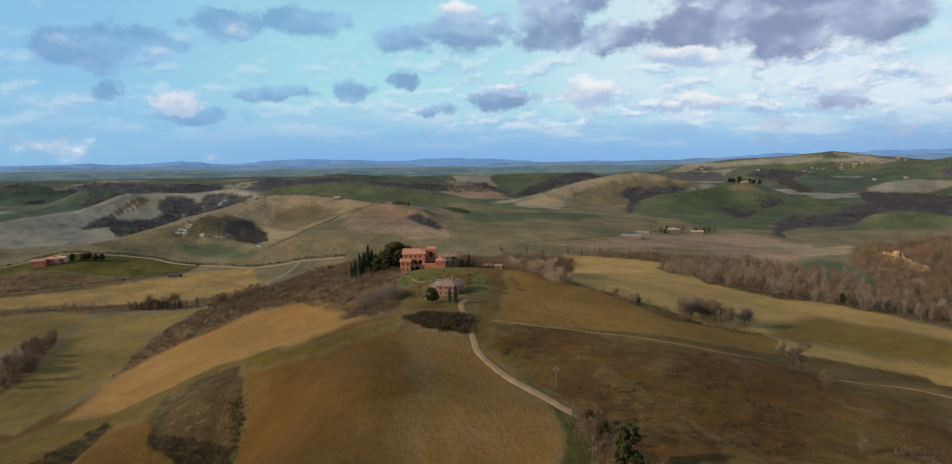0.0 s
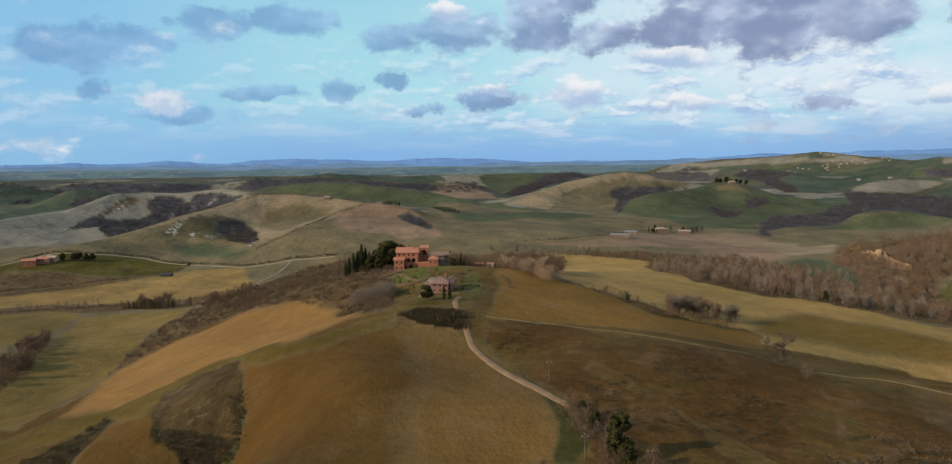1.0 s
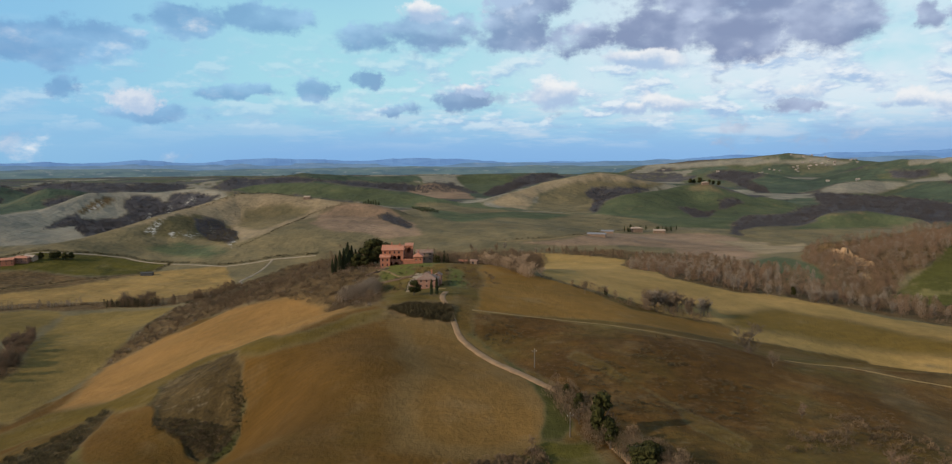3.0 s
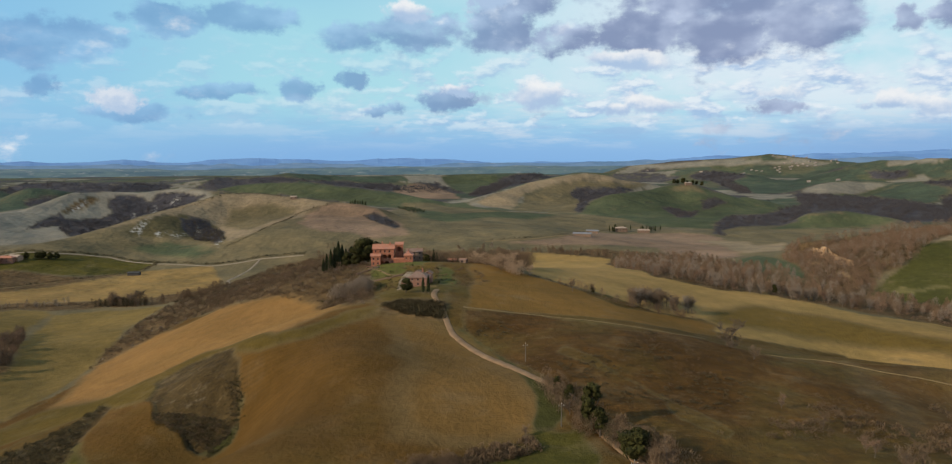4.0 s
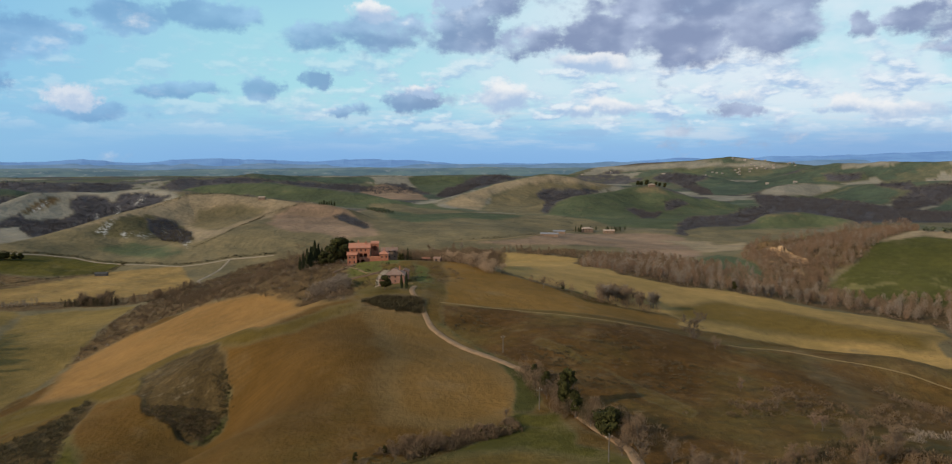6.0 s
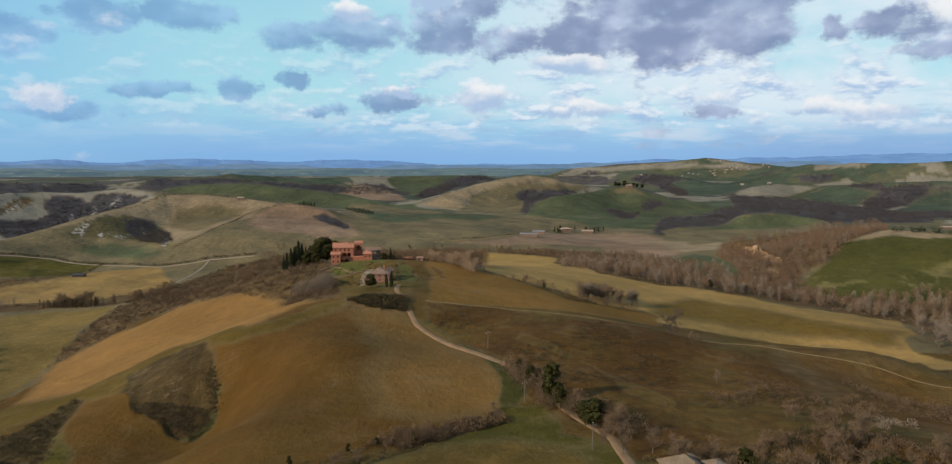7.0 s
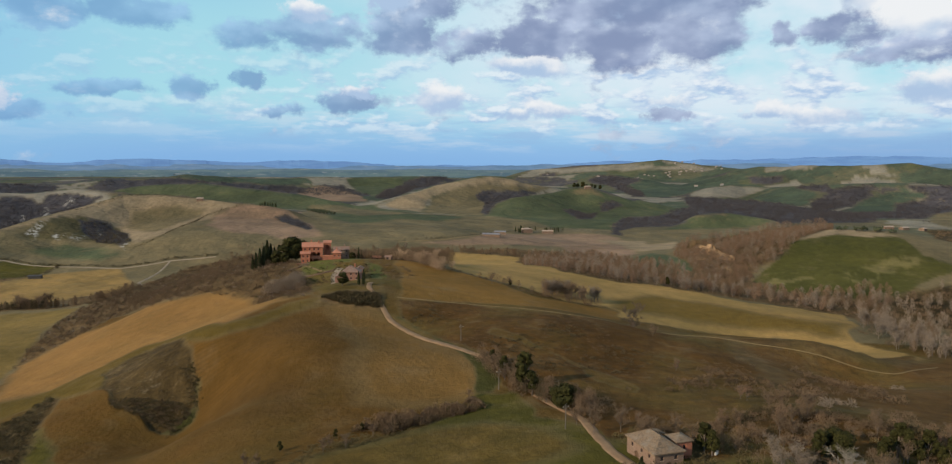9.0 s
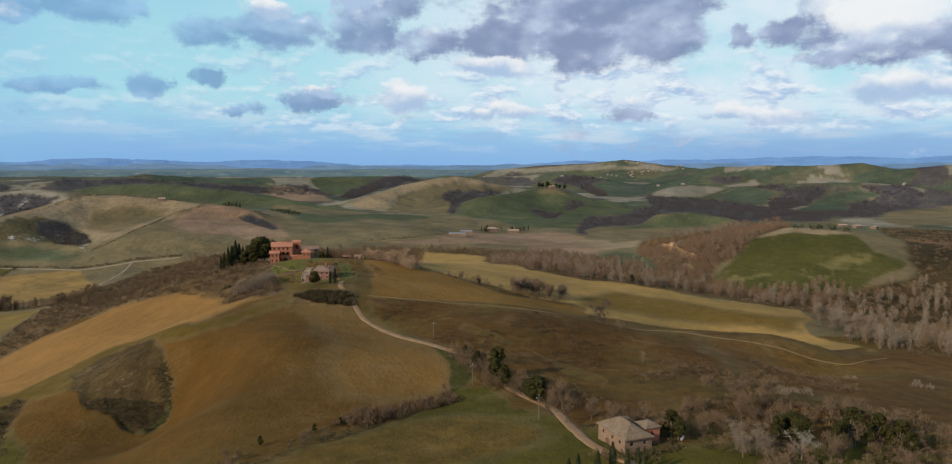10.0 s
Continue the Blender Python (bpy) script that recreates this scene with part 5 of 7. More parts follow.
def build_mountains():
    """Blue ranges and the wooded plain at the edge of the land, one behind the other, distance haze in their colour and
    glow.
    """
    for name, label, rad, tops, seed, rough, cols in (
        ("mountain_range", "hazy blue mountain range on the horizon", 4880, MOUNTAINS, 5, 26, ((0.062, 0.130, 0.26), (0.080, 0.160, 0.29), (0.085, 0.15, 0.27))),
        ("mountain_foothills", "haze-blue wooded foothills before the mountains", 4780, FOOTHILLS, 9, 16, ((0.050, 0.100, 0.165), (0.075, 0.125, 0.19), (0.12, 0.15, 0.19))),
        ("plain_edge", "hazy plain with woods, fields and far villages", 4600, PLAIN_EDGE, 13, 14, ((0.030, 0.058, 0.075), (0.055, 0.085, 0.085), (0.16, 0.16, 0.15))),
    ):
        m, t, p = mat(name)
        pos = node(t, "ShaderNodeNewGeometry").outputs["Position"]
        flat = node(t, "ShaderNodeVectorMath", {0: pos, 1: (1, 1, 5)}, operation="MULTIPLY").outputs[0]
        # aerial haze is painted in: blue base colours and a steady glow
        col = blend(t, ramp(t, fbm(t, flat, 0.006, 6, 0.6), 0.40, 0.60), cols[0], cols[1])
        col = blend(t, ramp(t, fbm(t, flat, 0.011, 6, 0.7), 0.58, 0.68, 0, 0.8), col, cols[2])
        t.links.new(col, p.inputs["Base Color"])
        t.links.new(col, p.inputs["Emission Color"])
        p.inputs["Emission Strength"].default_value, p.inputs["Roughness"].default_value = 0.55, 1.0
        q = np.array(tops, float)
        bm = bmesh.new()
        rows = []
        for a in np.arange(-65, 65.01, 0.12):
            top = np.interp(a, q[:, 0], q[:, 1]) + float(octaves(np.array(a), np.array(0.3), 4.0, 6, seed)) * rough
            x, y = math.sin(radians(a)), math.cos(radians(a))
            rows.append([bm.verts.new((x * d, y * d, z)) for d, z in ((rad - 420, 10), (rad - 160, 60 + 0.55 * (top - 60)), (rad, top), (rad + 25, 40))])
        for c, d in zip(rows, rows[1:]):
            for k in range(3):
                bm.faces.new((c[k], d[k], d[k + 1], c[k + 1]))
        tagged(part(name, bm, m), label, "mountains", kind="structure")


MOUNTAINS = [(-65, 118), (-42, 122), (-34, 128), (-28, 132), (-20, 140), (-14, 140), (-8, 150), (-4, 130), (0, 128), (5, 132), (10, 140), (14, 155), (18, 160), (22, 162), (30, 178), (36, 196), (42, 210), (50, 215), (65, 210)]
FOOTHILLS = [(-65, 104), (-30, 108), (-15, 112), (0, 112), (10, 120), (20, 136), (30, 150), (42, 165), (65, 155)]
PLAIN_EDGE = [(-65, 84), (-30, 88), (-15, 92), (0, 92), (10, 100), (20, 112), (30, 122), (42, 130), (65, 125)]
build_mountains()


def build_cliff():
    """Bare sand faces in the wooded hillside, gullied and uneven, as one steep bank."""
    p = np.array(CLIFF, float)
    s = np.concatenate([[0], np.cumsum(np.hypot(*np.diff(p, axis=0).T))])
    u = np.arange(0, s[-1], 0.8)
    x, y = np.interp(u, s, p[:, 0]), np.interp(u, s, p[:, 1])
    bm = bmesh.new()
    rows = []
    for k in range(len(u)):
        tall = 11 * math.sin(math.pi * min(max(u[k] / s[-1], 0.04), 0.96)) ** 0.5 * (1 + 0.5 * float(octaves(np.array(u[k]), np.array(1.7), 16, 4, 3)))
        z0, row = gz(x[k], y[k]), []
        away = Vector((x[k], y[k], 0)).normalized()
        for i in range(13):
            f = i / 12
            back = 9 * f**1.4 + 8.0 * float(octaves(np.array(u[k]), np.array(f * 14), 5, 4, 8)) * (0.3 + f) + (7 if i == 12 else 0)
            row.append(bm.verts.new((x[k] + away.x * back, y[k] + away.y * back, z0 - 1.5 + tall * f - (5 if i == 12 else 0))))
        rows.append(row)
    for c, d in zip(rows, rows[1:]):
        for i in range(12):
            bm.faces.new((c[i], d[i], d[i + 1], c[i + 1]))
    tagged(part("sand_cliff", bm, M_SAND), "tan eroded sand cliff among russet trees", "cliff", kind="structure")


M_SAND = plain("bare_sand", (0.38, 0.24, 0.125), 0.95, 0.45, 0.35, 0.6, other=(0.12, 0.075, 0.04))
build_cliff()


# ---- buildings ----
def wall_part(parent, w, h, openings, material, m, thick=0.45, below=2.0, label=""):
    """A wall w wide along x, its outer face at y = 0, with openings (x, z, width, height, arched) cut through, and their panes."""
    xs, zs = {-w / 2, w / 2}, {-below, h}
    for x, z, ow, oh, _ in openings:
        xs |= {x - ow / 2, x + ow / 2}
        zs |= {z, z + oh}
    xs, zs = sorted(xs), sorted(zs)
    bm = bmesh.new()
    nx, nz = len(xs), len(zs)
    full = {(i, k) for i in range(nx - 1) for k in range(nz - 1) if not any(abs((xs[i] + xs[i + 1]) / 2 - x) < ow / 2 and z < (zs[k] + zs[k + 1]) / 2 < z + oh for x, z, ow, oh, _ in openings)}
    grid = {}

    def vert(i, k, y):
        if (i, k, y) not in grid:
            grid[(i, k, y)] = bm.verts.new((xs[i], y, zs[k]))
        return grid[(i, k, y)]

    for i, k in full:
        for y in (0, thick):
            bm.faces.new([vert(i, k, y), vert(i + 1, k, y), vert(i + 1, k + 1, y), vert(i, k + 1, y)])
        for di, dk, a, b in ((-1, 0, (0, 0), (0, 1)), (1, 0, (1, 0), (1, 1)), (0, -1, (0, 0), (1, 0)), (0, 1, (0, 1), (1, 1))):
            if (i + di, k + dk) not in full:
                p, q = (i + a[0], k + a[1]), (i + b[0], k + b[1])
                bm.faces.new([vert(*p, 0), vert(*q, 0), vert(*q, thick), vert(*p, thick)])
    for x, z, ow, oh, arched in openings:
        if arched:  # the corners over the arch
            r = ow / 2
            for s in (-1, 1):
                pts = [(x + s * r, z + oh)] + [(x + s * r * math.cos(u), z + oh - r + r * math.sin(u)) for u in np.linspace(0, math.pi / 2, 6)]
                for y0, y1 in ((0, thick),):
                    a = [bm.verts.new((px, y0, pz)) for px, pz in pts]
                    b = [bm.verts.new((px, y1, pz)) for px, pz in pts]
                    bm.faces.new(a)
                    bm.faces.new(b[::-1])
                    for i in range(len(pts)):
                        bm.faces.new((a[i], b[i], b[(i + 1) % len(pts)], a[(i + 1) % len(pts)]))
    bmesh.ops.remove_doubles(bm, verts=bm.verts, dist=0.001)
    bmesh.ops.transform(bm, matrix=m, verts=bm.verts)
    bmesh.ops.recalc_face_normals(bm, faces=bm.faces)
    wall = part("wall", bm, material, parent, label)
    for x, z, ow, oh, arched in openings:
        bm = bmesh.new()
        if arched and oh > 2.2:
            continue
        box(bm, x - ow / 2 + 0.003, x + ow / 2 - 0.003, 0.2, 0.26, z + 0.003, z + oh - 0.003)
        bmesh.ops.transform(bm, matrix=m, verts=bm.verts)
        door = z < 0.3 and oh > 1.8
        win = part("door" if door else "window", bm, M_FRAME, parent)
        if not door:
            bm = bmesh.new()
            for s in (-1, 1):
                box(bm, x + s * ow / 4 - ow * 0.2, x + s * ow / 4 + ow * 0.2, 0.17, 0.199, z + 0.08, z + oh - 0.08)
            bmesh.ops.transform(bm, matrix=m, verts=bm.verts)
            part("pane", bm, M_GLASS, win, "dark glass panes")
            bm = bmesh.new()
            box(bm, x - ow / 2 - 0.1, x + ow / 2 + 0.1, -0.08, 0.15, z - 0.1, z - 0.003)
            bmesh.ops.transform(bm, matrix=m, verts=bm.verts)
            part("sill", bm, M_STONE, win)
    return wall


def roof_part(parent, x0, x1, y0, y1, z, rise, kind, material, over=0.5, thick=0.25, label=""):
    """A hipped, gabled (ridge along x or y) or lean-to roof with overhang and thickness."""
    x0, x1, y0, y1 = x0 - over, x1 + over, y0 - over, y1 + over
    z -= 0.12
    cx, cy = (x0 + x1) / 2, (y0 + y1) / 2
    if kind == "hip":
        k = min(x1 - x0, y1 - y0) / 2
        along = (x1 - x0) > (y1 - y0)
        a, b = ((x0 + k, cy), (x1 - k, cy)) if along else ((cx, y0 + k), (cx, y1 - k))
        tops = [(*a, z + rise), (*b, z + rise)]
        base = [(x0, y0, z), (x1, y0, z), (x1, y1, z), (x0, y1, z)]
        v = base + tops
        f = [(0, 1, 5, 4), (1, 2, 5), (2, 3, 4, 5), (3, 0, 4)] if along else [(0, 1, 4), (1, 2, 5, 4), (2, 3, 5), (3, 0, 4, 5)]
    elif kind == "gable_x":
        v = [(x0, y0, z), (x1, y0, z), (x1, y1, z), (x0, y1, z), (x0, cy, z + rise), (x1, cy, z + rise)]
        f = [(0, 1, 5, 4), (2, 3, 4, 5)]
    elif kind == "gable_y":
        v = [(x0, y0, z), (x1, y0, z), (x1, y1, z), (x0, y1, z), (cx, y0, z + rise), (cx, y1, z + rise)]
        f = [(1, 2, 5, 4), (3, 0, 4, 5)]
    elif kind == "lean_y":  # falls towards the front
        v = [(x0, y0, z), (x1, y0, z), (x1, y1, z + rise), (x0, y1, z + rise)]
        f = [(0, 1, 2, 3)]
    else:  # lean_x: falls to -x
        v = [(x0, y0, z), (x1, y0, z + rise), (x1, y1, z + rise), (x0, y1, z)]
        f = [(0, 1, 2, 3)]
    bm = bmesh.new()
    vs = [bm.verts.new(p) for p in v]
    for q in f:
        bm.faces.new([vs[i] for i in q])
    # thickness
    lows = {i: bm.verts.new((v[i][0], v[i][1], v[i][2] - thick)) for i in range(len(v))}
    for q in f:
        bm.faces.new([lows[i] for i in q][::-1])
    edges = {}
    for q in f:
        for i, j in zip(q, q[1:] + q[:1]):
            edges[(min(i, j), max(i, j))] = edges.get((min(i, j), max(i, j)), 0) + 1
    for (i, j), c in edges.items():
        if c == 1:
            bm.faces.new((vs[i], vs[j], lows[j], lows[i]))
    bmesh.ops.recalc_face_normals(bm, faces=bm.faces)
    roof = part("roof", bm, material, parent, label)
    if kind in ("gable_x", "gable_y", "hip"):
        i, j = (4, 5)
        bm = bmesh.new()
        a, b = Vector(v[i]), Vector(v[j])
        if (a - b).length > 0.3:
            tube(bm, [a, b], [0.16, 0.16], 6)
            part("ridge_tiles", bm, material, roof)
        else:
            bm.free()
    return roof


def gable_ends(parent, x0, x1, y0, y1, z, rise, kind, material):
    cx, cy = (x0 + x1) / 2, (y0 + y1) / 2
    tris = [[(x, y0, z), (x, y1, z), (x, cy, z + rise * 0.9)] for x in (x0 + 0.01, x1 - 0.41)] if kind == "gable_x" else [[(x0, y, z), (x1, y, z), (cx, y, z + rise * 0.9)] for y in (y0 + 0.01, y1 - 0.41)]
    step = Vector((0.4, 0, 0)) if kind == "gable_x" else Vector((0, 0.4, 0))
    for tri in tris:
        bm = bmesh.new()
        a = [bm.verts.new(p) for p in tri]
        b = [bm.verts.new(Vector(p) + step) for p in tri]
        bm.faces.new(a)
        bm.faces.new(b[::-1])
        for i in range(3):
            bm.faces.new((a[i], a[(i + 1) % 3], b[(i + 1) % 3], b[i]))
        bmesh.ops.recalc_face_normals(bm, faces=bm.faces)
        part("gable", bm, material, parent)


def block(parent, x0, x1, y0, y1, h, rise, kind, wall, tile, front=(), left=(), right=(), back=(), over=0.5, below=2.5):
    """One block of a building in its parent's coordinates: four walls with openings, gables and a roof."""
    cx, cy, w, d = (x0 + x1) / 2, (y0 + y1) / 2, x1 - x0, y1 - y0
    t = 0.45
    wall_part(parent, w, h, front, wall, pose(cx, y0, 0), below=below)
    wall_part(parent, w, h, back, wall, pose(cx, y1, 0, 0, 0, 180), below=below)
    wall_part(parent, d - 2 * t, h, left, wall, pose(x0, cy, 0, 0, 0, -90), below=below)
    wall_part(parent, d - 2 * t, h, right, wall, pose(x1, cy, 0, 0, 0, 90), below=below)
    if kind.startswith("gable"):
        gable_ends(parent, x0, x1, y0, y1, h, rise, kind, wall)
    return roof_part(parent, x0, x1, y0, y1, h, rise, kind, tile, over)


def chimney(parent, x, y, z, material=None):
    bm = bmesh.new()
    box(bm, x - 0.35, x + 0.35, y - 0.3, y + 0.3, z - 1.2, z + 0.9)
    box(bm, x - 0.45, x + 0.45, y - 0.4, y + 0.4, z + 0.9, z + 1.05)
    part("chimney", bm, material or M_BRICK, parent)


def win_row(xs, zs, w=0.9, h=1.4):
    return [(x, z, w, h, False) for x in xs for z in zs]


def build_villa():
    v = thing("villa", "red brick villa with tiled roofs, loggia and courtyard", "villa", -64.3, 456, 73.7, 5)
    arches = [(-1.4, 0.0, 2.6, 3.0, True), (2.2, 0.0, 2.6, 3.0, True)]
    loggia = [(-1.8, 4.6, 2.2, 2.4, True), (1.0, 4.6, 2.2, 2.4, True), (3.8, 4.6, 2.2, 2.4, True)]
    r = block(v, -11.5, 1.5, 0, 10.5, 10.6, 2.5, "gable_x", M_BRICK, M_TILE, front=arches + loggia + win_row((-4.8,), (1.2, 4.6, 8.2)) + win_row((-1.8, 1.0, 3.8), (8.2,)), left=win_row((-3, 0, 3), (1.4, 4.8, 8.2)), right=win_row((-2, 2), (5, 8.2)))
    chimney(r, -6, 6.5, 13.4)
    chimney(r, -1, 4.0, 13.2)
    block(v, -12.5, -6.6, -3.6, -0.01, 6.6, 1.3, "lean_y", M_BRICK, M_TILE, front=win_row((-1.4, 1.4), (1.0, 4.0)), left=win_row((0,), (1.0, 4.0)))
    block(v, 1.6, 8.0, -1.0, -0.4, 4.6, 0.3, "gable_x", M_BRICK, M_TILE, front=[(0.4, 0, 2.0, 2.9, True)], over=0.15)
    r = block(v, 8.1, 13.4, -1.5, 8.0, 6.6, 1.9, "hip", M_BRICK, M_TILE, front=win_row((-1.3, 1.3), (1.0, 4.0), 0.8, 1.2), right=win_row((-2.5, 1.0), (1.2, 4.2)))
    chimney(r, 10.8, 3.4, 8.4)
    block(v, 2.0, 7.0, 10.0, 14.0, 12.2, 1.2, "lean_y", M_BRICK, M_TILE, front=[(0, 7.2, 2.4, 3.6, True)], over=0.3)
    block(v, -9.0, 1.4, 10.6, 16.0, 8.6, 1.6, "gable_x", M_BRICK, M_TILE, left=win_row((0,), (1.4, 5.0)))
    r = block(v, 8.5, 19.0, 20, 27, 6.0, 1.8, "gable_x", M_OLDSTONE, M_PINKTILE, front=win_row((-3.6, 0, 3.6), (1.2, 4.4), 0.8, 1.2))
    chimney(r, 16, 24, 8.2, M_OLDSTONE)
    # terrace and retaining wall
    bm = bmesh.new()
    box(bm, -15, 14.5, -7.5, -3.7, -4.5, -0.05)
    box(bm, -15, 14.5, -7.6, -7.2, -0.05, 0.75)
    part("terrace", bm, M_PINK, v, "low brick terrace wall")
    return v


def build_barn():
    b = thing("farmhouse", "pinkish brick farmhouse with a hipped tile roof", "house", -39.3, 383, 73.3, -4)
    wins = win_row((-3.0, 0, 3.0), (0.8, 3.2), 0.8, 1.1)
    r = block(b, -5, 5, 0, 9.5, 5.0, 2.6, "hip", M_PINK, M_PINKTILE, front=wins, left=win_row((-2.5, 1.5), (3.2,), 0.8, 1.1), right=win_row((-2.5, 0, 2.5), (0.8, 3.2), 0.8, 1.1))
    chimney(r, 1.5, 6.2, 7.9)
    block(b, -9.0, -5.02, 0.5, 15, 2.4, 1.2, "lean_x", M_PINK, M_PINKTILE, left=[(2, 0, 2.4, 2.0, False)])
    block(b, -4.4, -0.6, 13, 18, 5.2, 1.2, "gable_y", M_PINK, M_PINKTILE, front=win_row((0,), (2.6,), 0.8, 1.0))
    block(b, 1.4, 5.0, 13, 18, 5.0, 1.2, "gable_y", M_PINK, M_PINKTILE, front=win_row((0,), (2.6,), 0.8, 1.0))
    return b


def build_garden_shed():
    s = thing("garden_building", "low stone outbuilding with a dark arched opening", "shed", -20, 468, None, -20)
    block(s, -2.2, 2.2, 0, 3.2, 2.0, 0.7, "gable_x", M_OLDSTONE, M_PINKTILE, front=[(-0.4, 0, 1.6, 1.7, True)])
    s = thing("garden_building", "small tiled outbuilding behind the courtyard", "shed", -28, 489, None, 10)
    block(s, -2.6, 2.6, 0, 3.5, 2.2, 0.9, "gable_x", M_PINK, M_TILE, front=[(0, 0, 1.2, 2.0, False)])


def garden_wall(line, label):
    """A low wall of rough stones along a line, stepping with the ground."""
    w = thing("garden_wall", label, "wall", *line[0], None, 0)
    p = np.array(line, float)
    s = np.concatenate([[0], np.cumsum(np.hypot(*np.diff(p, axis=0).T))])
    rng = random.Random(len(label))
    z0 = gz(*line[0])
    for u in np.arange(0.6, s[-1], 1.25):
        x, y = float(np.interp(u, s, p[:, 0])), float(np.interp(u, s, p[:, 1]))
        x2, y2 = float(np.interp(u + 0.5, s, p[:, 0])), float(np.interp(u + 0.5, s, p[:, 1]))
        bm = bmesh.new()
        box(bm, -0.62, 0.62, -0.25, 0.25, -0.6, rng.uniform(0.65, 0.95))
        bmesh.ops.bevel(bm, geom=bm.edges[:], offset=0.06, segments=1, affect="EDGES")
        stone = part("stone", bm, M_OLDSTONE, w)
        stone.matrix_basis = pose(x - line[0][0], y - line[0][1], gz(x, y) - z0, 0, 0, math.degrees(math.atan2(y2 - y, x2 - x)))


def build_ruin():
    """An empty farmhouse beside the road, its roof sagging and broken at one corner."""
    a = thing("abandoned_farmhouse", "abandoned stone farmhouse with a weathered sagging tile roof", "house", 46.0, 128.2, 73.7, 12)
    block(a, -3.6, 3.6, -5.9, 5.9, 4.1, 2.3, "hip", M_OLDSTONE, M_RUINTILE, front=win_row((-1.8, 1.7), (2.2,), 0.8, 0.9) + [(0, -0.4, 1.2, 2.1, False)], left=win_row((-3.6, 0.4, 3.6), (2.2,), 0.8, 0.9) + [(-1.6, -0.4, 1.8, 2.2, True)], right=win_row((-2.0, 1.6), (2.0,), 0.8, 0.9), over=0.45)
    block(a, 3.62, 7.6, -3.2, 1.2, 5.0, 1.0, "hip", M_BRICK, M_RUINTILE, front=win_row((0,), (0.4, 2.9), 0.7, 1.0), right=win_row((0,), (2.8,), 0.7, 1.0), over=0.3)
    # rubble of the fallen corner and bare rafters
    rng = random.Random(4)
    bm = bmesh.new()
    for _ in range(40):
        s = rng.uniform(0.12, 0.4)
        box(bm, -s, s, -s * 0.7, s * 0.7, -s * 0.5, s * 0.5, pose(rng.uniform(4, 8), rng.uniform(-5.5, -3.6), rng.uniform(-0.3, 0.4), rng.uniform(0, 90), rng.uniform(0, 90), rng.uniform(0, 360)))
    part("rubble", bm, M_STONE, a, "fallen stones")
    for k in range(5):
        bm = bmesh.new()
        box(bm, -0.08, 0.08, -1.3, 1.3, -0.08, 0.08, pose(2.2 + 0.5 * k, 3.4, 5.6 - 0.3 * k, -18, 0, 0))
        part("rafter", bm, M_POLE, a)
    w = thing("white_wall_stub", "short whitewashed wall stub in the grass", "wall", 60.5, 128, None, 50)
    bm = bmesh.new()
    box(bm, -1.1, 1.1, -0.2, 0.2, -0.5, 0.9)
    bmesh.ops.bevel(bm, geom=bm.edges[:], offset=0.08, segments=1, affect="EDGES")
    part("wall", bm, M_PLASTER, w)


M_TOWN = plain("greyish_plaster", (0.21, 0.185, 0.165), 0.9, 0.15, 0.5)
M_DULLROOF = plain("dull_sheet_roof", (0.17, 0.165, 0.165), 0.8, 0.12, 0.5)
M_PLASTER = plain("pale_plaster", (0.62, 0.56, 0.48), 0.9, 0.15, 1.0, 0.2)
M_DARKWOOD = plain("dark_boards", (0.06, 0.055, 0.05), 0.8, 0.2)


def simple_house(name, label, x, y, w, d, h, rise, kind, wall, tile, turn, wins=True, group=""):
    v = thing(name, label, "house" if "house" in name else "barn", x, y, None, turn, group)
    xs = np.linspace(-w / 2 + 1.6, w / 2 - 1.6, max(2, int(w / 4)))
    rows = (1.0, 3.8) if h > 5 else (1.0,)
    block(v, -w / 2, w / 2, -d / 2, d / 2, h, rise, kind, wall, tile, front=win_row(xs, rows, 1.0, 1.4) if wins else [], left=win_row((0,), rows, 1.0, 1.4) if wins else [])
    return v


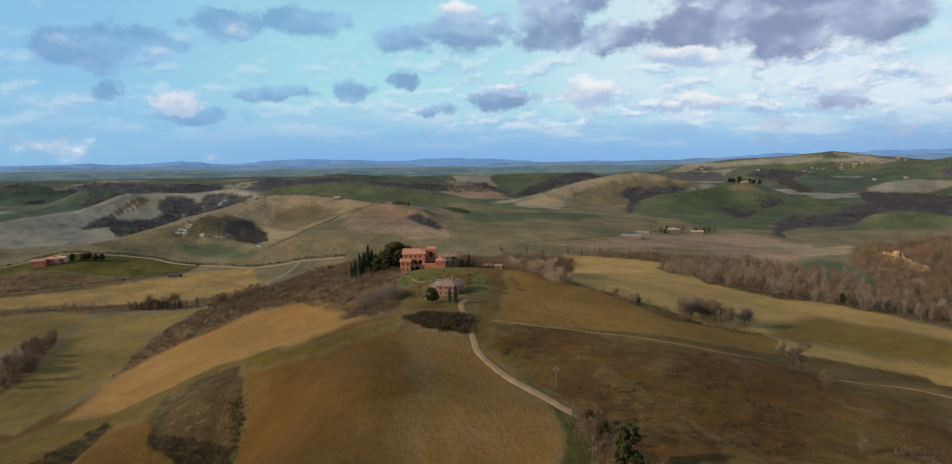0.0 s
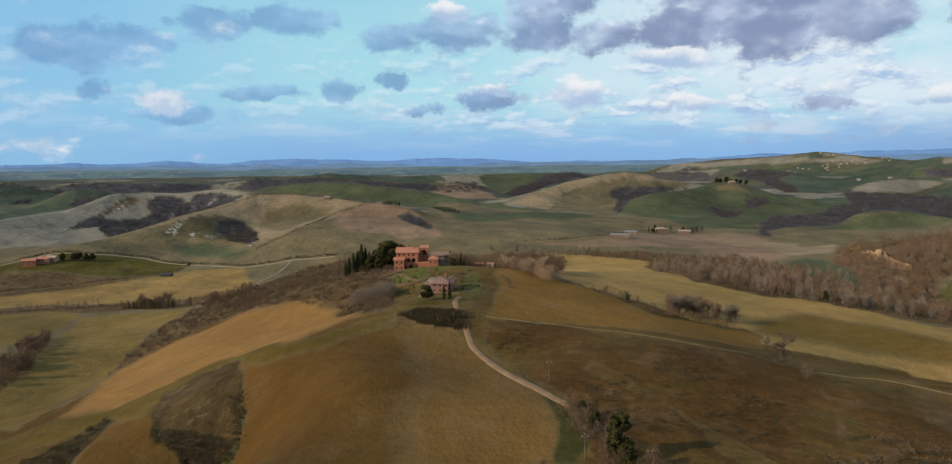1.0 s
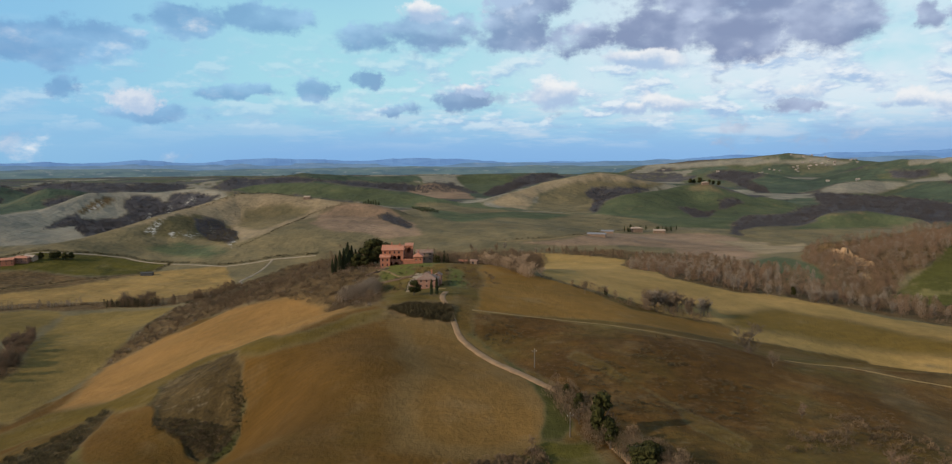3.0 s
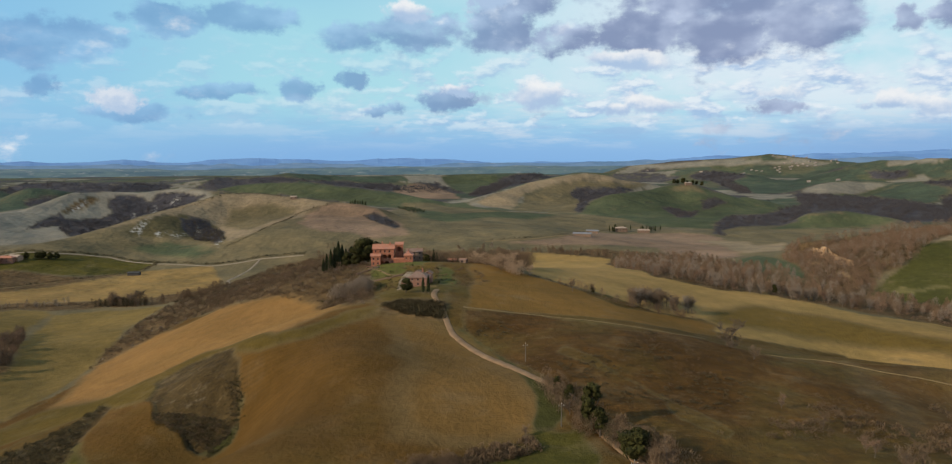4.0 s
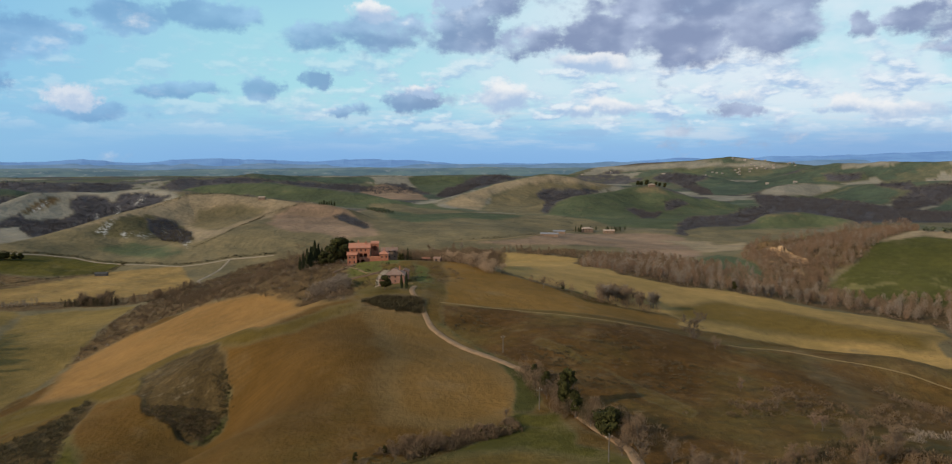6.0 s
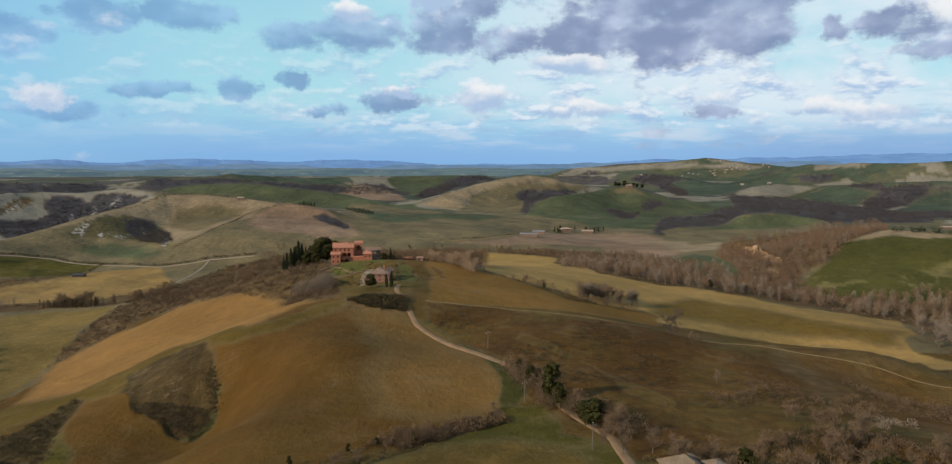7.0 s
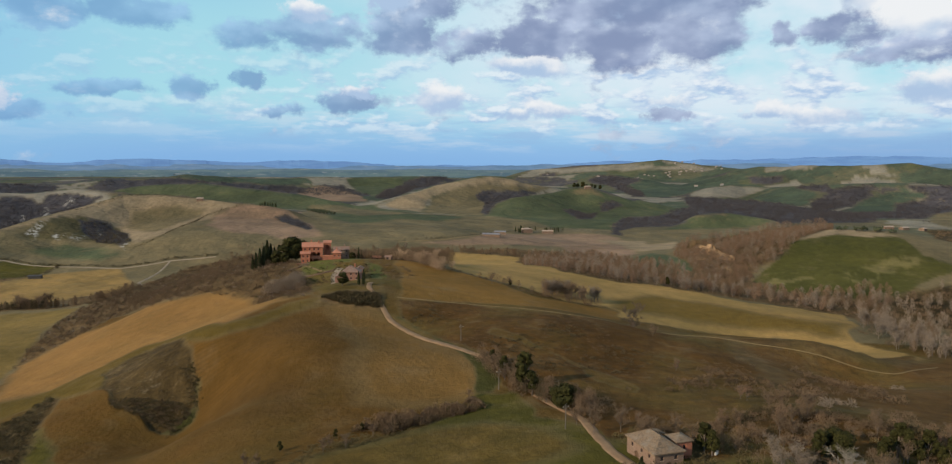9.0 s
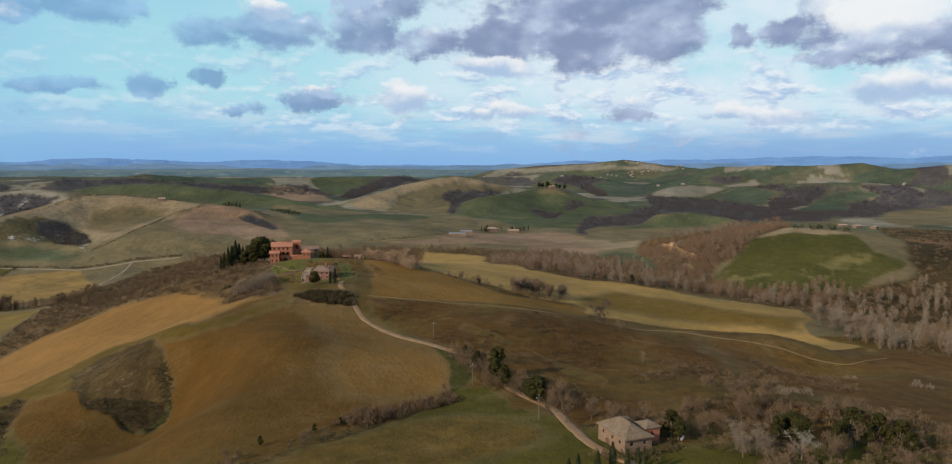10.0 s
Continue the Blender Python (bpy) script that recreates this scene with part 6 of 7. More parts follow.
def build_far_buildings():
    # the farm in the left valley
    simple_house("farmhouse", "brick farmhouse in the valley beside dark trees", *LEFT_FARM[0], 15, 9, 6.5, 2.2, "gable_x", M_BRICK, M_TILE, 20, group="valley farm")
    simple_house("farmhouse", "tiled farm building in the valley", *LEFT_FARM[1], 18, 9, 6, 2, "hip", M_PINK, M_TILE, 10, group="valley farm")
    simple_house("farmhouse", "low tiled farm wing in the valley", *LEFT_FARM[2], 14, 8, 4.5, 1.8, "gable_x", M_STONE, M_OLDTILE, -10, group="valley farm")
    simple_house("field_barn", "low dark field barn beside the lane", *HUT[0], 13, 6, 3.2, 1.2, "gable_x", M_DARKWOOD, M_DARKWOOD, 8, False)
    # the farm across the valley
    simple_house("long_shed", "long cattle shed with a grey roof", *FARM_SPOTS[0], 24, 10, 3.2, 1.5, "gable_x", M_OLDSTONE, M_DULLROOF, -12, False, "distant farm")
    simple_house("long_shed", "tall hay shed with a grey roof", *FARM_SPOTS[1], 18, 9, 3.8, 1.5, "gable_x", M_OLDSTONE, M_DULLROOF, -12, False, "distant farm")
    simple_house("farmhouse", "pale stone farmhouse among cypresses", *FARM_SPOTS[2], 18, 10, 6.5, 2.0, "hip", M_OLDSTONE, M_OLDTILE, 6, group="distant farm")
    simple_house("farmhouse", "pale farm wing with a grey roof", *FARM_SPOTS[3], 18, 8, 4.2, 1.8, "gable_x", M_OLDSTONE, M_OLDTILE, -6, group="distant farm")
    simple_house("hill_house", "small pale house on a bare hilltop", *FAR_HOUSES[0], 10, 7, 3.6, 1.6, "gable_x", M_OLDSTONE, M_OLDTILE, 5)
    simple_house("hill_house", "stone house among dark trees on a hill", *FAR_HOUSES[1], 15, 9, 5, 2, "hip", M_OLDSTONE, M_OLDTILE, 5)
    for k, (x, y) in enumerate(EAST_FARM):
        simple_house("farmhouse", "low stone farm buildings beyond the green hill", x, y, 18 - 3 * k, 9, 4.0, 1.8, "gable_x", M_OLDSTONE, M_OLDTILE, 15 * k, group="east farm")
    # the hill town and scattered far houses
    rng = random.Random(8)
    town = simple_house("town_house", "pale house of a hill town on the skyline", TOWN[0], TOWN[1], 11, 7, 4.5, 1.8, "gable_x", M_TOWN, M_OLDTILE, 0, group="hill town")
    for k in range(34):
        x, y = TOWN[0] + rng.gauss(40, 170), TOWN[1] + rng.gauss(-170, 60)
        copy_thing(town, pose(x, y, gz(x, y) - 1, 0, 0, rng.uniform(-40, 40)))
    far = simple_house("far_house", "pale house on a distant ridge", 1250, 2700, 13, 8, 5.0, 2, "gable_x", M_TOWN, M_OLDTILE, 0, group="far houses")
    for k in range(16):
        a, r = radians(rng.uniform(8, 46)), rng.uniform(2300, 4300)
        x, y = r * math.sin(a), r * math.cos(a)
        copy_thing(far, pose(x, y, gz(x, y) - 0.5, 0, 0, rng.uniform(-40, 40)))


build_villa()
build_barn()
build_garden_shed()
garden_wall(WALL_UPPER, "low stone retaining wall above the villa lawn")
garden_wall(WALL_LOWER, "low stone terrace wall across the garden slope")
build_ruin()
build_far_buildings()


def build_pole(x, y, h=6.6, turn=0.0):
    p = thing("utility_pole", "grey wooden utility pole with a crossarm", "utility pole", x, y, None, turn, "power line")
    bm = bmesh.new()
    tube(bm, [(0, 0, -0.8), (0, 0, h * 0.5), (0, 0, h)], [0.17, 0.14, 0.11], 8)
    part("pole", bm, M_POLE, p)
    bm = bmesh.new()
    box(bm, -0.9, 0.9, -0.07, 0.07, h - 0.75, h - 0.6)
    part("crossarm", bm, M_POLE, p)
    for s in (-0.8, 0, 0.8):
        bm = bmesh.new()
        tube(bm, [(s, 0, h - 0.6 if s else h), (s, 0, h - 0.45 if s else h + 0.1), (s, 0, h - 0.3 if s else h + 0.25)], [0.05, 0.09, 0.04], 6)
        part("insulator", bm, M_PLASTER, p)


for spot in POLES:
    build_pole(*spot, turn=20)


# ---- trees ----
def twig(bm, p, d, length, width):
    """A spray of twigs: one thin, pointed face."""
    side = d.cross(Vector((random.uniform(-1, 1), random.uniform(-1, 1), random.uniform(-1, 1))))
    if side.length < 1e-3:
        return
    side = side.normalized() * width
    a, b, c = bm.verts.new(p - side), bm.verts.new(p + side), bm.verts.new(p + d * length)
    bm.faces.new((a, b, c))


def bare_tree(name, label, h, spread, twig_material, bark, seed, twigs=760, category="tree", group=""):
    """A leafless tree: trunk and limbs, and a crown of twigs that thins outwards."""
    random.seed(seed)
    t = thing(name, label, category, 0, 0, -500, 0, group)
    bm, ends = bmesh.new(), []
    lean = Vector((random.uniform(-0.08, 0.08), random.uniform(-0.08, 0.08), 1))
    trunk = [Vector((0, 0, -0.6)), lean * h * 0.22, lean * h * 0.45, lean * h * 0.75]
    tube(bm, trunk, [0.02 * h, 0.015 * h, 0.010 * h, 0.004 * h], 6)
    for k in range(11):
        u = random.uniform(0.1, 0.7)
        s = lean * h * u
        az, up = k * 2.4 + random.uniform(-0.4, 0.4), random.uniform(0.5, 1.3)
        d = Vector((math.cos(az), math.sin(az), up)).normalized()
        ln = h * random.uniform(0.3, 0.45) * (1.1 - 0.4 * u)
        mid = s + d * ln * 0.5 + Vector((0, 0, 0.05 * ln))
        end = mid + (d + Vector((0, 0, random.uniform(0, 0.6)))).normalized() * ln * 0.6
        end.x, end.y = end.x * spread, end.y * spread
        tube(bm, [s, mid, end], [0.010 * h, 0.006 * h, 0.002 * h], 4)
        ends.append((s, mid, end))
        for _ in range(4):
            f = random.uniform(0.3, 1)
            q = s.lerp(mid, f) if random.random() < 0.4 else mid.lerp(end, f)
            dd = Vector((random.uniform(-1, 1), random.uniform(-1, 1), random.uniform(0.1, 1.2))).normalized()
            e = q + dd * h * random.uniform(0.1, 0.22)
            tube(bm, [q, q.lerp(e, 0.5) + Vector((0, 0, 0.02 * h)), e], [0.004 * h, 0.0028 * h, 0.0012 * h], 3)
            ends.append((q, q.lerp(e, 0.5), e))
    part("trunk", bm, bark, t)
    bm = bmesh.new()
    for _ in range(twigs):
        a, b, c = random.choice(ends)
        q = a.lerp(c, random.uniform(0.25, 1.0))
        d = Vector((random.uniform(-1, 1), random.uniform(-1, 1), random.uniform(-0.2, 1.3))).normalized()
        twig(bm, q + d * random.uniform(0, 0.06) * h, d, h * random.uniform(0.08, 0.18), h * random.uniform(0.003, 0.007))
    part("crown", bm, twig_material, t)
    return t


def leaf_clump(bm, c, r, count, size, flat=1.0):
    for _ in range(count):
        d = Vector((random.gauss(0, 1), random.gauss(0, 1), random.gauss(0, 1))).normalized()
        p = c + Vector((d.x * r, d.y * r, d.z * r * flat)) * random.uniform(0.72, 1.08)
        q = d.to_track_quat("Z", "Y") @ Euler((random.uniform(-0.9, 0.9), random.uniform(-0.9, 0.9), random.uniform(0, 6.3))).to_quaternion()
        s = size * random.uniform(0.6, 1.3)
        bm.faces.new([bm.verts.new(p + q @ Vector(v)) for v in ((-s, -s * 0.6, 0), (s, -s * 0.5, 0.1 * s), (s * 0.3, s, 0))])


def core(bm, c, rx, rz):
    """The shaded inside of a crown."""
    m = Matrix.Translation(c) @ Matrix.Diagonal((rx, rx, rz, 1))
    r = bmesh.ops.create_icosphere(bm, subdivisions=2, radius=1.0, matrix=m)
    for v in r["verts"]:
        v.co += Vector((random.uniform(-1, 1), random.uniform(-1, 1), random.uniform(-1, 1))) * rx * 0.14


def evergreen(name, label, h, width, seed, material, category="tree", clumps=16, per=90, group=""):
    random.seed(seed)
    t = thing(name, label, category, 0, 0, -500, 0, group)
    bm = bmesh.new()
    tube(bm, [(0, 0, -0.6), (0.1, 0, h * 0.3), (0, 0.1, h * 0.6)], [0.035 * h, 0.028 * h, 0.015 * h], 6)
    for k in range(5):
        a = k * 1.26 + random.random()
        tube(bm, [(0, 0, h * 0.3), (math.cos(a) * width * 0.2, math.sin(a) * width * 0.2, h * 0.5), (math.cos(a) * width * 0.36, math.sin(a) * width * 0.36, h * 0.65)], [0.016 * h, 0.011 * h, 0.005 * h], 4)
    part("trunk", bm, M_BARK, t)
    bm = bmesh.new()
    for k in range(clumps):
        a, u = random.uniform(0, 6.28), random.random()
        z = h * (0.3 + 0.6 * u)
        reach = width * 0.5 * math.sin(math.pi * (0.18 + 0.74 * u)) * random.uniform(0.45, 0.8)
        c = Vector((math.cos(a) * reach, math.sin(a) * reach, z))
        r = width * random.uniform(0.16, 0.26)
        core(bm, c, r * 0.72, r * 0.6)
        leaf_clump(bm, c, r, per, 0.028 * h + 0.06, 0.8)
    part("crown", bm, material, t)
    return t


def cypress(name, label, h, width, seed, group=""):
    random.seed(seed)
    t = thing(name, label, "cypress", 0, 0, -500, 0, group)
    bm = bmesh.new()
    tube(bm, [(0, 0, -0.6), (0, 0, h * 0.15), (0, 0, h * 0.9)], [0.02 * h, 0.016 * h, 0.004 * h], 6)
    part("trunk", bm, M_BARK, t)
    bm = bmesh.new()
    rings = []
    for k in range(9):
        u = k / 8
        r = width * 0.5 * (0.25 + 0.75 * math.sin(math.pi * min(1, 0.2 + 0.62 * u))) * (1 - u**3.2) * 0.8 + 0.02
        rings.append([bm.verts.new((r * random.uniform(0.85, 1.1) * math.cos(s * 0.785), r * random.uniform(0.85, 1.1) * math.sin(s * 0.785), h * (0.06 + 0.92 * u))) for s in range(8)])
    for a, b in zip(rings, rings[1:]):
        for s in range(8):
            bm.faces.new((a[s], a[(s + 1) % 8], b[(s + 1) % 8], b[s]))
    for _ in range(700):
        u = random.random() ** 0.9
        r = width * 0.5 * (0.25 + 0.75 * math.sin(math.pi * min(1, 0.2 + 0.62 * u))) * (1 - u**3.2) * random.uniform(0.7, 1.1) + 0.03
        a = random.uniform(0, 6.283)
        d = Vector((math.cos(a) * 0.35, math.sin(a) * 0.35, 1)).normalized()
        twig(bm, Vector((r * math.cos(a), r * math.sin(a), h * (0.04 + 0.92 * u))), d, h * random.uniform(0.04, 0.08), h * random.uniform(0.008, 0.016))
    part("crown", bm, M_CYPRESS, t)
    return t


used = set()


def plant(proto, x, y, size=1.0, turn=None, sink=0.0):
    m = pose(x, y, gz(x, y) - sink, 0, 0, random.uniform(0, 360) if turn is None else turn)
    if proto not in used:
        used.add(proto)
        proto.scale = (size,) * 3
        proto.matrix_basis = m @ Matrix.Diagonal((size, size, size, 1))
        return proto
    keep = proto.scale.copy()
    proto.scale = (size,) * 3
    ob = copy_thing(proto, m)
    proto.scale = keep
    return ob


RNG = np.random.default_rng(7)
BARE = [bare_tree("bare_tree", "leafless grey-brown tree at the edge of the fields", 10, 1.0, M_TWIG, M_BARK, s, group="valley woods") for s in (1, 2, 3)]
RUSSET = [bare_tree("bare_tree", "leafless tree with russet twigs in a wood", 9, 0.8, M_REDTWIG, M_BARK, s, 760, group="valley woods") for s in (4, 5)]
GREY = [bare_tree("bare_tree", "leafless pale grey poplar in the valley wood", 11, 0.6, M_GREYTWIG, M_GREYBARK, s, 700, group="valley woods") for s in (6, 7)]


def wood(poly, count, kinds, lo, hi):
    for x, y in scatter(poly, count, RNG):
        random.seed(int(x * 7 + y * 13))
        plant(random.choice(kinds), x, y, random.uniform(lo, hi))


wood(WOOD_EDGE, 44, GREY + RUSSET, 0.75, 1.0)
wood(BROOK_EDGE, 30, GREY, 0.75, 1.1)
wood(FOOT_WOOD, 46, BARE + RUSSET + BARE, 0.35, 0.75)
wood(HEDGE, 12, BARE, 0.25, 0.45)
for k, (x, y) in enumerate(HILL_TREES):
    random.seed(60 + k)
    plant((RUSSET + BARE)[k % 5], x, y, random.uniform(0.4, 0.7))
for k, (x, y) in enumerate(GREY_FOOT):
    random.seed(80 + k)
    plant(GREY[k % 2], x, y, random.uniform(0.55, 0.8))
wood(CLUMP, 40, BARE + BARE + GREY[:1], 0.75, 1.05)
wood(STRIP_TREES, 34, BARE + GREY, 0.6, 1.0)
wood(CREEK_TREES, 20, BARE, 0.8, 1.2)
wood(CREEK_WOOD, 34, BARE + RUSSET, 0.7, 1.1)

M_DARKTWIG = leafy("dark_twigs", (0.075, 0.053, 0.036), (0.105, 0.076, 0.052), 0.2)
BROAD = bare_tree("bare_tree", "broad leafless oak standing alone above the stubble", 9, 1.5, M_DARKTWIG, M_BARK, 11, 1300)
plant(BROAD, *SINGLES[0], 1.45, sink=3.2)
PUFF = bare_tree("bare_tree", "pale broad leafless tree at the field edge", 9, 1.5, M_PALETWIG, M_GREYBARK, 12, 1500, group="field edge trees")
for k, (x, y) in enumerate(PALE_PUFFS):
    random.seed(400 + k)
    plant(PUFF, x, y, (1.15, 0.95, 1.2, 0.85, 0.7)[k])
for k, s in ((2, 0.75), (3, 0.7), (5, 0.8), (7, 0.6)):
    plant(BARE[k % 3], *SINGLES[k], s)
HOLM = evergreen("holm_oak", "round dark holm oak beside the farm road", 8, 8.5, 23, M_EVERGREEN, clumps=24, per=110)
ivy = evergreen("ivy_tree", "dark ivy-clad tree beside the farm road", 9, 4.2, 21, M_EVERGREEN, clumps=22, per=80)
plant(ivy, 29, 202, 1.5)
plant(ivy, 30.5, 196, 0.95)
plant(HOLM, 36, 175, 1.0)
plant(ivy, 24.5, 218, 0.75)
plant(ivy, 21.5, 227, 0.62)
plant(ivy, *SINGLES[1], 0.9)
plant(ivy, *SINGLES[3], 0.5)
for k, (x, y) in enumerate(((37, 182), (39, 170), (41, 165), (33, 186), (36, 160), (38, 150), (45, 150), (24, 212))):
    random.seed(k)
    plant(BARE[k % 3], x, y, random.uniform(0.5, 0.8))
M_PALEWOOD = leafy("bleached_twigs", (0.24, 0.205, 0.16), (0.18, 0.15, 0.115), 0.15)
pale = bare_tree("dead_tree", "bleached bare dead tree standing in scrub", 8, 1.35, M_PALEWOOD, M_PALEBARK, 31, 620)
plant(pale, *DEAD_TREE[0], 1.0)
plant(HOLM, DEAD_TREE[0][0] + 4, DEAD_TREE[0][1] + 9, 0.95)
plant(ivy, DEAD_TREE[0][0] - 1, DEAD_TREE[0][1] + 8, 0.9)
for x, y in FOOT_EVERGREENS:
    random.seed(int(x))
    plant(ivy, x, y, random.uniform(0.65, 1.05))

CYP = cypress("cypress", "tall dark cypress beside the villa", 14, 2.6, 41, "villa cypresses")
for x, y, s in ((-108, 467, 0.85), (-106, 470, 1.0), (-104, 472, 1.05), (-102, 475, 1.3), (-100, 477, 1.1), (-104, 477, 1.0), (-110, 466, 0.7), (-98, 479, 0.9), (-33, 350, 0.55), (-30.5, 350.5, 0.62), (-42, 503, 0.8), (-40, 506, 0.65)):
    random.seed(int(x * 3))
    plant(CYP, x, y, s)
ROW_CYP = cypress("cypress", "dark cypress in a row on the bare hill", 12, 3.4, 45, "hill cypresses")
for k in range(11):
    (ax, ay), (bx, by) = HILL_ROW
    plant(ROW_CYP, ax + (bx - ax) * k / 10 + (k * 7 % 5) * 0.5, ay + (by - ay) * k / 10, 0.5 + 0.07 * (k * 5 % 4))
SMALL_CYP = cypress("cypress", "young cypress beside the abandoned farmhouse", 7, 1.6, 43, "ruin cypresses")
for k, (x, y) in enumerate(RUIN_CYPRESSES):
    plant(SMALL_CYP, x, y, 0.75 + 0.08 * (k % 4))
PINE = evergreen("holm_oak", "dark rounded holm oak beside the villa", 11, 10, 51, M_EVERGREEN, clumps=22)
for x, y, s in ((-92, 478, 1.2), (-87, 484, 1.65), (-80, 486, 1.35), (-95, 472, 0.9), (-90, 470, 0.7), (-74, 492, 1.0), (-52, 500, 0.8), (-41.5, 352, 0.66), (-46, 496, 0.6)):
    random.seed(int(x))
    plant(PINE, x, y, s)
OLIVE = evergreen("olive_tree", "small grey-green olive tree in a grove", 5, 5, 61, M_OLIVE, clumps=9, per=40, group="olive grove")
a, b, c, d = [np.array(p, float) for p in OLIVES]
for i in range(7):
    for j in range(5):
        p = a + (d - a) * i / 6 + (b - a) * j / 4
        random.seed(i * 9 + j)
        plant(OLIVE, p[0], p[1], 1.3 * random.uniform(0.85, 1.15))
(ax, ay), (bx, by) = CREST_TREES
for k in range(16):
    random.seed(200 + k)
    u = k / 15 + random.uniform(-0.03, 0.03)
    plant(OLIVE, ax + (bx - ax) * u, ay + (by - ay) * u + random.uniform(-6, 6), random.uniform(0.8, 1.4))
FARM_CYP = cypress("cypress", "dark cypress in the row beside a distant farm", 14, 3.2, 71, "farm cypresses")
for i, (x, y) in enumerate(scatter(FARM_TREES, 34, RNG)):
    plant(FARM_CYP, x, y, 0.35 + 0.3 * RNG.random())
for x, y in LEFT_FARM[3:] + [(p[0] + 12, p[1] + 6) for p in LEFT_FARM[3:]]:
    plant(PINE, x, y, 0.8)
for k in range(7):
    random.seed(300 + k)
    plant(PINE, FAR_HOUSES[1][0] - 30 + 11 * k, FAR_HOUSES[1][1] + 16 + 6 * (k % 2), random.uniform(0.8, 1.3))


# ---- scrub, hedges and far woods ----
def thicket(name, label, spots, material, lo, hi, leaves, seed, tall=0.7, category="scrub"):
    """Many small bushes: clumps of short sprays around uneven cores, as one mass."""
    rng = np.random.default_rng(seed)
    verts, faces, at = [], [], 0
    g = height(spots[:, 0], spots[:, 1])
    for (x, y), z in zip(spots, g):
        r = rng.uniform(lo, hi)
        n = int(leaves * 2.0)
        d = rng.normal(size=(n, 3))
        d[:, 2] = np.abs(d[:, 2]) + 0.05
        d /= np.linalg.norm(d, axis=1)[:, None]
        p = d * r * rng.uniform(0.45, 1.0, (n, 1)) * (1, 1, tall * 1.4)
        e = p + d * r * rng.uniform(0.14, 0.34, (n, 1)) * (0.9, 0.9, 1.0) + (0, 0, 0.1 * r)
        s = np.cross(d, rng.normal(size=(n, 3)))
        s *= (r * rng.uniform(0.035, 0.085, (n, 1))) / (np.linalg.norm(s, axis=1)[:, None] + 1e-6)
        tri = np.stack([p - s, p + s, e], 1).reshape(-1, 3) + (x, y, z - 0.15)
        verts.append(tri)
        faces.append(np.arange(at, at + 3 * n).reshape(-1, 3))
        at += 3 * n
    me = bpy.data.meshes.new(name)
    v, f = np.concatenate(verts), np.concatenate(faces)
    me.vertices.add(len(v))
    me.vertices.foreach_set("co", v.astype(np.float32).ravel())
    me.loops.add(f.size)
    me.loops.foreach_set("vertex_index", f.astype(np.int32).ravel())
    me.polygons.add(len(f))
    me.polygons.foreach_set("loop_start", np.arange(0, f.size, 3, dtype=np.int32))
    me.update(calc_edges=True)
    me.materials.append(material)
    return tagged(new(name, me), label, category, kind="stuff")


def tree_mass(name, label, spots, material, lo, hi, seed, twigs=260, slim=0.24):
    """A leafless wood as one mass: each tree a thin trunk and a crown of rising sprays."""
    rng = np.random.default_rng(seed)
    verts = []
    for (x, y), z in zip(spots, height(spots[:, 0], spots[:, 1])):
        h = rng.uniform(lo, hi)
        w = h * slim * rng.uniform(0.7, 1.2)
        u = rng.random(twigs) ** 0.8
        a = rng.uniform(0, 6.283, twigs)
        rr = w * np.sin(np.pi * (0.12 + 0.8 * u)) * np.sqrt(rng.random(twigs))
        p = np.stack([rr * np.cos(a), rr * np.sin(a), h * (0.05 + 0.8 * u)], 1)
        d = np.stack([0.5 * np.cos(a) + rng.normal(0, 0.3, twigs), 0.5 * np.sin(a) + rng.normal(0, 0.3, twigs), rng.uniform(0.9, 2.2, twigs)], 1)
        d /= np.linalg.norm(d, axis=1)[:, None]
        s = np.cross(d, rng.normal(size=(twigs, 3)))
        s *= rng.uniform(0.045, 0.10, (twigs, 1)) * (h / 10) / (np.linalg.norm(s, axis=1)[:, None] + 1e-6)
        e = p + d * h * rng.uniform(0.08, 0.2, (twigs, 1))
        spray = np.stack([p - s, p + s, e], 1).reshape(-1, 3)
        b = h * 0.016
        foot = np.array([[b, 0, -0.5], [-b / 2, b * 0.87, -0.5], [-b / 2, -b * 0.87, -0.5]])
        tip = np.array([rng.normal(0, 0.04) * h, rng.normal(0, 0.04) * h, h * 0.8])
        trunk = np.stack([np.stack([foot[k], foot[(k + 1) % 3], tip]) for k in range(3)]).reshape(-1, 3)
        verts.append(np.concatenate([spray, trunk]) + (x, y, z))
    v = np.concatenate(verts)
    f = np.arange(len(v), dtype=np.int32)
    me = bpy.data.meshes.new(name)
    me.vertices.add(len(v))
    me.vertices.foreach_set("co", v.astype(np.float32).ravel())
    me.loops.add(f.size)
    me.loops.foreach_set("vertex_index", f)
    me.polygons.add(len(f) // 3)
    me.polygons.foreach_set("loop_start", np.arange(0, f.size, 3, dtype=np.int32))
    me.update(calc_edges=True)
    me.materials.append(material)
    return tagged(new(name, me), label, "wood", kind="stuff")


def near_line(line, count, width, seed):
    rng = np.random.default_rng(seed)
    p = np.array(line, float)
    s = np.concatenate([[0], np.cumsum(np.hypot(*np.diff(p, axis=0).T))])
    u = rng.uniform(0, s[-1], count)
    return np.stack([np.interp(u, s, p[:, 0]), np.interp(u, s, p[:, 1])], 1) + rng.normal(0, width, (count, 2))


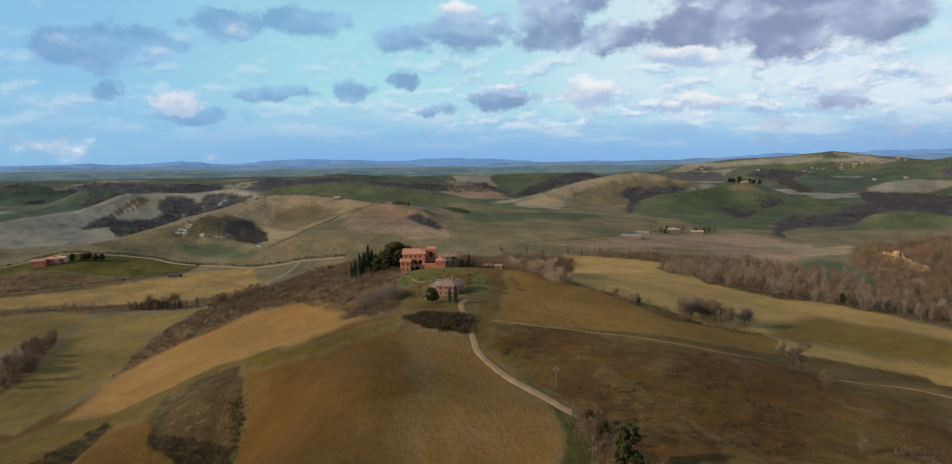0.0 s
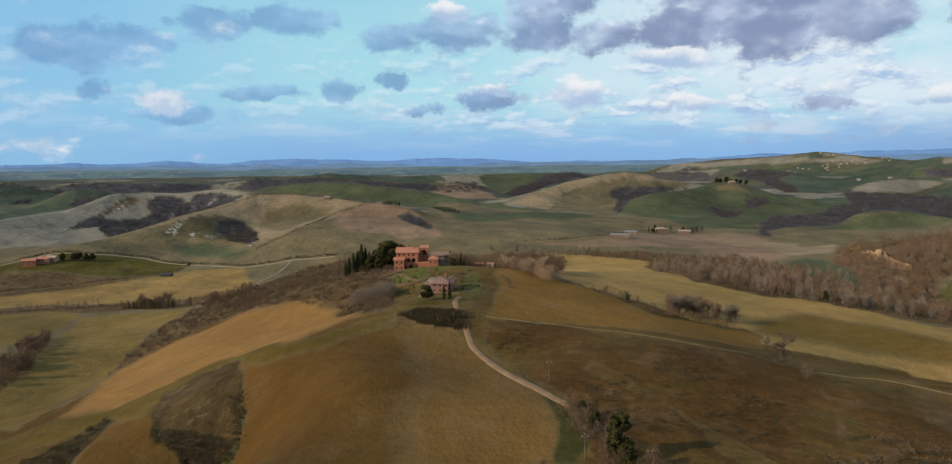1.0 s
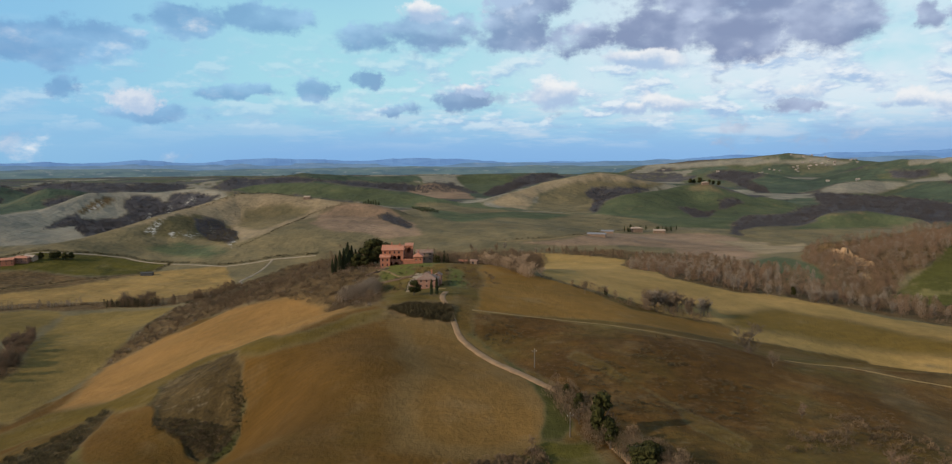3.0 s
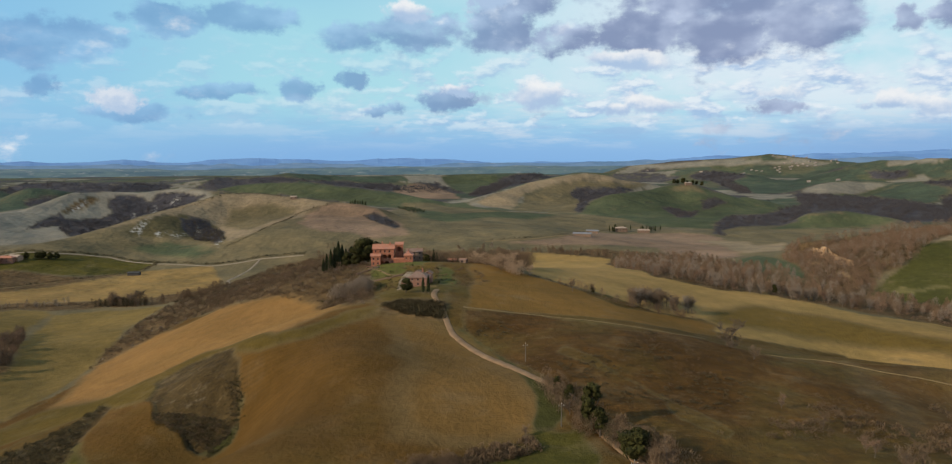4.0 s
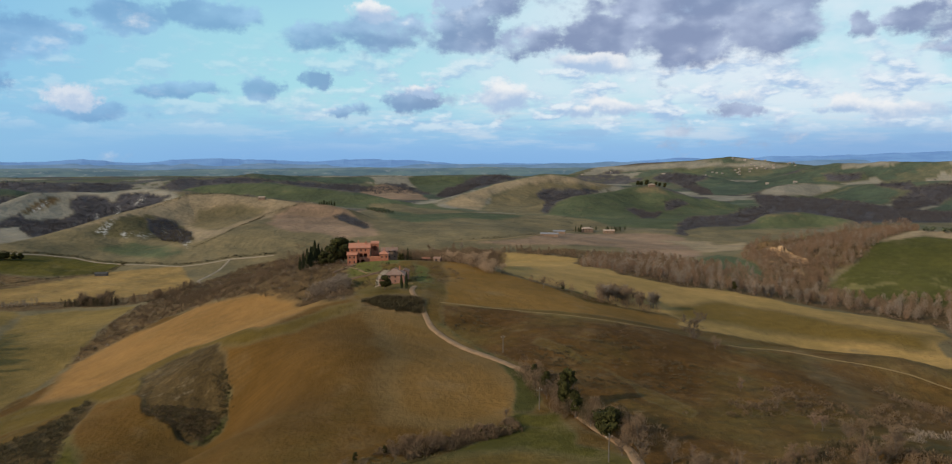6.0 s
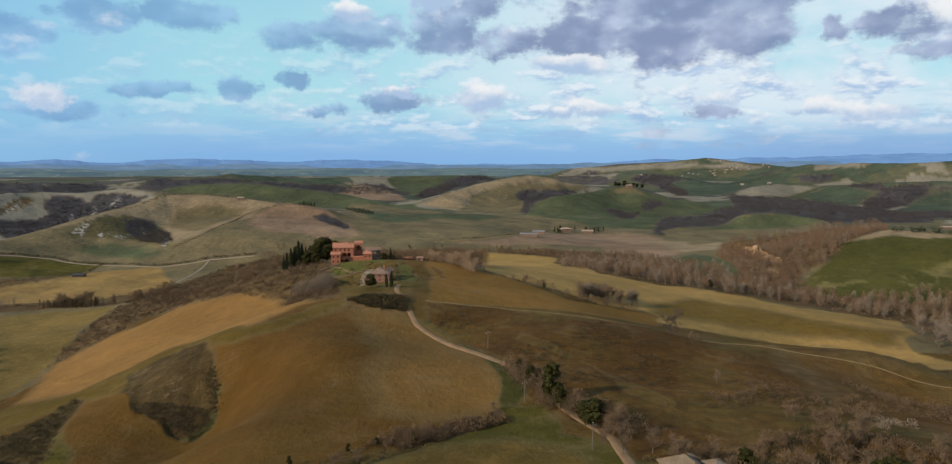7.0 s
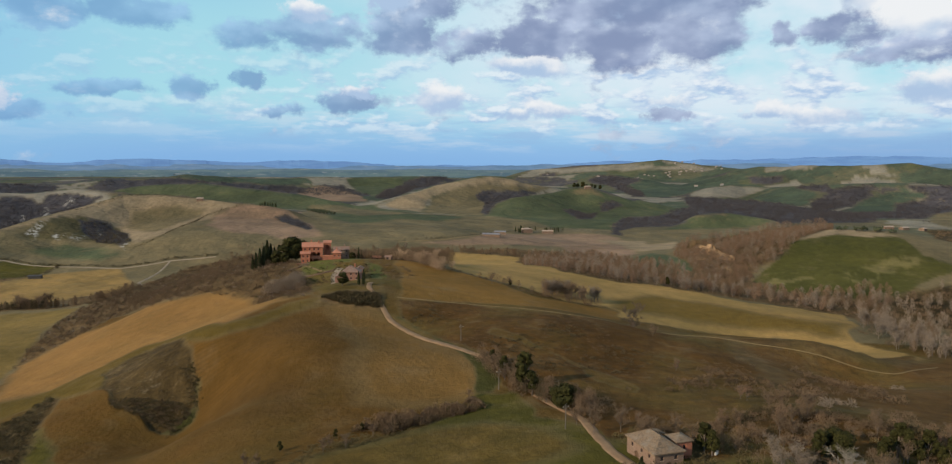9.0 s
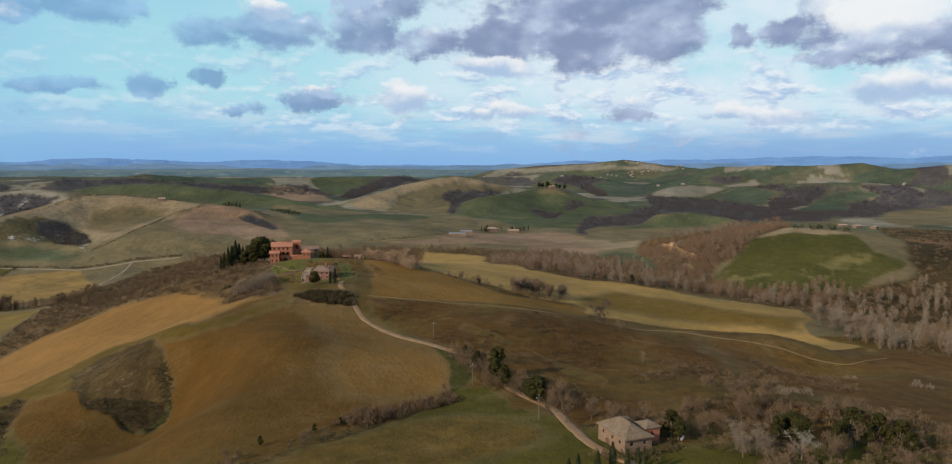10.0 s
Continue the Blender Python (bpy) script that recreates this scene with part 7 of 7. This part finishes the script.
BY = {k: [p for q, _, p in FIELDS if q == k] for k in COVER}
thicket("slope_scrub", "brown leafless scrub on the slope below the villa", scatter(SLOPE_SCRUB, 3400, RNG), M_SHRUB, 0.9, 2.6, 34, 1, 0.8)
thicket("slope_scrub", "dark evergreen bushes scattered on the slope", scatter(SLOPE_SCRUB, 420, RNG), M_DARKSHRUB, 0.8, 2.0, 34, 2, 0.9)
thicket("slope_scrub", "pale grey leafless bushes on the slope", scatter(SLOPE_SCRUB, 420, RNG), M_GREYTWIG, 0.7, 1.9, 40, 31, 0.8)
thicket("slope_scrub", "small evergreen bushes dotted over the slope", scatter(SLOPE_SCRUB, 130, RNG), M_EVERGREEN, 0.6, 1.5, 40, 32, 0.9)
tree_mass("slope_trees", "leafless brown trees below the cypresses", scatter(SLOPE_TOP, 260, RNG), M_TWIG, 4, 8, 113, 220, 0.45)
tree_mass("garden_trees", "brown leafless trees beside the garden", near_line([(-30, 492), (-14, 480), (-4, 462), (6, 444)], 46, 4.0, 114), M_TWIG, 4, 8, 114, 240, 0.45)
tree_mass("cliff_trees", "russet leafless trees at the foot of the sand cliff", near_line(CLIFF, 40, 3.0, 115) - (1, 6), M_REDTWIG, 4, 7, 115, 220, 0.4)
VILLA_BACK = [(-75, 490), (-40, 498), (-5, 500), (8, 482), (24, 472), (22, 520), (-60, 532)]
tree_mass("ridge_trees", "leafless brown trees on the ridge behind the villa", scatter(VILLA_BACK, 150, RNG), M_TWIG, 8, 13, 110, 240, 0.5)
tree_mass("field_trees", "pale leafless trees along the edge of the stubble", near_line([(-14, 492), (-4, 470), (6, 450), (16, 434)], 52, 3.0, 111), M_PALETWIG, 5, 9, 111, 280, 0.5)
tree_mass("garden_thicket", "grey leafless thicket below the garden", scatter(GREY_DOME, 90, RNG), M_GREYTWIG, 6, 10, 112, 260, 0.5)
thicket("garden_shrubs", "small green garden shrubs and low hedges", scatter([(-85, 446), (-45, 446), (-22, 430), (-20, 395), (-45, 380), (-70, 410)], 130, RNG), M_EVERGREEN, 0.4, 1.3, 40, 18)
thicket("garden_scrub", "brown bushes and rough growth on the garden slope", scatter([(-88, 446), (-45, 446), (-10, 440), (0, 400), (-18, 372), (-26, 395), (-45, 378), (-80, 405)], 260, RNG), M_SHRUB, 0.5, 1.5, 30, 19)
thicket("garden_bushes", "dense dark bushes on the mound below the farmhouse", scatter(GARDEN_BUSH, 300, RNG), M_DARKSHRUB, 1.1, 2.3, 50, 3)
brown = scatter(BROWN_HILL, 3200, RNG)
lump = octaves(brown[:, 0], brown[:, 1], 34, 3, 5)
thicket("heath_scrub", "low brown heath and bramble over the hillside", brown[lump > 0.08], M_SHRUB, 0.25, 0.8, 22, 4, 0.5)
thicket("heath_scrub", "dark bramble patches on the brown hillside", brown[lump > 0.27], M_DARKSHRUB, 0.5, 1.4, 30, 5, 0.5)
tops = scatter(HILL_SHRUBS, 900, RNG)
tops = tops[octaves(tops[:, 0], tops[:, 1], 22, 3, 15) > 0.24]
thicket("hill_bushes", "brown leafless bushes in groups on the hillside", tops, M_SHRUB, 0.8, 2.2, 44, 20, 0.8)
thicket("hill_bushes", "pale grey leafless bushes on the hillside", np.repeat(np.array(PALE_SHRUBS, float), 3, 0) + np.random.default_rng(3).normal(0, 1.6, (3 * len(PALE_SHRUBS), 2)), M_GREYTWIG, 1.2, 2.4, 60, 21, 0.9)
foot = scatter(FOOT_WOOD, 900, RNG)
lump = octaves(foot[:, 0], foot[:, 1], 16, 3, 25)
thicket("foot_scrub", "tangled russet undergrowth around the abandoned farmhouse", foot[(lump > -0.02) & (lump < 0.3)], M_SHRUB, 0.7, 2.0, 40, 6)
thicket("foot_scrub", "olive-green brambles around the abandoned farmhouse", foot[(lump > -0.3) & (lump < -0.08)], M_OLIVESHRUB, 0.6, 1.7, 40, 22)
thicket("foot_scrub", "dark bushes among the undergrowth", foot[lump > 0.3], M_DARKSHRUB, 0.8, 2.2, 44, 23)
around = near_line([(38, 126), (41, 119), (49, 120), (56, 125), (57, 134), (50, 139), (42, 137)], 120, 1.1, 24)
thicket("ruin_shrubs", "overgrown shrubs against the abandoned farmhouse", around, M_OLIVESHRUB, 0.5, 1.3, 44, 25, 0.9)
thicket("ruin_shrubs", "dark shrubs crowding the abandoned farmhouse", around[:45] + (0.8, 0.6), M_DARKSHRUB, 0.6, 1.6, 44, 26, 1.0)
hedge = scatter(HEDGE, 700, RNG)
lump = octaves(hedge[:, 0], hedge[:, 1], 13, 3, 27)
thicket("hedge", "leafless hedge with gaps at the foot of the tilled field", hedge[lump > -0.05], M_SHRUB, 0.6, 2.2, 48, 7, 0.75, "hedge")
tree_mass("hedge_trees", "small leafless trees rising from the hedge", hedge[lump > 0.12][:70], M_TWIG, 2.5, 4.8, 117, 200, 0.4)
roadside = near_line(ROAD_TREES, 110, 2.6, 118) - (2.2, 1.5)
tree_mass("roadside_trees", "leafless brown trees crowding the farm road", roadside[:80], M_TWIG, 3.5, 7.0, 118, 240, 0.42)
tree_mass("roadside_trees", "dark ivy-grown young trees along the farm road", roadside[80:], M_DARKSHRUB, 3.0, 6.0, 119, 300, 0.38)
thicket("hedge", "dark brambles in the hedge", hedge[(lump > 0.18) & (lump < 0.5)], M_DARKSHRUB, 0.6, 1.9, 40, 8, 1.0, "hedge")
thicket("hedge", "olive-green weeds along the hedge", hedge[lump < -0.1], M_OLIVESHRUB, 0.4, 1.0, 30, 28, 0.6, "hedge")
thicket("hollow_scrub", "brown scrub in the hollow of the tilled field", scatter(HOLLOW_LOW, 240, RNG), M_SHRUB, 0.4, 1.1, 30, 9)
thicket("hollow_scrub", "dark tangled scrub at the foot of the hollow", scatter(HOLLOW_LOW, 260, RNG), M_DARKSHRUB, 0.4, 1.3, 34, 144)
thicket("hollow_scrub", "low weeds over the hollow of the tilled field", scatter(BY["hollow"][1], 120, RNG, 1.5), M_OLIVESHRUB, 0.25, 0.8, 24, 29, 0.6)
thicket("ditch_scrub", "dark scrub along the field ditch", scatter(DITCH, 420, RNG), M_DARKSHRUB, 0.6, 1.8, 32, 10)
thicket("ditch_scrub", "olive-green weeds in the field ditch", scatter(DITCH, 260, RNG), M_OLIVESHRUB, 0.4, 1.2, 30, 34)
thicket("hollow_scrub", "green brambles along the rim of the hollow", near_line(HOLLOW_RIM, 150, 1.1, 35) - (2.2, 0), M_EVERGREEN, 0.3, 0.9, 30, 35, 0.6)
thicket("hollow_scrub", "dark bushes along the lower rim of the hollow", near_line(HOLLOW_RIM, 110, 1.6, 36) - (4.5, 0), M_DARKSHRUB, 0.4, 1.2, 34, 36, 0.8)
for k, (x, y) in enumerate(HEDGE_DARK):
    random.seed(500 + k)
    plant(ivy, x, y, random.uniform(0.22, 0.4))
tree_mass("creek_trees", "row of slender leafless trees along the creek", near_line(CREEK_ROW, 120, 2.5, 140), M_TWIG, 4, 10, 140, 200, 0.2)
tree_mass("creek_trees", "dark ivy-grown trees along the creek", near_line(CREEK_ROW[:3], 40, 3.0, 141), M_DARKSHRUB, 5, 9, 141, 240, 0.2)
tree_mass("creek_trees", "thin leafless trees in the creek bed", near_line(CREEK_WEST, 40, 4.0, 142), M_GREYTWIG, 3, 8, 142, 160, 0.2)
thicket("creek_scrub", "low brown scrub along the creek", near_line(CREEK_WEST + CREEK_ROW, 320, 3.0, 143), M_SHRUB, 0.6, 1.8, 26, 143, 0.7)
tree_mass("creek_wood", "reddish-grey leafless wood in the creek", scatter(CREEK_WOOD, 90, RNG), M_REDTWIG, 4, 9, 145, 260, 0.35)
strip_edge = near_line(STRIP_EDGE, 90, 1.6, 130)
thicket("field_bushes", "brown leafless bushes along the edge of the stubble", strip_edge[:60], M_SHRUB, 0.6, 1.6, 40, 131, 0.9)
thicket("field_bushes", "dark bushes along the edge of the stubble", strip_edge[60:], M_DARKSHRUB, 0.5, 1.3, 40, 132, 0.9)
tree_mass("field_edge_trees", "small leafless trees between stubble and tilled strip", near_line(STRIP_EDGE[2:], 34, 1.5, 133), M_TWIG, 3.0, 6.5, 133, 240, 0.42)
thicket("road_scrub", "bushes along the farm road", near_line(ROAD_TREES, 150, 1.8, 11), M_DARKSHRUB, 0.6, 1.6, 34, 11)
thicket("gully_scrub", "dark wooded gully in the far hillside", scatter(GULLY, 900, RNG), M_FARWOOD, 2.0, 5.0, 24, 12)
thicket("gully_scrub", "scrub under the chalk scar", scatter(HOLLOW_SCRUB, 260, RNG), M_DARKSHRUB, 1.5, 3.5, 24, 13)
thicket("far_wood", "dark leafless wood on the far slopes", scatter(DARK_RIGHT, 900, RNG), M_FARWOOD, 4, 9, 18, 14, category="wood")
strip = scatter(WOOD_STRIP, 950, RNG)
tree_mass("valley_wood", "leafless russet wood along the valley", strip[:400], M_REDTWIG, 6, 10, 101)
tree_mass("valley_wood", "leafless brown wood along the valley", strip[400:640], M_TWIG, 7, 11, 102)
tree_mass("valley_wood", "pale grey leafless trees in the valley wood", strip[640:], M_GREYTWIG, 7, 11, 116, 240, 0.25)
tree_mass("valley_wood", "leafless wood behind the stubble field", scatter(WOOD_BACK, 90, RNG), M_TWIG, 5, 8, 103)
cliff = scatter(CLIFF_WOOD, 1300, RNG)
tree_mass("cliff_wood", "russet leafless wood around the sand cliff", cliff[:600], M_REDTWIG, 6, 9.5, 104, 200, 0.32)
tree_mass("cliff_wood", "brown leafless wood around the sand cliff", cliff[600:1000], M_TWIG, 6, 9, 105, 200, 0.32)
tree_mass("cliff_wood", "grey leafless trees in the wood around the sand cliff", cliff[1000:], M_GREYTWIG, 6, 9, 146, 200, 0.32)
brook = scatter(RIGHT_WOOD, 300, RNG)
tree_mass("brook_wood", "grey leafless poplars along the brook", brook[:150], M_GREYTWIG, 6, 12, 106, 220, 0.22)
tree_mass("brook_wood", "brown leafless trees along the brook", brook[150:], M_TWIG, 5, 10, 107, 220, 0.35)
tree_mass("slope_trees", "leafless young trees on the slope below the villa", scatter(SLOPE_TREES, 330, RNG), M_TWIG, 3, 6.5, 108, 220, 0.45)
tree_mass("foot_trees", "leafless thicket around the abandoned farmhouse", scatter(FOOT_WOOD, 110, RNG), M_TWIG, 2.5, 5.5, 109, 240, 0.45)
thicket("wood_undergrowth", "brown undergrowth in the valley wood", scatter(WOOD_STRIP, 900, RNG), M_REDTWIG, 1.0, 2.6, 24, 15)
thicket("wood_undergrowth", "brown undergrowth around the sand cliff", scatter(CLIFF_WOOD, 700, RNG), M_REDTWIG, 1.0, 2.8, 24, 16)
thicket("east_scrub", "dark brown scrub and bare trees on the eastern slope", scatter(BY["hollow"][0], 900, RNG), M_TWIG, 1.2, 3.2, 24, 33)
thicket("wood_undergrowth", "grey-brown undergrowth in the brook wood", scatter(RIGHT_WOOD, 600, RNG), M_SHRUB, 0.8, 2.4, 26, 17)
for k, poly in enumerate(BY["wood"]):
    area = np.ptp(np.array(poly)[:, 0]) * np.ptp(np.array(poly)[:, 1])
    far = float(np.hypot(*np.array(poly, float).mean(0)))
    size = max(2.0, far / 420)
    thicket("far_wood", "dark leafless wood among distant fields", scatter(poly, int(min(700, area / (size * size * 9))), RNG), M_FARWOOD, size * 0.7, size * 1.5, 16, 30 + k, category="wood")
thicket("field_hedge", "dark hedge running over the far hill", near_line(HEDGE_LONG, 420, 1.5, 64), M_DARKSHRUB, 0.6, 1.5, 24, 74, 0.7, "hedge")
thicket("field_hedge", "low scrub along the crest of the far hill", near_line(HEDGE_TOP, 200, 2.5, 65), M_DARKSHRUB, 0.8, 1.8, 24, 75, 0.6, "hedge")
for k, line in enumerate((VALLEY_ROAD[1], VALLEY_LANE[1], FARM_LANE[1])):
    thicket("roadside_hedge", "dark hedge beside a valley road", near_line(line, (520, 200, 200)[k], 2.0, 60 + k) + (0, 7), M_DARKSHRUB, 1.0, 2.4, 20, 70 + k, 0.8, "hedge")
rng = np.random.default_rng(90)
az, rad = np.radians(rng.uniform(-48, 50, 2600)), 1500 + 3200 * rng.random(2600) ** 0.8
fx, fy = rad * np.sin(az), rad * np.cos(az)
# lie of the hedgerows
lines = np.abs(octaves(fx, fy, 420, 3, 41)) < 0.035
thicket("far_hedges", "dark hedgerows and copses between distant fields", np.stack([fx, fy], 1)[lines], M_FARWOOD, 4, 9, 16, 91, category="hedge")
